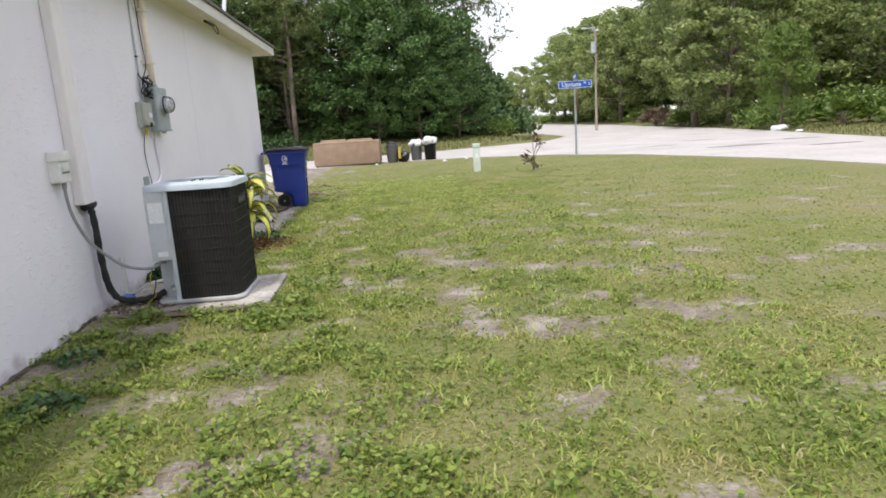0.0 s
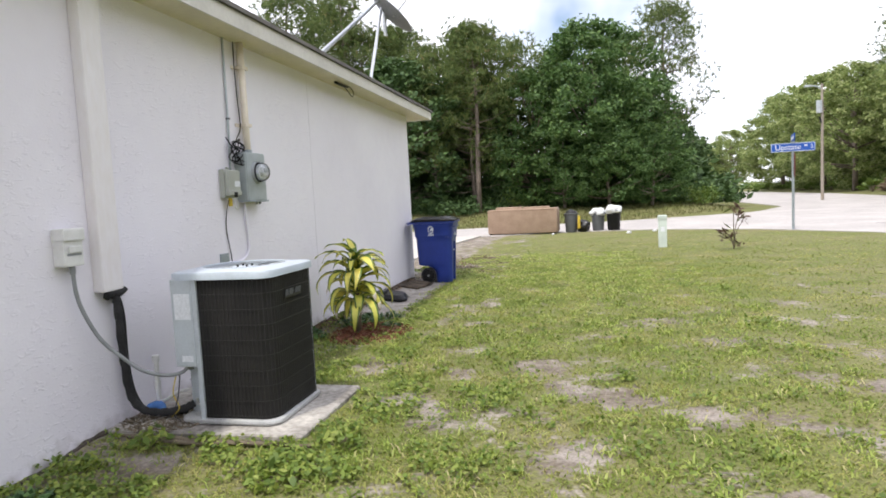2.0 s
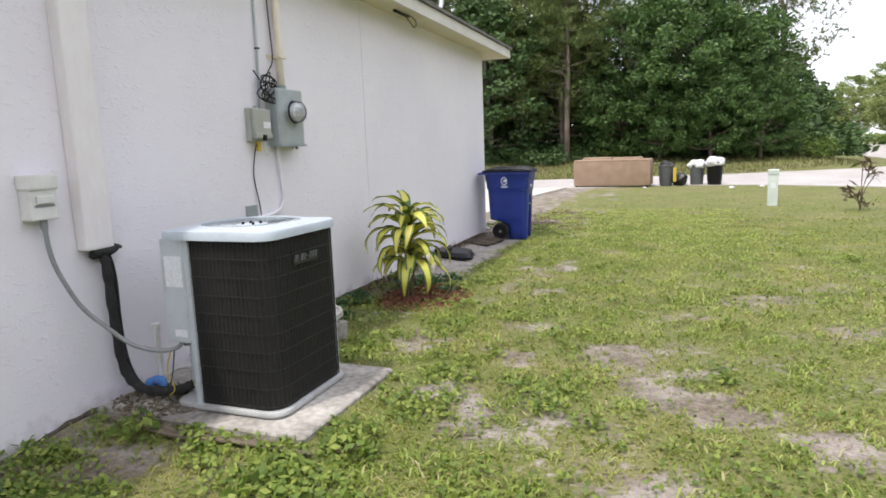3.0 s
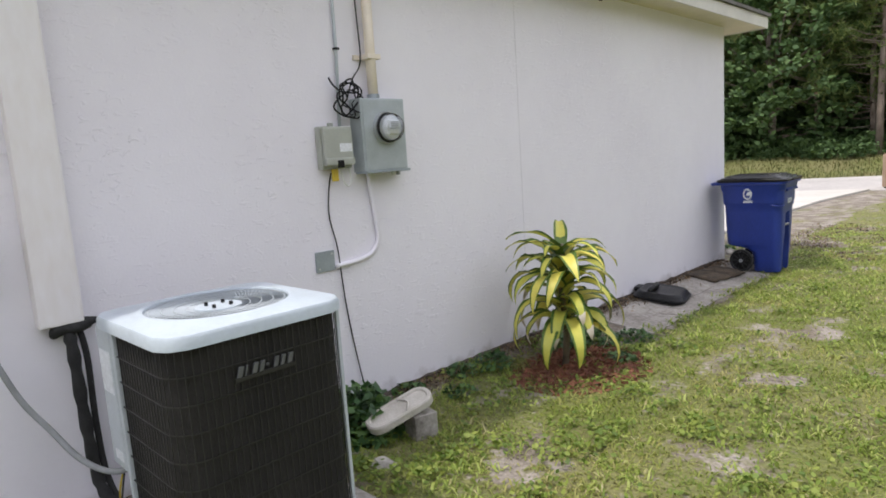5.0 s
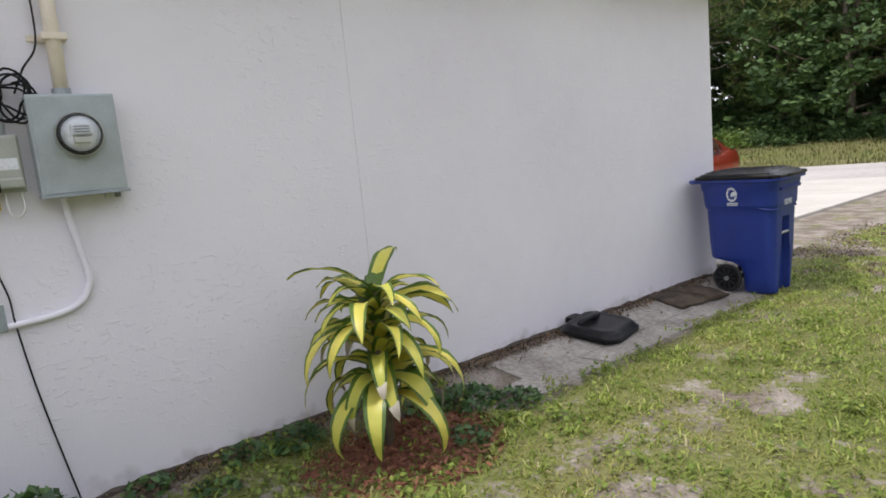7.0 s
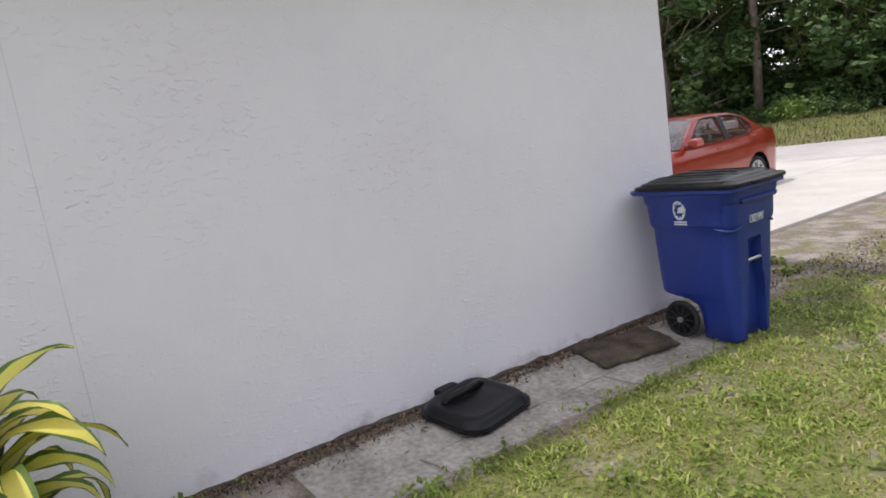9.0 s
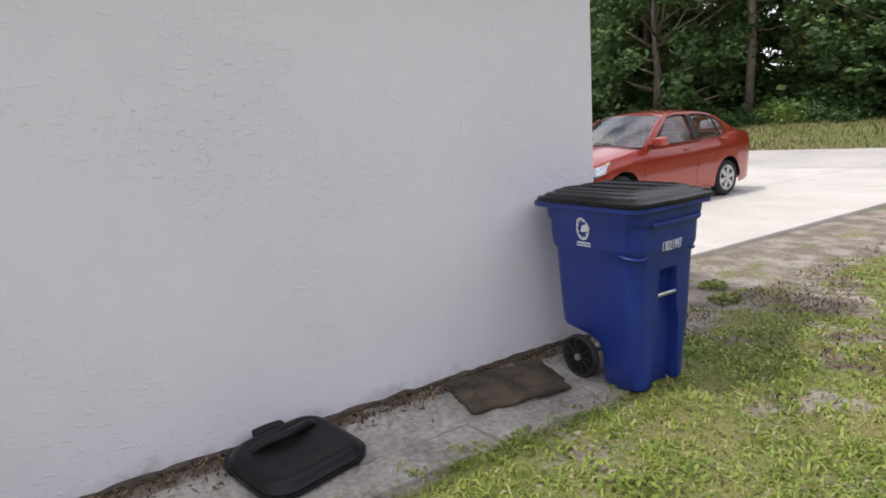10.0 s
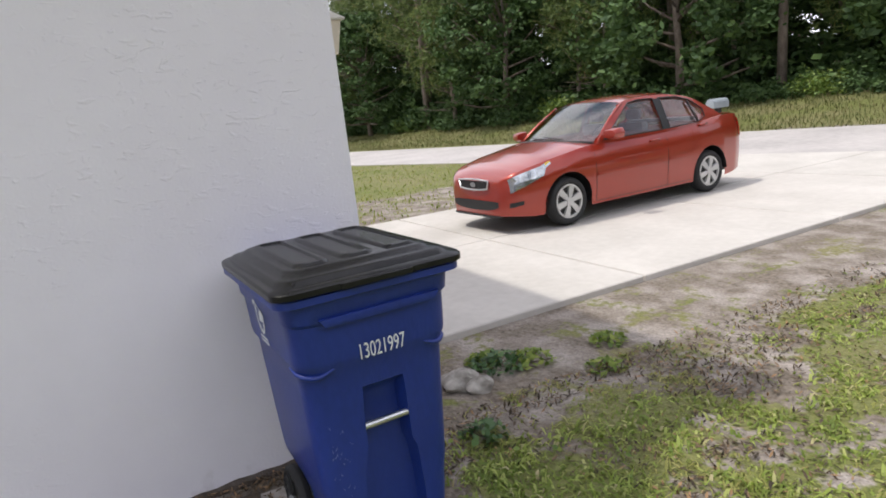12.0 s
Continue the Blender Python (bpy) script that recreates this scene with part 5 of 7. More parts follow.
    part("emblem", m, WHITE, t, "plain white printed emblem")
    # scuffs
    m = Mesh()
    rnd = random.Random(31)
    for k in range(46):
        s = rnd.uniform(0.006, 0.03)
        z = rnd.uniform(0.08, 0.62)
        y = -0.19 - 0.02 * z + rnd.uniform(-0.02, 0.05)
        x = 0.2975 + 0.02 * z + 0.0012
        a = rnd.uniform(-0.6, 0.6)
        m.add([(x, y, z), (x, y + s * math.sin(a) + 0.0025, z - s * math.cos(a) * 0.6), (x, y + s * math.sin(a), z - s * math.cos(a) * 0.6)], [(0, 1, 2)])
    part("scuffs", m, mat("pale_scuff", (0.22, 0.26, 0.45), rough=0.7), t, "pale scuff marks", kind="stuff")


wheelie_bin()


# ---- the car ----
CARRED = mat("red_car_paint", (0.32, 0.026, 0.010), rough=0.3, metal=0.35, var=0.05, scale=3, coat=1.0)
CARDARK = mat("black_car_trim", (0.012, 0.012, 0.013), rough=0.5, var=0.2, scale=20)
LAMP = mat("clear_lamp_lens", (0.42, 0.44, 0.46), rough=0.10, metal=0.75, var=0.45, scale=9)
TAILRED = mat("red_lamp_lens", (0.4, 0.01, 0.01), rough=0.15, var=0.1, scale=9)
ALLOY = mat("silver_wheel_paint", (0.58, 0.58, 0.58), rough=0.35, metal=0.5, var=0.08, scale=9)
SEATCLOTH = mat("grey_seat_cloth", (0.30, 0.295, 0.285), rough=0.9, var=0.15, scale=20)

AXLES, WHEEL_R, CAR_L = (0.84, 3.50), 0.305, 4.44
W_PTS = [(0, 0.50), (0.04, 0.60), (0.12, 0.69), (0.28, 0.775), (0.5, 0.825), (0.8, 0.85), (1.2, 0.86), (3.3, 0.86), (3.8, 0.845), (4.15, 0.80), (4.32, 0.735), (4.41, 0.65), (4.44, 0.55)]
S_PTS = [(0, 0.60), (0.05, 0.68), (0.15, 0.735), (0.3, 0.785), (0.6, 0.85), (1.1, 0.93), (1.5, 0.955), (2.5, 0.985), (3.4, 1.03), (3.9, 1.065), (4.25, 1.06), (4.38, 0.99), (4.44, 0.86)]
C_PTS = [(0, 0.02), (0.15, 0.045), (0.6, 0.075), (1.1, 0.085), (1.6, 0.05), (3.6, 0.03), (4.2, 0.035), (4.44, 0.02)]
ROOF_PTS = [(1.9, 1.40), (2.1, 1.435), (2.45, 1.458), (2.9, 1.448), (3.2, 1.40), (3.4, 1.34), (3.9, 1.07)]


def car_side(s, f):
    """Point of the lower shell's flank: s along the car from its nose, f from sill (0) to shoulder (1)."""
    w, zs = poly(s, W_PTS), poly(s, S_PTS)
    zb = 0.20 + 0.03 * sstep(0.4, 0.0, s) + 0.06 * sstep(3.9, 4.4, s)
    for a in AXLES:
        d = abs(s - a)
        if d < 0.365:
            zb = max(zb, WHEEL_R + math.sqrt(0.365 ** 2 - d * d))
    z = zb + (zs - zb) * f
    g = (z - 0.2) / max(0.05, zs - 0.2)
    k = 0.955 + 0.05 * math.sin(min(1, g * 1.15) * math.pi * 0.75) - 0.075 * max(0, g - 0.72) / 0.28 * max(0, g - 0.72) / 0.28
    return w * k, z


def car():
    t = thing("car", "red four-door saloon car parked on the driveway", "car", pose(-6.72, 16.16 + CAR_L / 2, 0.058, 0, 0, 1.5))

    def P(x, s, z):
        return (x, s - CAR_L / 2, z)
    ss = sorted(set([round(v, 3) for v in np.linspace(0, CAR_L, 90)] + [0.02, 0.05, 0.08, 4.36, 4.40, 4.43] + [a + d for a in AXLES for d in (-0.365, -0.35, -0.33, 0.33, 0.35, 0.365)]))
    fs = [0, 0.03, 0.12, 0.25, 0.4, 0.55, 0.7, 0.8, 0.88, 0.95, 1.0]
    rings = []
    for s in ss:
        half = [car_side(s, f) for f in fs]
        w1, z1 = half[-1]
        c = poly(s, C_PTS)
        for q in (0.94, 0.8, 0.6, 0.35, 0.1):
            half.append((w1 * q, z1 + c * (1 - q ** 2.6)))
        ring = [P(x, s, z) for x, z in half] + [P(-x, s, z) for x, z in reversed(half)]
        rings.append(ring)
    m = Mesh().loft(rings, caps=True, closed=False)
    part("body", m, CARRED, t, "glossy red body shell", smooth=True)
    m = Mesh().box(-0.66, 0.66, 0.3 - CAR_L / 2, 0.47 - CAR_L / 2, 0.23, 0.6)
    for a, b, hw in ((1.215, 3.12, 0.8), (3.875, 4.2, 0.62)):
        m.box(-hw, hw, a - CAR_L / 2, b - CAR_L / 2, 0.24, 0.62)
    m.box(-0.55, 0.55, 0.3 - CAR_L / 2, 4.3 - CAR_L / 2, 0.22, 0.66)
    part("underbody", m, CARDARK, t, "black underbody")

    def cabx(s, z):
        return 0.815 - 0.20 * max(0, (z - 0.97) / 0.47) ** 1.15 - 0.05 * sstep(3.2, 3.9, s) - 0.04 * sstep(1.7, 1.3, s)

    def ring_panel(outer, inner, sgn, n=56):
        c = Vector((sum(p[0] for p in inner) / len(inner), sum(p[1] for p in inner) / len(inner)))

        def cast(pl, ang):
            d = Vector((math.cos(ang), math.sin(ang)))
            best = 1e9
            for a, b in zip(pl, pl[1:] + pl[:1]):
                a, b = Vector(a) - c, Vector(b) - c
                e = b - a
                den = d.x * e.y - d.y * e.x
                if abs(den) < 1e-9:
                    continue
                r = (a.x * e.y - a.y * e.x) / den
                u = (a.x * d.y - a.y * d.x) / den
                if r > 0 and -1e-6 <= u <= 1 + 1e-6:
                    best = min(best, r)
            return c + d * best
        A = sorted([2 * math.pi * k / n for k in range(n)] + [math.atan2(p[1] - c.y, p[0] - c.x) % (2 * math.pi) for p in outer + inner])
        o, i = [cast(outer, a) for a in A], [cast(inner, a) for a in A]
        return ([P(sgn * cabx(q.x, q.y), q.x, q.y) for q in o], [P(sgn * cabx(q.x, q.y), q.x, q.y) for q in i], [P(sgn * (cabx(q.x, q.y) - 0.025), q.x, q.y) for q in i])
    roofs = [(s, poly(s, ROOF_PTS)) for s in (2.64, 2.45, 2.25, 2.1, 1.98)]
    rearroof = [(s, poly(s, ROOF_PTS)) for s in (3.42, 3.3, 3.15, 3.0, 2.8, 2.64)]
    cellF = [(1.28, 0.93), (2.64, 0.96)] + roofs + [(1.93, 1.40)]
    cellR = [(2.64, 0.96), (3.95, 1.04)] + [(3.7, 1.19)] + rearroof
    winF = [(1.50, 0.985), (2.59, 0.995), (2.585, 1.415), (2.3, 1.42), (2.10, 1.395)]
    winR = [(2.69, 1.0), (3.32, 1.025), (3.50, 1.09), (3.50, 1.2), (3.28, 1.34), (3.05, 1.40), (2.69, 1.415)]
    for sgn in (1, -1):
        for cell, win, nm in ((cellF, winF, "front"), (cellR, winR, "rear")):
            o, i, b = ring_panel(cell, win, sgn)
            part("pillar_frame", Mesh().loft([o, i, b], caps=False), CARRED, t, smooth=True)
            g = part("side_window", Mesh().add(b, [tuple(range(len(b)))]), CARGLASS, t, "tinted side glass")
            g.visible_shadow = False
            part("window_seal", Mesh().tube(i + i[:1], 0.009, 5), CARDARK, t, "black window seal")
        # blacked-out centre pillar, quarter-window bar
        for a, b, zz in (((2.60, 0.995), (2.60, 1.405), 0.062), ((3.30, 1.03), (3.22, 1.33), 0.014)):
            rows = []
            for i in range(9):
                q = i / 8
                s, z = a[0] + (b[0] - a[0]) * q, a[1] + (b[1] - a[1]) * q
                s0, s1, x0, x1 = s - zz * 0.4, s + zz * 1.9, cabx(s - zz * 0.4, z), cabx(s + zz * 1.9, z)
                rows.append([P(sgn * (x0 + 0.007), s0, z), P(sgn * (x1 + 0.007), s1, z), P(sgn * (x1 - 0.01), s1, z), P(sgn * (x0 - 0.01), s0, z)])
            part("pillar_trim", Mesh().loft(rows), CARDARK, t, "black pillar trim")

    def sheet(f, nu, nv):
        v = [f(-1 + 2 * i / nu, j / nv) for j in range(nv + 1) for i in range(nu + 1)]
        return Mesh().add(v, [(j * (nu + 1) + i, j * (nu + 1) + i + 1, (j + 1) * (nu + 1) + i + 1, (j + 1) * (nu + 1) + i) for j in range(nv) for i in range(nu)])

    def roof(u, v):
        s = (1.90 + 0.07 * u * u) * (1 - v) + (3.43 - 0.03 * u * u) * v
        ze = poly(s, ROOF_PTS)
        return P(u * cabx(s, ze), s, ze + 0.05 * (1 - abs(u) ** 2.4))
    part("roof", sheet(roof, 16, 16), CARRED, t, smooth="all")

    def screen(u, v):
        s0, z0 = 1.12 + 0.25 * u * u, 1.015 - 0.055 * u * u
        s1 = 1.90 + 0.07 * u * u
        z1 = poly(s1, ROOF_PTS) + 0.05 * (1 - abs(u) ** 2.4)
        s, z = s0 + (s1 - s0) * v, z0 + (z1 - z0) * v + 0.025 * math.sin(math.pi * v)
        return P(u * (0.765 * (1 - v) + (cabx(s1, z1) - 0.015) * v), s, z)
    g = part("windscreen", sheet(screen, 14, 8), SCREENGLASS, t, "tinted windscreen", smooth="all")
    g.visible_shadow = False
    for sgn in (1, -1):
        edge = [Vector(screen(sgn, v / 8)) for v in range(9)]
        part("screen_pillar", Mesh().tube([e + Vector((sgn * 0.012, 0.012, -0.012)) for e in edge], 0.022, 8), CARRED, t, smooth="all")
    part("cowl", Mesh().tube([Vector(screen(-1 + 0.2 * k, 0.0)) + Vector((0, -0.02, -0.012)) for k in range(11)], 0.028, 6), CARDARK, t, "black cowl strip", smooth="all")
    for x in (0.1, 0.5):
        part("wiper", Mesh().tube([Vector(screen(x, 0.02)) + Vector((0, -0.02, 0.015)), Vector(screen(x - 0.45, 0.07)) + Vector((0, -0.02, 0.015))], 0.008, 5), CARDARK, t)

    def rear(u, v):
        s0, z0 = 3.97 - 0.12 * u * u, 1.085 - 0.02 * u * u
        s1 = 3.43 - 0.03 * u * u
        z1 = poly(s1, ROOF_PTS) + 0.05 * (1 - abs(u) ** 2.4)
        return P(u * (0.70 * (1 - v) + (cabx(s1, z1) - 0.01) * v), s0 + (s1 - s0) * v, z0 + (z1 - z0) * v)
    g = part("rear_window", sheet(rear, 10, 6), CARGLASS, t, "tinted rear glass", smooth="all")
    g.visible_shadow = False

    def patch(s0, s1, f0, f1, sgn, off=0.004, n=10, taper=0.0):
        v = []
        for i in range(n + 1):
            s = s0 + (s1 - s0) * i / n
            for j in range(7):
                q = j / 6
                lo, hi = f0 + taper * (i / n), f1
                x, z = car_side(s, lo + (hi - lo) * q)
                dx = (car_side(s + 0.01, 0.6)[0] - car_side(s - 0.01, 0.6)[0]) / 0.02
                nrm = Vector((1, -dx)).normalized()
                v.append(P(sgn * (x + nrm.x * off), s + nrm.y * off, z))
        return Mesh().add(v, [(i * 7 + j, i * 7 + j + 1, (i + 1) * 7 + j + 1, (i + 1) * 7 + j) for i in range(n) for j in range(6)])
    for sgn in (1, -1):
        part("headlight", patch(0.08, 0.60, 0.60, 0.95, sgn, 0.008, 12, 0.22), LAMP, t, "clear headlight", smooth="all")
        part("indicator", patch(0.52, 0.60, 0.87, 0.95, sgn, 0.010, 5, 0.04), YELLOW, t, "amber indicator", smooth="all")
        part("tail_light", patch(4.20, 4.42, 0.62, 0.93, sgn, 0.006, 8), TAILRED, t, "red tail light", smooth="all")
        part("fog_lamp", patch(0.07, 0.21, 0.22, 0.35, sgn, 0.006, 6, 0.05), CARDARK, t, "black fog lamp recess", smooth="all")
        for s0, s1 in ((1.30, 2.55), (2.63, 3.20)):
            part("rub_strip", patch(s0, s1, 0.47, 0.535, sgn, 0.012, 10), CARRED, t, smooth="all")
        for s, f0 in ((1.28, 0.0), (2.60, 0.0)):
            part("door_gap", patch(s - 0.004, s + 0.004, 0.05, 0.99, sgn, 0.002, 1), CARDARK, t, "dark shut line")
        part("sill_gap", patch(1.28, 3.1, 0.045, 0.055, sgn, 0.002, 8), CARDARK, t, "dark shut line")
        for s in (2.38, 3.38):
            x, z = car_side(s, 0.86)
            part("door_handle", Mesh().tube([P(sgn * (x - 0.005), s - 0.1, z), P(sgn * (x + 0.03), s - 0.08, z + 0.005), P(sgn * (x + 0.03), s + 0.06, z + 0.008), P(sgn * (x - 0.005), s + 0.08, z + 0.005)], 0.014, 6), CARRED, t, smooth="all")
        x = 0.86
        mirror = part("wing_mirror", Mesh().loft([[P(sgn * (x + 0.02 + 0.14 * q), 1.52 + o - 0.03 * k + 0.03 * q, 1.04 + dz * (0.075 - 0.012 * k) + 0.01) for q, dz in ((0, -0.7), (0.5, -1), (1, -0.7), (1.15, 0.1), (0.95, 0.9), (0.45, 1), (0, 0.8))] for k, o in ((2, -0.05), (0.5, -0.03), (0, 0.0), (0, 0.07))]), CARRED, t, "red wing mirror", bevel=0.008, smooth=True)
        part("mirror_foot", Mesh().box(min(sgn * 0.78, sgn * 0.9), max(sgn * 0.78, sgn * 0.9), 1.52 - CAR_L / 2, 1.57 - CAR_L / 2, 0.985, 1.015), CARDARK, mirror)
    # nose: badge grille, lower intake, sump lip
    def nose(x):
        lo, hi = 0.0, 0.6
        for _ in range(24):
            mid = (lo + hi) / 2
            lo, hi = (mid, hi) if poly(mid, W_PTS) * 0.98 < abs(x) else (lo, mid)
        return lo

    def front(x0, x1, z0, z1, off, slot_n=12):
        v = []
        for i in range(slot_n + 1):
            x = x0 + (x1 - x0) * i / slot_n
            for z in (z0, (z0 + z1) / 2, z1):
                v.append(P(x, nose(x) - off, z))
        return Mesh().add(v, [(i * 3 + j, (i + 1) * 3 + j, (i + 1) * 3 + j + 1, i * 3 + j + 1) for i in range(slot_n) for j in range(2)])
    grille = part("grille", front(-0.31, 0.31, 0.555, 0.655, 0.014), CARDARK, t, "black mesh grille", smooth="all")
    out = [P(x, nose(x) - 0.016, z) for x, z in [(-0.33, 0.66), (-0.15, 0.672), (0, 0.675), (0.15, 0.672), (0.33, 0.66), (0.30, 0.56), (0.15, 0.545), (0, 0.54), (-0.15, 0.545), (-0.30, 0.56), (-0.33, 0.66)]]
    part("grille_surround", Mesh().tube(out, 0.012, 6), CHROME, grille, "chrome surround", smooth="all")
    part("emblem", Mesh().loft([[P(0.055 * math.cos(w), -0.02 - d, 0.605 + 0.032 * math.sin(w)) for w in (2 * math.pi * k / 20 for k in range(20))] for d in (0, 0.008)]), CHROME, grille, "plain oval emblem")
    v = []
    for k in range(17):
        x = -0.50 + k / 16
        lift = 0.05 * (abs(x) / 0.5) ** 3
        for q in (0, 0.5, 1):
            v.append(P(x, nose(x) - 0.008, 0.285 + lift + (0.125 - 1.1 * lift) * q))
    part("lower_intake", Mesh().add(v, [(k * 3 + q, k * 3 + 3 + q, k * 3 + 4 + q, k * 3 + 1 + q) for k in range(16) for q in range(2)]), CARDARK, t, "black lower intake", smooth="all")
    part("chin", front(-0.52, 0.52, 0.205, 0.235, 0.012), CARDARK, t, "black chin spoiler", smooth="all")
    # wheels
    for a in AXLES:
        for sgn in (1, -1):
            cx = 0.745 * sgn
            y, r = a - CAR_L / 2, WHEEL_R
            ring = []
            for q in range(13):
                b = 2 * math.pi * q / 12
                rr, dx = 0.252 + 0.053 * math.cos(b), 0.095 * math.sin(b)
                rr = min(rr, 0.300)
                ring.append([(cx + dx, y + rr * math.cos(w), r + rr * math.sin(w)) for w in (2 * math.pi * j / 36 for j in range(36))])
            wh = part("wheel", Mesh().disc((cx - 0.05, y, r), (1, 0, 0), 0.215, 0.10, 32), CARDARK, t, "steel wheel with silver cover")
            part("tyre", Mesh().loft(ring, caps=False), RUBBER, wh, "black tyre", smooth="all")
            m = Mesh()
            xo = cx + sgn * 0.075
            m.loft([[(xo + sgn * d, y + rr * math.cos(w), r + rr * math.sin(w)) for w in (2 * math.pi * j / 36 for j in range(36))] for rr, d in ((0.215, -0.02), (0.212, 0.005), (0.188, 0.002), (0.184, -0.02))], caps=False)
            c = Vector((xo, y, r))
            for k in range(6):
                w = 2 * math.pi * k / 6 + 0.26
                d, n = Vector((0, math.cos(w), math.sin(w))), Vector((0, -math.sin(w), math.cos(w)))
                q = [c + d * 0.03 + n * 0.026, c + d * 0.03 - n * 0.026, c + d * 0.195 - n * 0.044, c + d * 0.195 + n * 0.044]
                top = [p + Vector((sgn * (0.012 if i < 2 else 0.004), 0, 0)) for i, p in enumerate(q)]
                bot = [p - Vector((sgn * 0.03, 0, 0)) for p in q]
                part("spoke", Mesh().add(top + bot, [(0, 1, 2, 3), (7, 6, 5, 4), (0, 4, 5, 1), (1, 5, 6, 2), (2, 6, 7, 3), (3, 7, 4, 0)]), ALLOY, wh, bevel=0.005)
            m.disc((xo - sgn * 0.01, y, r), (sgn, 0, 0), 0.055, 0.03, 20)
            part("wheel_cover", m, ALLOY, wh, "silver wheel cover rim and cap", smooth=True)
            arch = [[(sgn * x, y + 0.36 * math.cos(w), r + 0.36 * math.sin(w)) for w in (math.pi * j / 16 for j in range(17))] for x in (0.50, 0.842)]
            part("arch_liner", Mesh().loft(arch, caps=False, closed=False), CARDARK, t, "black arch liner", smooth="all")
    # seats, linings and dashboard seen through the glass
    part("headliner", sheet(lambda u, v: tuple(Vector(roof(u * 0.97, 0.02 + 0.96 * v)) - Vector((0, 0, 0.03))), 10, 8), SEATCLOTH, t, "grey roof lining", smooth="all")
    for x in (-0.715, 0.70):
        part("door_lining", Mesh().box(x, x + 0.015, 1.3 - CAR_L / 2, 3.4 - CAR_L / 2, 0.3, 0.965), SEATCLOTH, t, "grey inner door lining", bevel=0.005)
    part("parcel_shelf", Mesh().box(-0.66, 0.66, 3.4 - CAR_L / 2, 3.85 - CAR_L / 2, 0.98, 1.0), SEATCLOTH, t, "grey parcel shelf")
    for x in (-0.36, 0.36):
        part("front_seat", Mesh().box(x - 0.24, x + 0.24, 2.05 - CAR_L / 2, 2.5 - CAR_L / 2, 0.55, 0.75).box(x - 0.23, x + 0.23, 2.42 - CAR_L / 2, 2.55 - CAR_L / 2, 0.7, 1.12).box(x - 0.12, x + 0.12, 2.47 - CAR_L / 2, 2.55 - CAR_L / 2, 1.15, 1.30), SEATCLOTH, t, "grey cloth seat", bevel=0.04, smooth=True)
    part("rear_bench", Mesh().box(-0.62, 0.62, 3.0 - CAR_L / 2, 3.45 - CAR_L / 2, 0.55, 0.75).box(-0.62, 0.62, 3.38 - CAR_L / 2, 3.5 - CAR_L / 2, 0.7, 1.1), SEATCLOTH, t, "grey cloth bench", bevel=0.04, smooth=True)
    part("dashboard", Mesh().box(-0.7, 0.7, 1.35 - CAR_L / 2, 1.75 - CAR_L / 2, 0.75, 0.97), CARDARK, t, "dark dashboard", bevel=0.04, smooth=True)
    wheel = [(0.36 + 0.18 * math.cos(w), 1.88 - CAR_L / 2 + 0.06 * math.sin(w), 0.97 + 0.17 * math.sin(w)) for w in (2 * math.pi * k / 20 for k in range(21))]
    part("steering_wheel", Mesh().tube(wheel, 0.016, 6), CARDARK, t)


car()


# ---- across the lawn ----
TAN = mat("tan_upholstery", (0.26, 0.18, 0.125), rough=0.9, col2=(0.34, 0.245, 0.175), scale=3, bump=0.2, bscale=90)
BAGWHITE = mat("white_plastic_bag", (0.66, 0.67, 0.68), rough=0.45, var=0.1, scale=6, bump=0.6, bscale=14)
BAGBLACK = mat("black_plastic_bag", (0.012, 0.012, 0.013), rough=0.35, var=0.3, scale=8, bump=0.6, bscale=18)
CANGREY = mat("grey_plastic_can", (0.10, 0.105, 0.11), rough=0.55, var=0.1, scale=6, bump=0.1)
MARKER = mat("pale_green_fibreglass", (0.52, 0.58, 0.53), rough=0.6, var=0.06, scale=6, bump=0.1)
SIGNBLUE = mat("blue_sign_sheet", (0.015, 0.09, 0.42), rough=0.4, var=0.06, scale=6)
SIGNRED = mat("red_sign_sheet", (0.30, 0.03, 0.025), rough=0.45, var=0.1, scale=8)


def sofa():
    t = thing("sofa", "discarded tan upholstered sofa seen from the back by the road", "sofa", pose(-1.76, 25.75, 0.0, 0, 0, -4))
    part("back", Mesh().box(-1.18, 1.18, -0.38, -0.12, 0.05, 0.98), TAN, t, bevel=0.05, smooth=True)
    for s in (-1, 1):
        part("arm", Mesh().box(min(s * 1.05, s * 1.32), max(s * 1.05, s * 1.32), -0.37, 0.5, 0.05, 0.97), TAN, t, bevel=0.06, smooth=True)
    part("seat_frame", Mesh().box(-1.06, 1.06, -0.13, 0.5, 0.05, 0.36), TAN, t, bevel=0.03, smooth=True)
    for k in range(3):
        part("seat_cushion", Mesh().box(-1.03 + 0.69 * k, -0.36 + 0.69 * k, -0.12, 0.52, 0.36, 0.52), TAN, t, bevel=0.05, smooth=True)
    for k in range(2):
        part("back_cushion", Mesh().box(-1.03 + 1.035 * k, -0.005 + 1.035 * k, -0.20, 0.06, 0.5, 1.06 - 0.015 * k), TAN, t, bevel=0.06, smooth=True)
    part("top_roll", Mesh().tube([(-1.2, -0.34, 0.93), (1.2, -0.34, 0.93)], 0.05, 10), TAN, t, smooth=True)
    for x in (-1.22, 1.22):
        for y in (-0.3, 0.42):
            part("foot", Mesh().box(x - 0.04, x + 0.04, y - 0.04, y + 0.04, -0.005, 0.06), CARDARK, t)


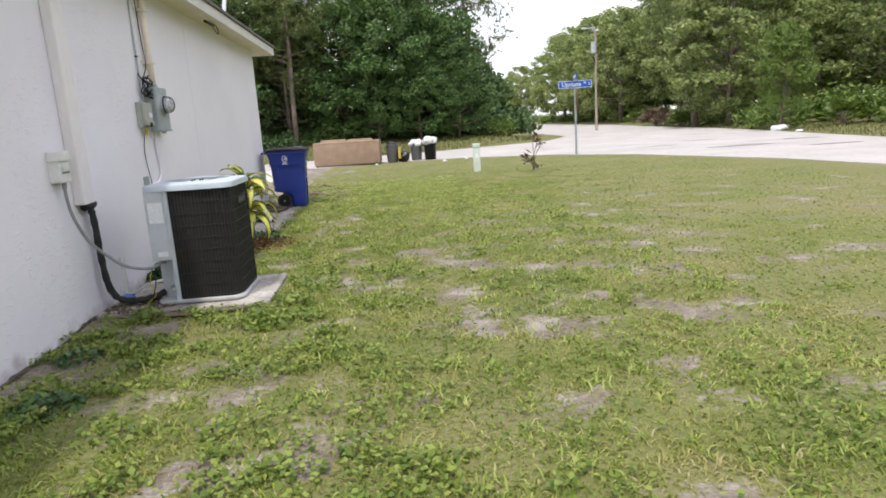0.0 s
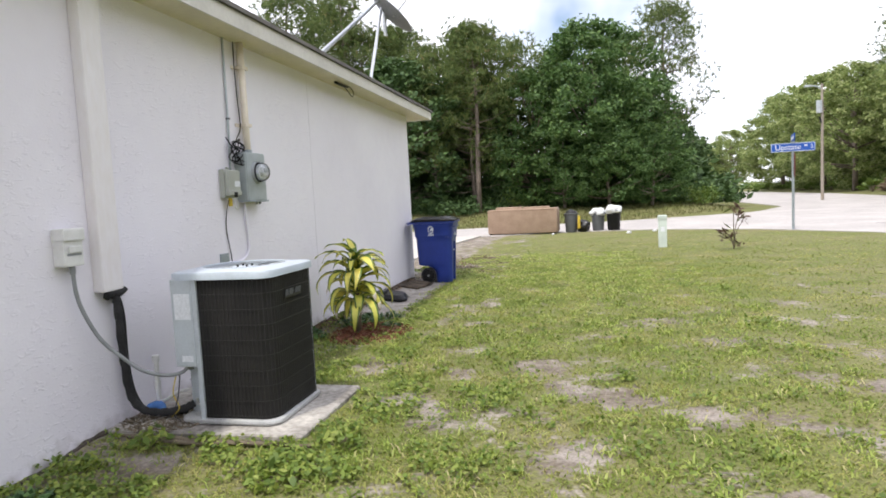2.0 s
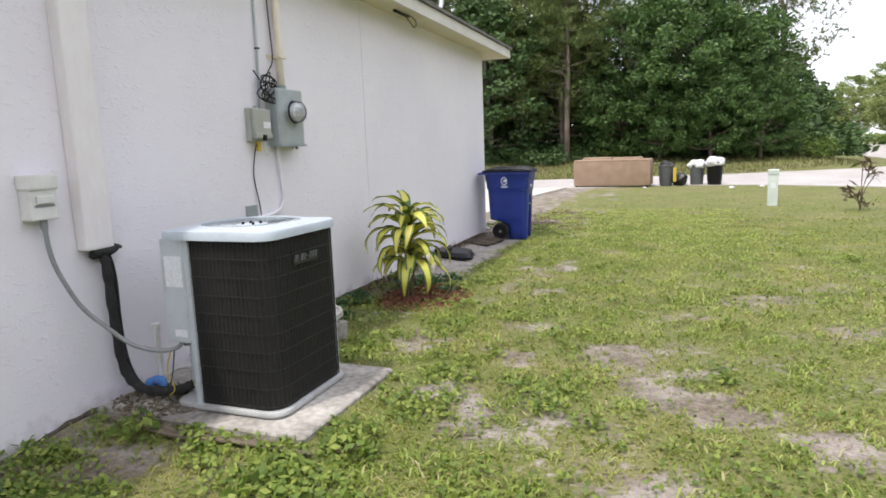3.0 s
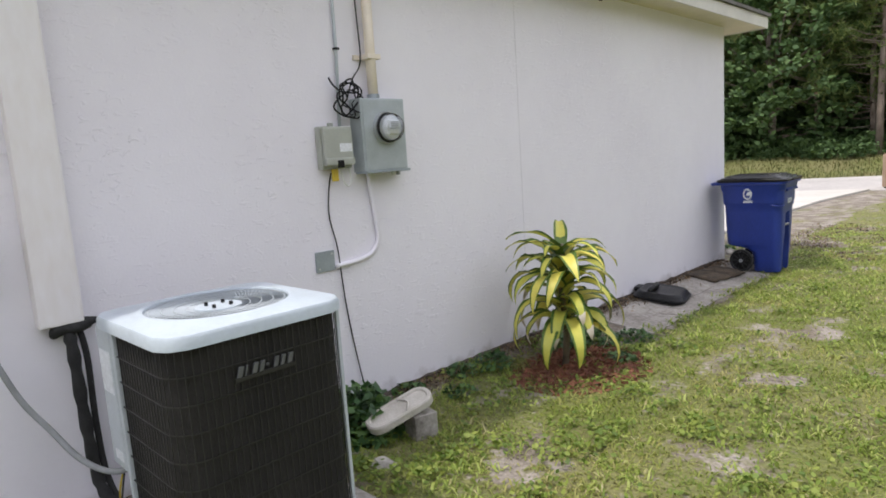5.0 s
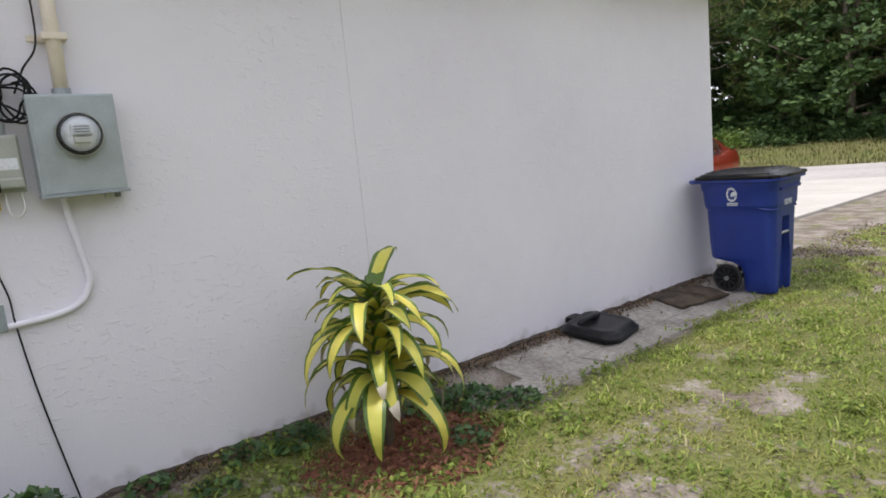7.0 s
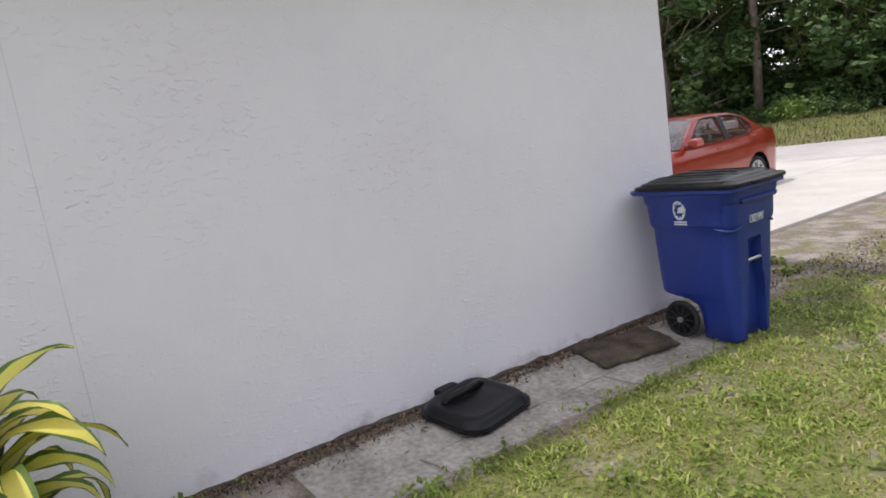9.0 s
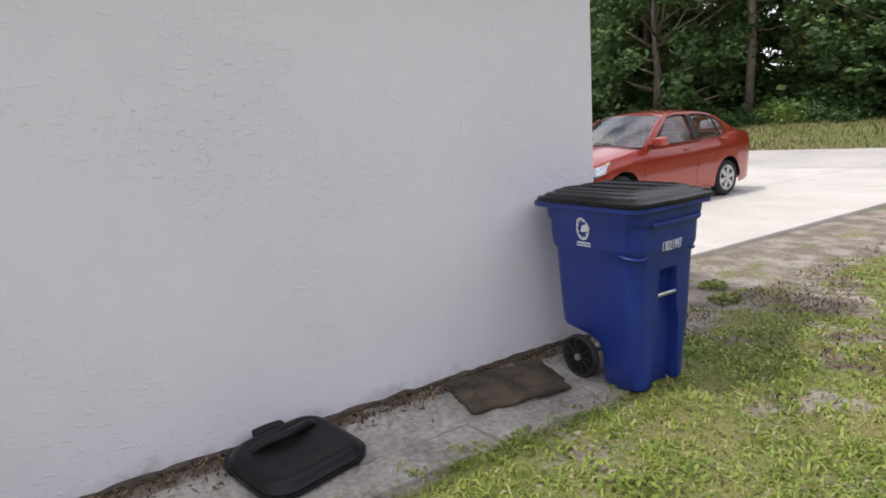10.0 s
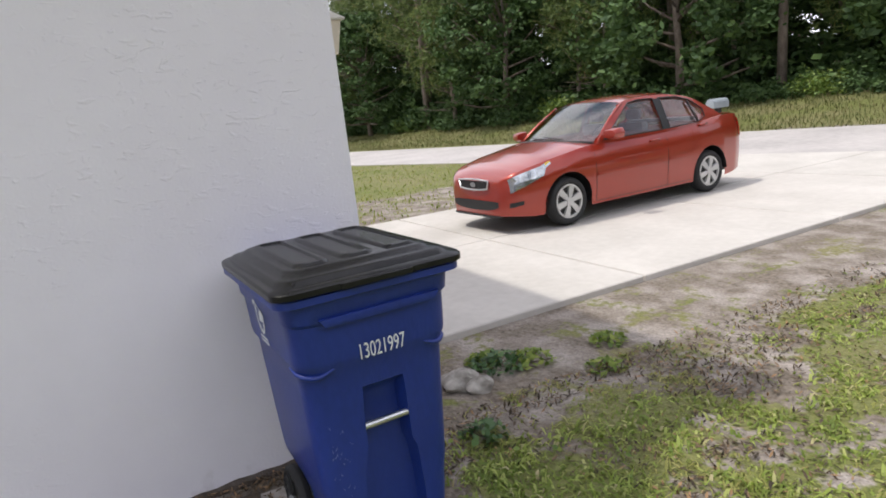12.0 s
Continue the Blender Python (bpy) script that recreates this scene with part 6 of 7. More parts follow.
def blob(r, seed, squash=0.8, amp=0.35, freq=3.0):
    bm = bmesh.new()
    bmesh.ops.create_icosphere(bm, subdivisions=3, radius=1)
    for v in bm.verts:
        n = v.co.copy()
        v.co = n * r * (1 + amp * noise.fractal(n * freq / 2 + Vector((seed, 0, 0)), 1, 2, 3))
        v.co.z *= squash
    me = bpy.data.meshes.new("bag")
    bm.to_mesh(me)
    bm.free()
    return me


def can(x, y, r, h, material, label, bag, bagr, seed):
    t = thing("dustbin", label, "dustbin", pose(x, y, 0.0), "dustbins at the roadside")
    n = 24
    prof = [(0.80, 0.0), (0.82, 0.02), (0.98, 0.9), (1.06, 0.92), (1.06, 0.97), (1.0, 0.98), (0.95, 0.97), (0.93, 0.85)]
    part("body", Mesh().loft([[(r * k * math.cos(w), r * k * math.sin(w), h * z) for w in (2 * math.pi * j / n for j in range(n))] for k, z in prof]), material, t, smooth=True)
    for s in (-1, 1):
        part("handle", Mesh().tube([(s * r * 0.98, -0.07, h * 0.82), (s * r * 1.12, -0.05, h * 0.80), (s * r * 1.12, 0.05, h * 0.80), (s * r * 0.98, 0.07, h * 0.82)], 0.014, 6), material, t)
    if bag is not None:
        part("bag", blob(bagr, seed, 0.6), bag, t, "tied bag on top", smooth="all", pos=pose(0, 0, h * 0.98))
    return t


sofa()
can(0.02, 25.9, 0.25, 0.74, CANGREY, "grey dustbin with a tied bag at the roadside", BAGBLACK, 0.21, 1)
can(1.02, 26.2, 0.25, 0.72, CANGREY, "dark grey dustbin topped with white bags", BAGWHITE, 0.28, 5)
can(1.58, 26.0, 0.27, 0.80, BLACK, "black dustbin topped with white bags", BAGWHITE, 0.31, 9)
tagged(part("rubbish_bag", blob(0.27, 14, 0.95), BAGBLACK, smooth="all", pos=pose(0.46, 25.95, 0.22)), "black rubbish bag leaning by the dustbins", "rubbish bag")
m = Mesh().box(0.26, 0.36, 25.62, 25.68, 0.15, 0.62)
tagged(part("yellow_carton", m, YELLOW, bevel=0.01), "yellow carton standing among the rubbish", "carton")
for x, y, s in ((2.0, 24.2, 0.09), (2.9, 24.7, 0.07), (-0.6, 24.6, 0.06)):
    tagged(part("litter", blob(s, x * 3, 0.5), BAGWHITE, smooth="all", pos=pose(x, y, 0.03)), "scrap of white litter on the grass", "litter", "scraps of litter")

t = thing("utility_marker", "pale green fibreglass utility pedestal in the lawn", "utility post", pose(2.42, 18.32, 0.0))
part("post", Mesh().loft([rrect(-0.1, 0.1, -0.06, 0.06, 0.02, z) for z in (-0.02, 0.74)] + [rrect(-0.085, 0.085, -0.05, 0.05, 0.02, 0.77)]), MARKER, t, smooth=True)
part("cap", Mesh().loft([rrect(-0.11, 0.11, -0.07, 0.07, 0.02, z) for z in (0.70, 0.79)] + [rrect(-0.09, 0.09, -0.05, 0.05, 0.02, 0.81)]), MARKER, t, smooth=True)
part("label", Mesh().box(-0.05, 0.05, -0.0625, -0.0605, 0.4, 0.52), WHITE, t, "pale label")


def street_sign():
    t = thing("street_sign", "blue street name sign above a red sign on a steel post", "street sign", pose(6.78, 22.9, 0.0, 0, 0, 0))
    part("post", Mesh().tube([(0, 0, -0.05), (0, 0, 2.42)], 0.04, 10), GREYMETAL, t, "grey steel post", smooth=True)
    blade = part("name_blade", Mesh().box(-0.62, 0.62, -0.012, 0.012, 2.40, 2.66), SIGNBLUE, t, "blue name blade", bevel=0.004)
    for n in (1, -1):
        m = Mesh()
        for a in ((-0.61, 0.61, 2.405, 2.418), (-0.61, 0.61, 2.642, 2.655), (-0.61, -0.598, 2.418, 2.642), (0.598, 0.61, 2.418, 2.642)):
            m.box(a[0], a[1], *sorted((n * -0.0125, n * -0.0145)), a[2], a[3])
        part("border", m, WHITE, blade, "white border")
        for text, x, s in (("Upstate", -0.14, 0.23), ("S", 0.52, 0.16)):
            part("lettering", letters(text, s), WHITE, blade, "white letters", pos=Matrix.Translation((n * x, n * -0.014, 2.53)) @ Euler((radians(90), 0, 0 if n > 0 else math.pi)).to_matrix().to_4x4())
        part("small_bars", Mesh().box(n * 0.36 - 0.045, n * 0.36 + 0.045, *sorted((n * -0.0125, n * -0.0145)), 2.55, 2.59), WHITE, blade, "white bars")
    part("bracket", Mesh().box(-0.05, 0.05, -0.03, 0.03, 2.64, 2.72), GREYMETAL, t, bevel=0.004)
    cross = part("cross_blade", Mesh().box(-0.012, 0.012, -0.6, 0.6, 2.70, 2.92), SIGNBLUE, t, "blue crossing name blade", bevel=0.004)
    cross.matrix_basis = pose(0, 0, 0, 0, 0, -12)
    part("cross_bars", Mesh().box(0.0125, 0.0145, -0.5, 0.5, 2.77, 2.85).box(-0.0145, -0.0125, -0.5, 0.5, 2.77, 2.85), WHITE, cross, "plain white bars")
    oct_ = [(0.39 * math.cos(radians(22.5 + 45 * k)), 0.39 * math.sin(radians(22.5 + 45 * k))) for k in range(8)]
    stop = part("red_plate", Mesh().loft([[(x, a, 2.0 + b) for a, b in oct_] for x in (0.045, 0.049)]), SIGNRED, t, "red octagonal plate")
    stop.matrix_basis = pose(0, 0, 0, 0, 0, -14)


street_sign()

t = thing("mailbox", "grey mailbox on a black post beside the driveway", "mailbox", pose(-10.0, 25.15, 0.0, 0, 0, 0))
part("post", Mesh().box(-0.055, 0.055, -0.055, 0.055, -0.05, 0.98), CARDARK, t, "black post", bevel=0.006)
prof = [(-0.11, 0), (0.11, 0), (0.11, 0.12)] + [(0.11 * math.cos(a), 0.12 + 0.10 * math.sin(a)) for a in (math.pi * k / 10 for k in range(1, 10))] + [(-0.11, 0.12)]
part("box", Mesh().loft([[(x, y, 0.98 + z) for x, z in prof] for y in (-0.28, 0.26)]), GREYMETAL, t, smooth=True, bevel=0.006)

t = thing("utility_pole", "weathered wooden utility pole with a transformer", "utility pole", pose(18.0, 54.0, 0.3))
part("pole", Mesh().tube([(0, 0, -0.5), (0, 0, 8.3)], [0.12, 0.085], 10), mat("pale_weathered_pole", (0.36, 0.31, 0.26), rough=0.95, var=0.15, scale=4), t, smooth=True)
part("transformer", Mesh().tube([(-0.22, -0.1, 6.2), (-0.22, -0.1, 7.1)], 0.2, 14), ACGREY, t, "grey transformer can", smooth=True)
part("lamp_arm", Mesh().tube(smooth_pts([(0, 0, 7.9), (-0.4, -0.1, 8.15), (-0.9, -0.2, 8.2)], 4), 0.05, 6), ACGREY, t)
part("lamp_head", Mesh().box(-1.25, -0.85, -0.33, -0.07, 8.13, 8.27), ACGREY, t, bevel=0.04)
part("fuse", Mesh().tube([(-0.1, -0.15, 5.4), (-0.25, -0.2, 5.9)], 0.05, 6), CARDARK, t)
for x, y, s in ((20.2, 31.5, 0.42), (22.5, 34.5, 0.2), (19.6, 29.0, 0.16)):
    tagged(part("white_rubble", blob(s, x, 0.5), BAGWHITE, smooth="all", pos=pose(x, y, height(x, y) + s * 0.2)), "lump of white rubble on the verge", "rubble", "rubble on the verge")


# ---- trees and shrubs ----
def leaf_quads(centres, sizes, rs, up=0.3, aspect=0.55):
    """Diamond leaves turned every way at the centres."""
    n = len(centres)
    d = rs.randn(n, 3)
    d[:, 2] *= 0.6
    d /= np.linalg.norm(d, axis=1)[:, None]
    nrm = rs.randn(n, 3)
    nrm[:, 2] += up * 3
    e = np.cross(d, nrm)
    e /= np.linalg.norm(e, axis=1)[:, None]
    L = sizes[:, None]
    v = np.stack([centres - d * L, centres + e * L * aspect, centres + d * L, centres - e * L * aspect], 1).reshape(-1, 3)
    b = np.arange(n)[:, None] * 4
    return v, np.concatenate([b + [0, 1, 2], b + [0, 2, 3]])


def needle_tufts(centres, length, per, rs, width=0.012):
    """Tufts of long needles that spray outwards and up."""
    n = len(centres) * per
    c = np.repeat(centres, per, 0)
    d = rs.randn(n, 3)
    d[:, 2] += 0.35
    d /= np.linalg.norm(d, axis=1)[:, None]
    e = np.cross(d, rs.randn(n, 3))
    e /= np.linalg.norm(e, axis=1)[:, None]
    L = length * (0.6 + 0.8 * rs.rand(n))[:, None]
    v = np.stack([c - e * width, c + e * width, c + d * L + e * width * 0.3], 1).reshape(-1, 3)
    b = np.arange(n)[:, None] * 3
    return v, b + [0, 1, 2]


def tree_thing(name, label, category, trunk_pts, trunk_r, limbs, crown, leafmat, group, bark=None):
    t = thing(name, label, category, None, group)
    m = Mesh().tube(trunk_pts, trunk_r, 9)
    part("trunk", m, bark or BARK, t, smooth="all")
    m = Mesh()
    for p, q, r in limbs:
        p, q = Vector(p), Vector(q)
        mid = (p + q) / 2 + Vector((0, 0, -0.06 * (q - p).length))
        m.tube([p, mid, q], [r, r * 0.7, r * 0.3], 5)
    if limbs:
        part("branching", m, bark or BARK, t, smooth="all", kind="stuff")
    part("crown", fast_mesh("crown", *crown), leafmat, t, kind="stuff")
    return t


def broadleaf(seed, h, rad, leafmat, label, low=0.06, clumps=230, per=75, leaf=0.17, name="oak_tree"):
    rs = np.random.RandomState(seed)
    rnd = random.Random(seed)
    top = [(0, 0, -0.3), (rnd.uniform(-.2, .2), 0, h * 0.25), (rnd.uniform(-.4, .4), rnd.uniform(-.3, .3), h * 0.55), (0, 0, h * 0.85)]
    cen = []
    for k in range(clumps):
        q = rs.rand() ** 0.9
        z = h * (low + (0.97 - low) * q)
        prof = (math.sin(math.pi * min(1, max(0, 0.12 + 0.86 * (q ** 0.8)))) ** 0.55)
        a = rs.rand() * 6.283
        rr = rad * prof * (0.45 + 0.55 * rs.rand() ** 0.5) * (1 + 0.18 * math.sin(3 * a + seed) + 0.12 * math.sin(5 * a + q * 9))
        cen.append((rr * math.cos(a), rr * math.sin(a), z))
    cen = np.array(cen)
    cr = rad * 0.15 * (0.6 + 0.9 * rs.rand(clumps))
    off = rs.randn(clumps * per, 3)
    off /= np.linalg.norm(off, axis=1)[:, None]
    off *= (rs.rand(clumps * per) ** 0.4)[:, None]
    off[:, 2] *= 0.62
    pts = np.repeat(cen, per, 0) + off * np.repeat(cr, per)[:, None]
    pts[:, 2] = np.maximum(pts[:, 2], 0.1)
    v = leaf_quads(pts, leaf * (0.6 + 0.8 * rs.rand(len(pts))), rs)
    limbs = []
    for i in rs.choice(clumps, 26, replace=False):
        c = cen[i]
        zt = max(0.1 * h, c[2] * 0.65)
        limbs.append(((0, 0, zt), tuple(c), 0.05 + 0.06 * (1 - c[2] / h)))
    r0 = 0.022 * h
    return tree_thing(name, label, "tree", top, [r0, r0 * 0.8, r0 * 0.5, r0 * 0.15], limbs, v, leafmat, "roadside woods")


def pine(seed, h, rad, bare_to, leafmat, label, clumps=80, tufts=15, per=13, name="pine_tree", needle=0.36):
    rs = np.random.RandomState(seed)
    rnd = random.Random(seed)
    w = [(rnd.uniform(-.25, .25), rnd.uniform(-.25, .25)) for _ in range(5)]
    trunk = [(0, 0, -0.3), (w[0][0] * 0.4, w[0][1] * 0.4, h * 0.25), (w[1][0], w[1][1], h * 0.5), (w[2][0], w[2][1], h * 0.75), (w[3][0], w[3][1], h * 0.98)]
    cen, limbs = [], []
    for k in range(clumps):
        q = rs.rand() ** 0.8
        z = h * (bare_to + (1.0 - bare_to) * q)
        prof = (1 - q) ** 0.55 * min(1, 0.45 + q * 2.6)
        a = rs.rand() * 6.283
        rr = rad * (0.12 + prof * (0.35 + 0.65 * rs.rand()))
        p = (rr * math.cos(a), rr * math.sin(a), z + 0.1 * rr)
        cen.append(p)
        if k % 2 == 0:
            limbs.append(((w[1][0] * z / h, w[1][1] * z / h, z - 0.25 * rr), p, 0.02 + 0.03 * (1 - q)))
    for k in range(7):
        a, z = rs.rand() * 6.283, h * (bare_to - 0.12 * rs.rand())
        ln = rad * (0.4 + 0.4 * rs.rand())
        limbs.append(((0, 0, z), (ln * math.cos(a), ln * math.sin(a), z + 0.1), 0.03))
    cen = np.array(cen)
    off = rs.randn(clumps * tufts, 3) * np.array([0.46, 0.46, 0.26]) * (rad / 3.0) ** 0.5
    pts = np.repeat(cen, tufts, 0) + off
    v = needle_tufts(pts, needle, per, rs, 0.03)
    r0 = 0.0135 * h
    return tree_thing(name, label, "tree", trunk, [r0 * 1.15, r0, r0 * 0.85, r0 * 0.5, r0 * 0.12], limbs, v, leafmat, "roadside woods")


def shrub(seed, rx, ry, h, leafmat, label, n=1700, leaf=0.13, name="shrub", aspect=0.5):
    t = thing(name, label, "shrub", None, "verge shrubs")
    rs = np.random.RandomState(seed)
    k = 26
    a, rr = rs.rand(k) * 6.283, np.sqrt(rs.rand(k))
    zc = h * (0.2 + 0.65 * rs.rand(k)) * (1 - 0.45 * rr)
    c = np.stack([rx * rr * np.cos(a), ry * rr * np.sin(a), zc], 1)
    off = rs.randn(n, 3) * np.array([rx, ry, h]) * 0.17
    p = c[rs.randint(0, k, n)] + off
    p[:, 2] = np.abs(p[:, 2]) + 0.02
    m = Mesh()
    for i in range(9):
        m.tube([(c[i][0] * 0.25, c[i][1] * 0.25, -0.1), tuple(c[i])], [0.03, 0.012], 5)
    part("stem", m, STEM, t, kind="stuff")
    part("leaves", fast_mesh("leaves", *leaf_quads(p, leaf * (0.5 + rs.rand(n)), rs, aspect=aspect)), leafmat, t, kind="stuff")
    return t


def fan_palm(seed, h, r, label, name, leafmat, fronds=26, trunk=True):
    """A palm or palmetto: fans of narrow blades on arched stalks."""
    t = thing(name, label, "palm", None, "verge palms")
    rnd = random.Random(seed)
    if trunk:
        part("trunk", Mesh().tube([(0, 0, -0.2), (0.1, 0, h * 0.5), (0.05, 0.05, h)], [0.22, 0.18, 0.17], 9), BARK, t, smooth="all")
    verts, tris, stalks = [], [], Mesh()
    for i in range(fronds):
        az = i * 2.4 + rnd.uniform(-.3, .3)
        el = rnd.uniform(-0.5, 1.3) if trunk else rnd.uniform(0.25, 1.3)
        d = Vector((math.cos(az) * math.cos(el), math.sin(az) * math.cos(el), math.sin(el)))
        base = Vector((0.05, 0.05, h if trunk else 0.05))
        hub = base + d * r * 0.55
        stalks.tube([base, hub], 0.02, 4)
        side = d.cross(Vector((0, 0, 1))).normalized()
        for k in range(15):
            b = (k - 7) / 7 * 1.35
            dd = (d * math.cos(b) + side * math.sin(b)).normalized()
            ln = r * 0.6 * (1 - 0.25 * abs(b))
            tip = hub + dd * ln + Vector((0, 0, -0.22 * ln))
            w = (side * 0.03 * r + Vector((0, 0, 0.01)))
            n = len(verts)
            verts += [tuple(hub), tuple(hub + dd * ln * 0.55 + w), tuple(tip), tuple(hub + dd * ln * 0.55 - w)]
            tris += [(n, n + 1, n + 2), (n, n + 2, n + 3)]
    part("stalks", stalks, STEM, t, kind="stuff")
    part("fronds", fast_mesh("fronds", np.array(verts), np.array(tris)), leafmat, t, kind="stuff")
    return t


def put(ob, x, y, turn=0.0, s=1.0, first=False, dz=0.0):
    m = pose(x, y, height(x, y) + dz, 0, 0, turn)
    if first:
        ob.matrix_basis = m
        ob.scale = (s, s, s)
        return ob
    c = copy_thing(ob, m)
    c.scale = (s, s, s)
    return c


def plant_woods():
    rnd = random.Random(77)
    oakH = broadleaf(1, 12.6, 5.4, OAKLEAF, "broad dark green oak with leaves down to the ground", clumps=400, per=95, leaf=0.125)
    oakF = broadleaf(2, 10.5, 4.4, OAKLEAF, "dense dark green broadleaf tree at the wood's edge", clumps=250, per=80, leaf=0.12)
    # these two oaks wear the leaf colour with shade painted in
    oakA = broadleaf(12, 13.0, 5.6, SHADELEAF, "tall oak deep in the roadside woods, shade put into its dark leaves", clumps=230, per=46, leaf=0.25)
    oakB = broadleaf(13, 10.5, 4.4, SHADELEAF, "broadleaf tree in the roadside woods, shade put into its dark green", clumps=250, per=60, leaf=0.17)
    paleA = broadleaf(3, 11.5, 4.6, PALELEAF, "pale green broadleaf tree across the side road", low=0.12, clumps=230, per=80, leaf=0.15, name="broadleaf_tree")
    pineA = pine(5, 13.0, 3.6, 0.48, PINELEAF, "slash pine with bare lower trunk by the road", clumps=95)
    pineB = pine(6, 15.0, 3.8, 0.40, PINELEAF, "tall slash pine in the roadside woods", clumps=125, tufts=12, per=9)
    pineC = pine(8, 10.0, 3.0, 0.22, PINELEAF, "bushy young pine in the roadside woods", clumps=110, tufts=11, per=9)
    # the mass right of the lone pine
    put(oakH, 1.2, 42.5, 0, 0.90, True)
    put(oakF, -2.6, 41.5, 40, 0.82, True)
    put(oakF, 3.4, 41.5, 130, 0.72)
    put(oakF, 2.0, 39.6, 200, 0.5)
    put(oakF, 4.4, 40.0, 10, 0.4)
    put(oakF, -0.6, 39.9, 300, 0.46)
    put(pineB, 6.0, 45.5, 0, 0.84, True)
    put(pineB, 3.2, 48.5, 80, 0.76)
    put(pineB, -1.5, 48, 150, 0.72)
    put(pineA, -5.5, 38.4, 20, 0.82, True)
    put(pineC, -8.4, 40.2, 0, 1.0, True)
    put(pineC, -3.8, 43, 100, 1.05)
    put(pineC, -7.0, 43.5, 200, 1.1)
    put(oakA, -12, 50, 0, 0.75, True)
    put(oakB, -8, 47, 0, 0.9, True)
    put(paleA, 24.5, 44, 0, 1.0, True)
    # the wood along the front road
    for k in range(17):
        x = -6.5 - 3.3 * k + rnd.uniform(-0.8, 0.8)
        y = front_near(x) + 6.2 + 7.6 + rnd.uniform(-0.8, 1.2) + 2.2 * sstep(-30, -8, x)
        ob = (pineC, oakB, pineC, pineB, oakB, pineC)[k % 6]
        put(ob, x, y, rnd.uniform(0, 360), rnd.uniform(0.75, 0.95))
        put(((pineB, pineA, pineB, pineB, pineC)[k % 5] if k else pineC), x + rnd.uniform(-1.5, 1.5), y + 4.2 + rnd.uniform(-1, 1), rnd.uniform(0, 360), rnd.uniform(0.8, 1.0))
        if k > 1:
            put((pineB, oakB, oakB)[k % 3], x + rnd.uniform(-1.5, 1.5), y + 9 + rnd.uniform(-1, 1.5), rnd.uniform(0, 360), rnd.uniform(0.85, 1.05))
        if k % 3 == 1 and k > 3:
            put(oakA, x - 1, y + 15, rnd.uniform(0, 360), 0.8)
    for x, y, s in ((-2, 54, 0.58), (3, 57, 0.64), (7, 56, 0.56), (-7, 52, 0.64), (9.5, 68, 0.6), (1.8, 46.5, 0.72)):
        put(oakA, x, y, rnd.uniform(0, 360), s)
    # woods beyond the side road
    for k in range(22):
        y = 6 + 5.2 * k * (1 + 0.012 * k)
        x = poly(y, SIDE_RIGHT) + 9.5 + rnd.uniform(-1, 1.5)
        if y < 26:
            obs = (pineC, paleA, paleA, oakF)
        else:
            obs = (paleA, pineC, paleA, paleA)
        put(obs[k % 4], x, y, rnd.uniform(0, 360), rnd.uniform(0.76, 0.94) * (1 + 0.55 * sstep(36, 60, y)))
        put((pineB, paleA, paleA, oakF)[k % 4], x + 5 + rnd.uniform(-1, 1), y + rnd.uniform(-1.5, 1.5), rnd.uniform(0, 360), rnd.uniform(0.74, 0.95) * (1 + 0.55 * sstep(30, 60, y)))
        if k % 2:
            put((paleA, oakB)[k // 2 % 2] if y > 30 else (oakA, oakB)[k // 2 % 2], x + 11, y + rnd.uniform(-2, 2), rnd.uniform(0, 360), rnd.uniform(0.8, 0.98) * (1 + 0.6 * sstep(30, 60, y)))
    for x, y, s in ((11.5, 112, 0.8), (13.5, 132, 0.9), (22, 175, 1.3), (16, 150, 1.0), (31, 215, 1.4), (26, 230, 1.4), (19, 205, 1.4), (38, 225, 1.5), (46, 215, 1.6), (35, 226, 1.3), (41, 229, 1.3), (48, 231, 1.4), (31.5, 84, 1.3), (33, 98, 1.4), (34.5, 112, 1.45), (36, 127, 1.5)):
        put(paleA, x, y, rnd.uniform(0, 360), s)
    # unseen trees added behind the camera and beyond the yard, to close light round
    for x, y in ((26, -12), (22, -30), (8, -34), (-6, -30), (-20, -28), (30, -2)):
        put((oakA, pineB)[x % 4 == 0], x, y, rnd.uniform(0, 360), 1.0)
    for x, y, s in ((25, 45, 1.0), (29, 49, 1.1), (27.5, 57, 1.2), (33, 70, 1.4)):
        put(pineB, x, y, rnd.uniform(0, 360), s)
    # conical young tree and palm on the far verge
    young = pine(11, 5.0, 1.5, 0.2, SHRUBLEAF, "young conical tree on the verge", clumps=60, tufts=12, name="young_tree", needle=0.3)
    put(young, 20.6, 32.0, 0, 1.0, True)
    palm = fan_palm(3, 5.2, 1.7, "cabbage palm with drooping fan fronds", "cabbage_palm", PALELEAF, 36)
    put(palm, 22.8, 46.0, 0, 1.15, True)
    # palmetto and bushes along the side road's bank
    sh = shrub(4, 2.1, 1.7, 1.9, SHRUBLEAF, "yellow-green shrub on the road bank")
    sh2 = shrub(7, 2.4, 1.8, 2.2, PALELEAF, "pale shrub thicket on the road bank", leaf=0.15)
    # undergrowth in the same shade-darkened leaf colour
    shd = shrub(9, 2.0, 1.6, 1.5, SHADELEAF, "undergrowth at the wood's edge, shade put into its dark leaves", leaf=0.13)
    pal = fan_palm(5, 0, 1.3, "saw palmetto on the verge", "saw_palmetto", SHRUBLEAF, 24, False)
    dead = fan_palm(6, 0, 1.5, "heap of dead brown palm fronds", "dead_frond_heap", DEADLEAF, 30, False)
    put(dead, 24.6, 57.0, 0, 1.2, True)
    put(dead, 26.0, 60.0, 90, 1.2)
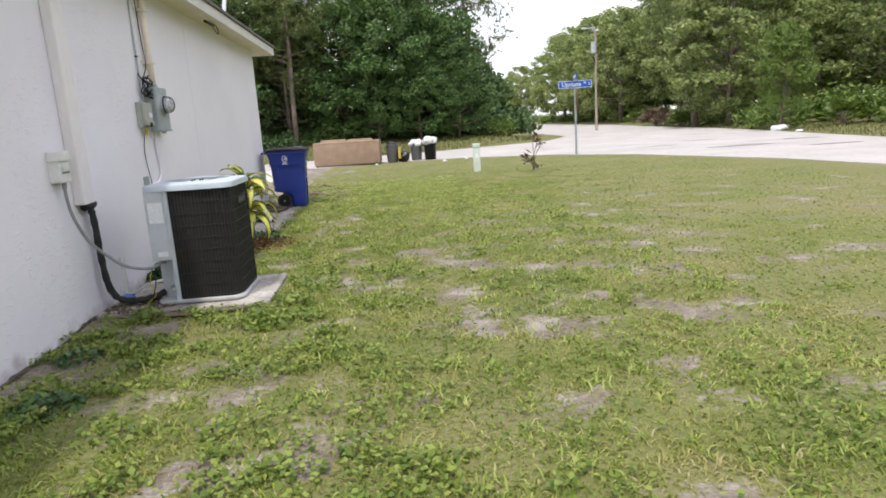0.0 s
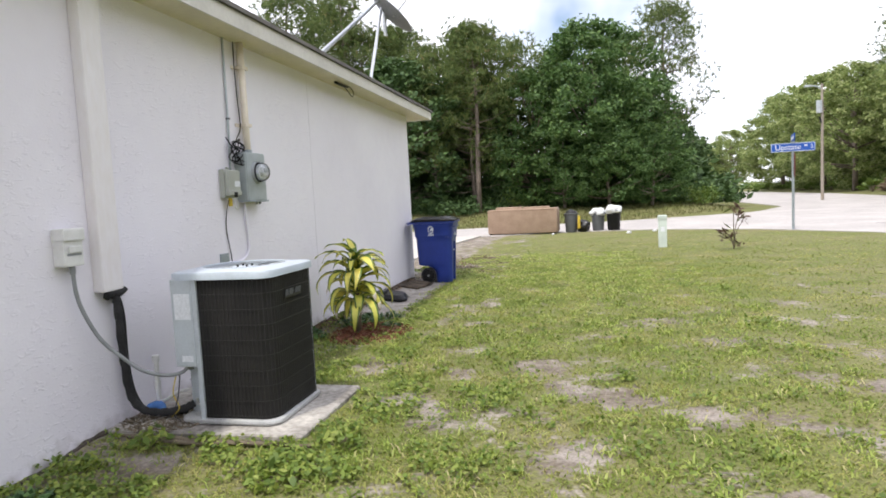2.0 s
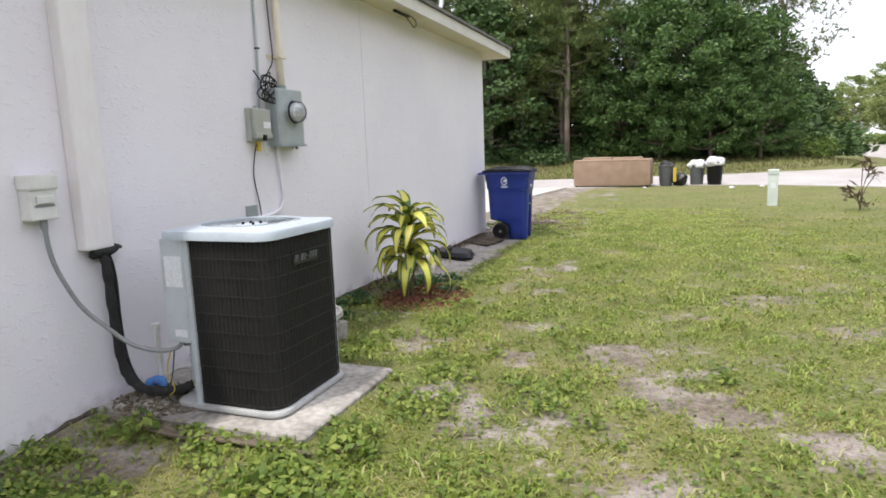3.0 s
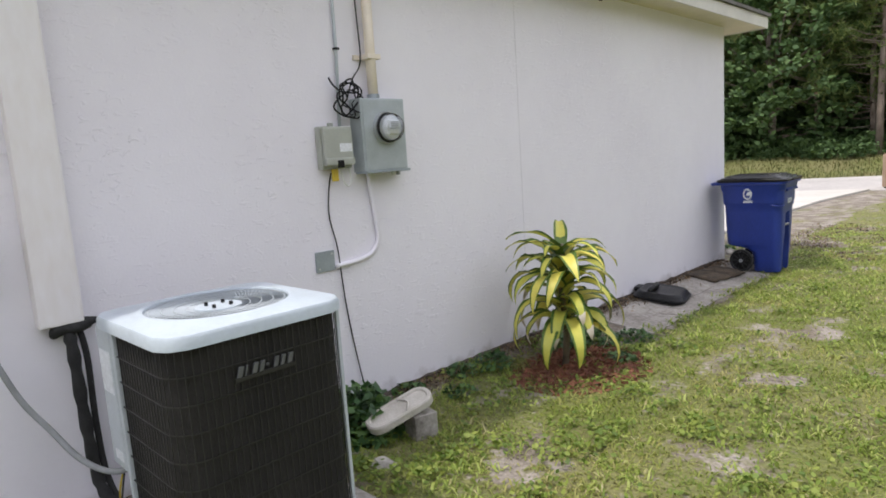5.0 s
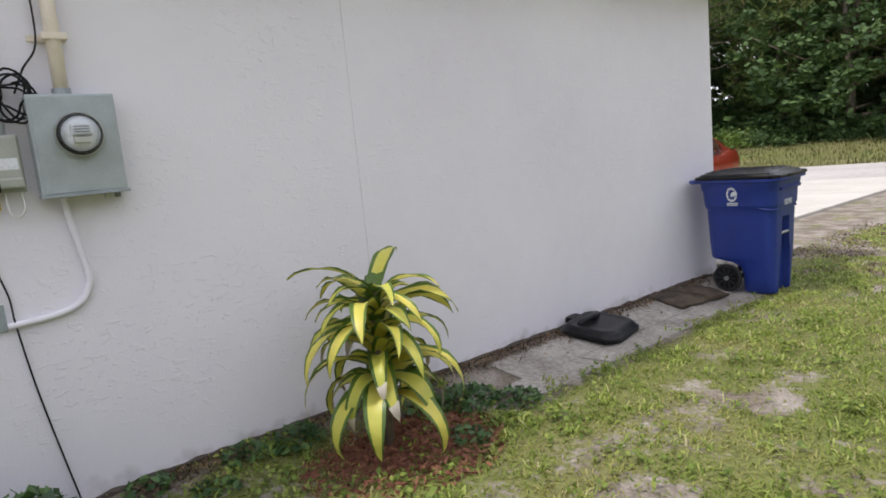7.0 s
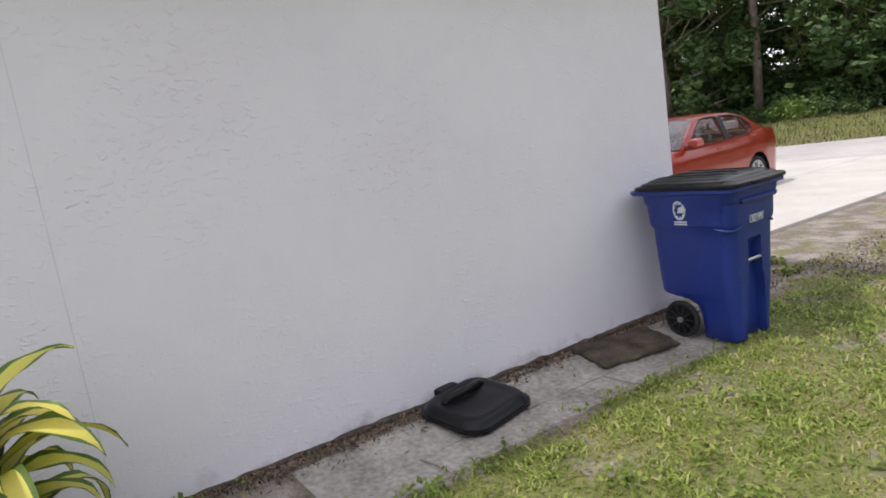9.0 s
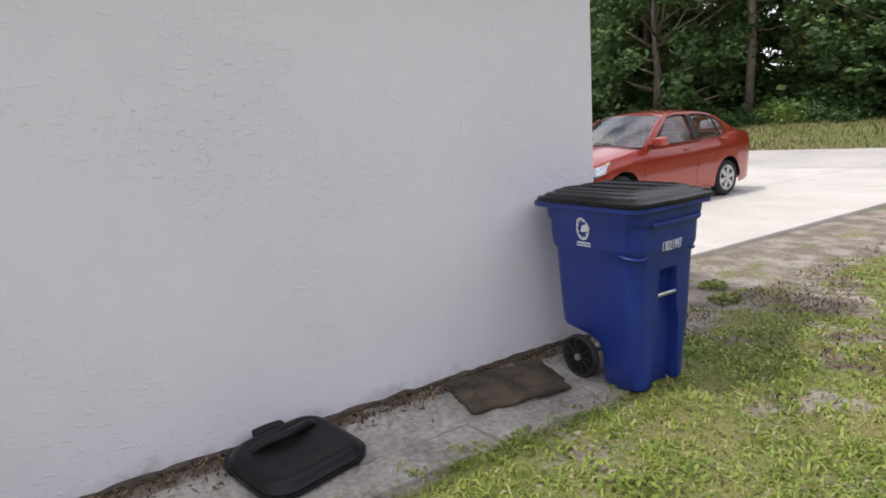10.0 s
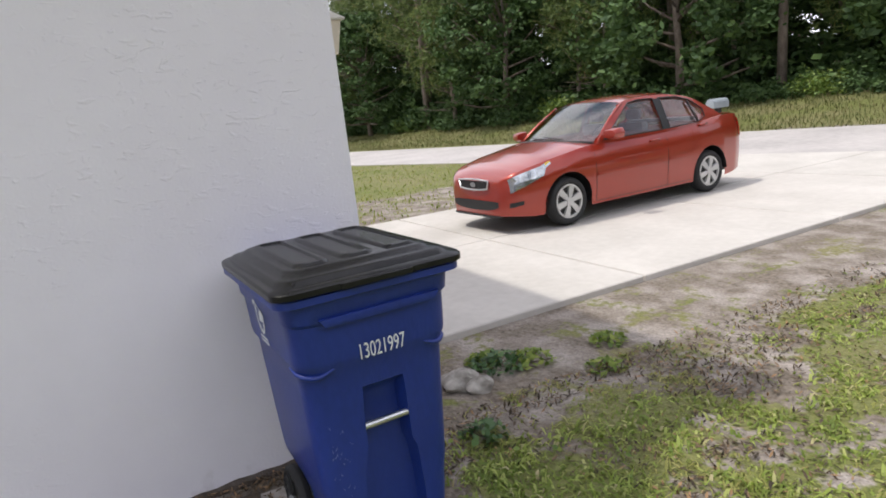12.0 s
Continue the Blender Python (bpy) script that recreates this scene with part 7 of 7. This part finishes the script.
    put(dead, 23.6, 53.0, 200, 0.9)
    put(sh, 22.6, 36, 0, 1.0, True)
    put(sh2, 25.5, 50, 0, 1.0, True)
    put(pal, 23.2, 49, 0, 1.0, True)
    put(shd, -7.0, 37.6, 0, 0.7, True)
    for k in range(34):
        y = 8 + 3.9 * k * (1 + 0.02 * k)
        x = poly(y, SIDE_RIGHT) + 4.2 + rnd.uniform(-0.6, 1.6)
        put((sh, sh2, sh)[k % 3], x + 1.2, y, rnd.uniform(0, 360), rnd.uniform(0.75, 1.15))
        put(pal, x + rnd.uniform(-0.8, 0.6), y + 1.8, rnd.uniform(0, 360), rnd.uniform(0.8, 1.2))
    for k in range(26):
        x = 7.5 - 2.2 * k + rnd.uniform(-0.7, 0.7)
        y = front_near(min(x, 4)) + 6.2 + 7.4 + 1.6 * sstep(-30, -8, x) + rnd.uniform(-0.6, 0.8)
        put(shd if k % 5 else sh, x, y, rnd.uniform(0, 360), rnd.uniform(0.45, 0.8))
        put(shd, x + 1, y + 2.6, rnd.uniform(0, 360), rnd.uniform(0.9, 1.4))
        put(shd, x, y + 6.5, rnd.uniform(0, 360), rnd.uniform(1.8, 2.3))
    for k in range(6):
        put(sh, 14.4 + 1.4 * k, 96 + 14 * k, rnd.uniform(0, 360), 1.1)


plant_woods()


# sapling in the lawn
def sapling():
    t = thing("sapling", "thin sapling with bronze drooping leaves in the lawn", "sapling", pose(3.86, 17.28, 0.0))
    m = Mesh()
    tips = [(0.0, 0.0, 0.92), (0.24, 0.05, 0.72), (-0.2, -0.06, 0.42), (-0.05, 0.08, 0.3), (0.12, 0, 0.82), (-0.24, 0.05, 0.36), (0.05, -0.1, 0.14)]
    for x, y, z in tips:
        m.tube(smooth_pts([(0, 0, -0.03), (x * 0.2, y * 0.2, z * 0.5), (x, y, z)], 4), 0.009, 5)
    part("stem", m, STEM, t, kind="stuff")
    rs = np.random.RandomState(6)
    c = np.repeat(np.array(tips), 13, 0) + rs.randn(len(tips) * 13, 3) * [0.07, 0.07, 0.055]
    part("leaves", fast_mesh("leaves", *leaf_quads(c, 0.10 * (0.6 + 0.7 * rs.rand(len(c))), rs, aspect=0.3)), REDLEAF, t, kind="stuff")


sapling()


# ---- turf ----
def scatter(rs, x0, x1, y0, y1, per_m2, keep):
    n = int((x1 - x0) * (y1 - y0) * per_m2)
    p = np.stack([x0 + (x1 - x0) * rs.rand(n), y0 + (y1 - y0) * rs.rand(n)], 1)
    k = rs.rand(n)
    sel = [i for i in range(n) if k[i] < keep(p[i, 0], p[i, 1])]
    return p[sel]


def blades(p, length, width, rs, spread=0.75, least=0.0):
    """Bent grass blades, three triangles each."""
    n = len(p)
    a = rs.rand(n) * 6.283
    lean = spread * (least + (1 - least) * rs.rand(n))
    L = length * (0.45 + 0.9 * rs.rand(n))
    d = np.stack([np.cos(a), np.sin(a)], 1)
    e = np.stack([-np.sin(a), np.cos(a), np.zeros(n)], 1) * (width * (0.6 + 0.8 * rs.rand(n)))[:, None]
    b = np.concatenate([p, np.zeros((n, 1)) - 0.004], 1)
    m = b + np.concatenate([d * (L * 0.5 * np.sin(lean * 0.8))[:, None], (L * 0.5 * np.cos(lean * 0.8))[:, None]], 1)
    t = m + np.concatenate([d * (L * 0.5 * np.sin(lean * 1.9))[:, None], (L * 0.5 * np.cos(lean * 1.9))[:, None]], 1)
    v = np.stack([b - e, b + e, m + e * 0.85, m - e * 0.85, t], 1).reshape(-1, 3)
    q = np.arange(n)[:, None] * 5
    return v, np.concatenate([q + [0, 1, 2], q + [0, 2, 3], q + [3, 2, 4]])


def solid(x, y):
    """Where no turf can grow: slabs, road, pad."""
    if -2.62 < x < -1.21 and 5.15 < y < 6.25:
        return True
    if x < -1.99 + 0.05 * math.sin(5 * y) and 9.3 < y < 13.05:
        return True
    if x < -3.58 and y > 13 and y < front_near(x):
        return True
    return x < WX or (x > 7.6 and y > 30 - 1.1 * x) or (y > 24.8 + 0.2 * x and x < 4)


def turf_keep(x, y):
    if solid(x, y):
        return 0.0
    b = bare(x, y)
    return max(0.08, 1.0 - 1.55 * b)


def weed_zone(x, y):
    """Broad-leaved weeds thrive near the wall and in loose patches."""
    if solid(x, y):
        return 0.0
    n = noise.fractal(Vector((x * 1.9, y * 1.9, 11.0)), 1.0, 2.0, 3)
    z = 0.75 * sstep(0.6, -1.4, x) * sstep(9.0, 5.0, y) + 0.15
    return max(0.0, min(1.0, (n + 0.15) * 2.2)) * z * (1 - 0.8 * bare(x, y))


lawn = thing("grass", "thin patchy lawn grass, green and straw", "grass", kind="stuff")
rs = np.random.RandomState(17)


def away(p):
    """How far the turf lies off the strip that is walked along: thins the blades and widens them."""
    r = np.hypot(np.maximum(0, p[:, 0] - 1.0), np.maximum(0, p[:, 1] - 13.5))
    return 1 + (r / 1.7) ** 2


def turf_mesh(name, made):
    return fast_mesh(name, settled(made[0]), made[1])


n = 980000
p = np.stack([-3.4 + 12.4 * rs.rand(n), 1.5 + 24.0 * rs.rand(n)], 1)
p = p[rs.rand(n) < 1.0 / away(p)]
k = rs.rand(len(p))
p = p[[i for i in range(len(p)) if k[i] < turf_keep(p[i, 0], p[i, 1])]]
w = np.minimum(0.0042 * np.sqrt(away(p)), 0.013)
v, q = blades(p, 0.052, w, rs, 1.6, 0.36)
v[:, 2] *= np.repeat(np.minimum(away(p), 6) ** -0.35, 5)
part("blades", fast_mesh("blades", settled(v), q), BLADE, lawn, kind="stuff")
p = np.concatenate([scatter(rs, -2.6, 2.6, 1.5, 9.5, 1000, weed_zone), scatter(rs, -2.6, 0.5, 9.5, 14, 350, weed_zone)])
c = np.concatenate([np.repeat(p, 4, 0) + rs.randn(len(p) * 4, 2) * 0.018, (0.012 + 0.045 * rs.rand(len(p) * 4))[:, None]], 1)
part("clover_leaves", turf_mesh("clover_leaves", leaf_quads(c, 0.015 * (0.6 + 0.8 * rs.rand(len(c))), rs, up=1.0, aspect=0.75)), WEED, lawn, kind="stuff")
# low rosettes of broad weeds
seeds = scatter(rs, -2.6, 2.6, 1.5, 12.8, 26, weed_zone)
c = np.repeat(seeds, 34, 0) + rs.randn(len(seeds) * 34, 2) * 0.05
c = np.concatenate([c, (0.012 + 0.055 * rs.rand(len(c)))[:, None]], 1)
part("weed_rosettes", turf_mesh("weed_rosettes", leaf_quads(c, 0.020 * (0.6 + 0.8 * rs.rand(len(c))), rs, up=0.9, aspect=0.6)), WEED, lawn, kind="stuff")
# longer tufts
seeds = scatter(rs, -2.4, 2.6, 1.6, 14, 26, turf_keep)
p = np.repeat(seeds, 24, 0) + rs.randn(len(seeds) * 24, 2) * 0.04
part("tufts", turf_mesh("tufts", blades(p, 0.075, 0.0050, rs, 1.6, 0.35)), FRESH, lawn, kind="stuff")
# broad fresh grass towards the driveway
seeds = scatter(rs, -2.2, 1.6, 11.0, 17.5, 70, turf_keep)
p = np.repeat(seeds, 16, 0) + rs.randn(len(seeds) * 16, 2) * 0.05
part("broad_grass", turf_mesh("broad_grass", blades(p, 0.068, 0.0066, rs, 1.7, 0.45)), FRESH, lawn, kind="stuff")
# dead straw lying flat on the worn places
def straw_keep(x, y):
    return 0.0 if solid(x, y) else 0.25 + 0.6 * bare(x, y)


p = scatter(rs, -2.6, 2.4, 1.6, 16.5, 420, straw_keep)
v, q = blades(p, 0.06, 0.0022, rs, 1.0)
v[:, 2] = 0.006 + 0.10 * np.abs(v[:, 2])
part("dead_straw", turf_mesh("dead_straw", (v, q)), DEADLEAF, lawn, kind="stuff")


# rough grass on the far verges and the lawn beyond the car
verge = thing("verge_grass", "rough olive grass on the road verges", "grass", kind="stuff")
rs = np.random.RandomState(23)
a = np.stack([-48 + 57 * rs.rand(26000), 0.3 + 8.2 * rs.rand(26000)], 1)
a[:, 1] += 26.3 + 0.25 * (np.minimum(a[:, 0], 5) - 2) + 6.3
a = a[(a[:, 0] < 10) & ~((a[:, 0] > 2) & (a[:, 1] < 33.4 + 0.75 * (a[:, 0] - 2)))]
b = np.stack([-24 + 15.2 * rs.rand(9000), 13.5 + 11 * rs.rand(9000)], 1)
b = b[b[:, 1] < 26.1 + 0.25 * (b[:, 0] - 2)]
c = np.stack([16.5 + 9 * rs.rand(12000), 8 + 50 * rs.rand(12000)], 1)
c = c[[x > poly(y, SIDE_RIGHT) + 0.3 and x < poly(y, SIDE_RIGHT) + 5 for x, y in c]]
for name, p, ln, wd in (("rough_verge", a, 0.2, 0.014), ("front_lawn", b, 0.07, 0.012), ("side_verge", c, 0.2, 0.014)):
    v, q = blades(p, ln, wd, rs, 1.2)
    v[:, 2] += np.repeat([height(x, y) for x, y in p], 5)
    part(name, fast_mesh(name, v, q), VERGE if name != "front_lawn" else BLADE, verge, kind="stuff")

# leafy weeds by the wall: x, y, radius, height
for k, (x, y, r, h) in enumerate(((-2.40, 6.72, 0.30, 0.30), (-2.52, 6.45, 0.16, 0.2), (-2.52, 7.25, 0.13, 0.06), (-2.5, 7.75, 0.15, 0.06), (-2.45, 8.02, 0.17, 0.10), (-1.78, 8.72, 0.14, 0.06),
                                  (-2.15, 5.02, 0.13, 0.14), (-1.0, 5.2, 0.16, 0.09), (-1.15, 4.75, 0.2, 0.08), (-2.5, 9.0, 0.12, 0.09), (-2.2, 9.08, 0.22, 0.10), (-1.98, 9.3, 0.17, 0.07), (-2.32, 8.78, 0.18, 0.09), (-2.3, 7.5, 0.12, 0.05), (-2.95, 14.2, 0.15, 0.06), (-3.15, 13.95, 0.12, 0.06), (-2.85, 14.75, 0.13, 0.06), (-3.05, 14.0, 0.2, 0.07), (-2.35, 13.45, 0.13, 0.08), (-2.55, 14.45, 0.12, 0.05), (-2.35, 4.3, 0.16, 0.07), (-2.15, 3.5, 0.2, 0.08), (-2.3, 2.9, 0.2, 0.08))):
    rs = np.random.RandomState(100 + k)
    t = thing("weed", "leafy green weed growing at ground level", "weed", pose(x, y, bank(x, y)), "weeds by the house")
    n = int((520 if k < 2 else 300) * (r / 0.25) ** 2)
    a, rr = rs.rand(n) * 6.283, r * np.sqrt(rs.rand(n))
    c = np.stack([rr * np.cos(a), rr * np.sin(a), 0.01 + h * (1 - (rr / r) ** 2) * (0.25 + 0.75 * rs.rand(n))], 1)
    part("leaves", fast_mesh("leaves", *leaf_quads(c, (0.022 + 0.06 * min(h, 0.25)) * (0.6 + 0.8 * rs.rand(n)), rs, up=0.9, aspect=0.6)), DARKWEED if k in (0, 1, 2, 3, 4, 5, 10, 11, 12, 13, 17, 18, 20, 21, 22) else WEED, t, kind="stuff")
    m = Mesh()
    for i in range(10):
        m.tube([(0, 0, -0.01), tuple(c[i])], 0.003, 4)
    part("stem", m, STEM, t, kind="stuff")

# leaf litter and twigs on the sandy strip by the wall
rs = np.random.RandomState(44)
n = 5200
c = np.stack([WX + 0.02 + np.abs(rs.randn(n)) * 0.10, 7.2 + 5.7 * rs.rand(n) ** 1.25, 0.004 + 0.014 * rs.rand(n)], 1)
c[:, 2] += [bank(x, y) + 0.012 * (x > -2.5) for x, y, z in c]
v, q = leaf_quads(c, 0.016 * (0.5 + rs.rand(n)), rs, up=2.5, aspect=0.3)
part_ = part("leaf_litter", fast_mesh("leaf_litter", v, q), SOILSCRAP, kind="stuff")
tagged(part_, "dry brown leaf litter along the wall base", "leaf litter")


# brown needles and leaf scraps matted on the worn soil by the driveway
def litter_keep(x, y):
    if solid(x, y):
        return 0.0
    n = noise.fractal(Vector((x * 1.3, y * 1.3, 9.4)), 1.0, 2.0, 4)
    return max(0.0, min(1.0, 0.35 + 1.6 * n + 0.5 * math.exp(-((x + 2.7) / 0.6) ** 2 - ((y - 14.15) / 0.6) ** 2))) * bare(x, y)


p = scatter(rs, -4.2, -0.6, 12.9, 17.5, 2600, litter_keep)
c = np.concatenate([p, (0.004 + 0.012 * rs.rand(len(p)))[:, None]], 1)
v, q = leaf_quads(c, 0.019 * (0.5 + rs.rand(len(p))), rs, up=2.5, aspect=0.28)
part_ = part("leaf_litter", fast_mesh("leaf_litter", v, q), SOILSCRAP, kind="stuff")
tagged(part_, "brown needles and leaf scraps matted on bare soil", "leaf litter")
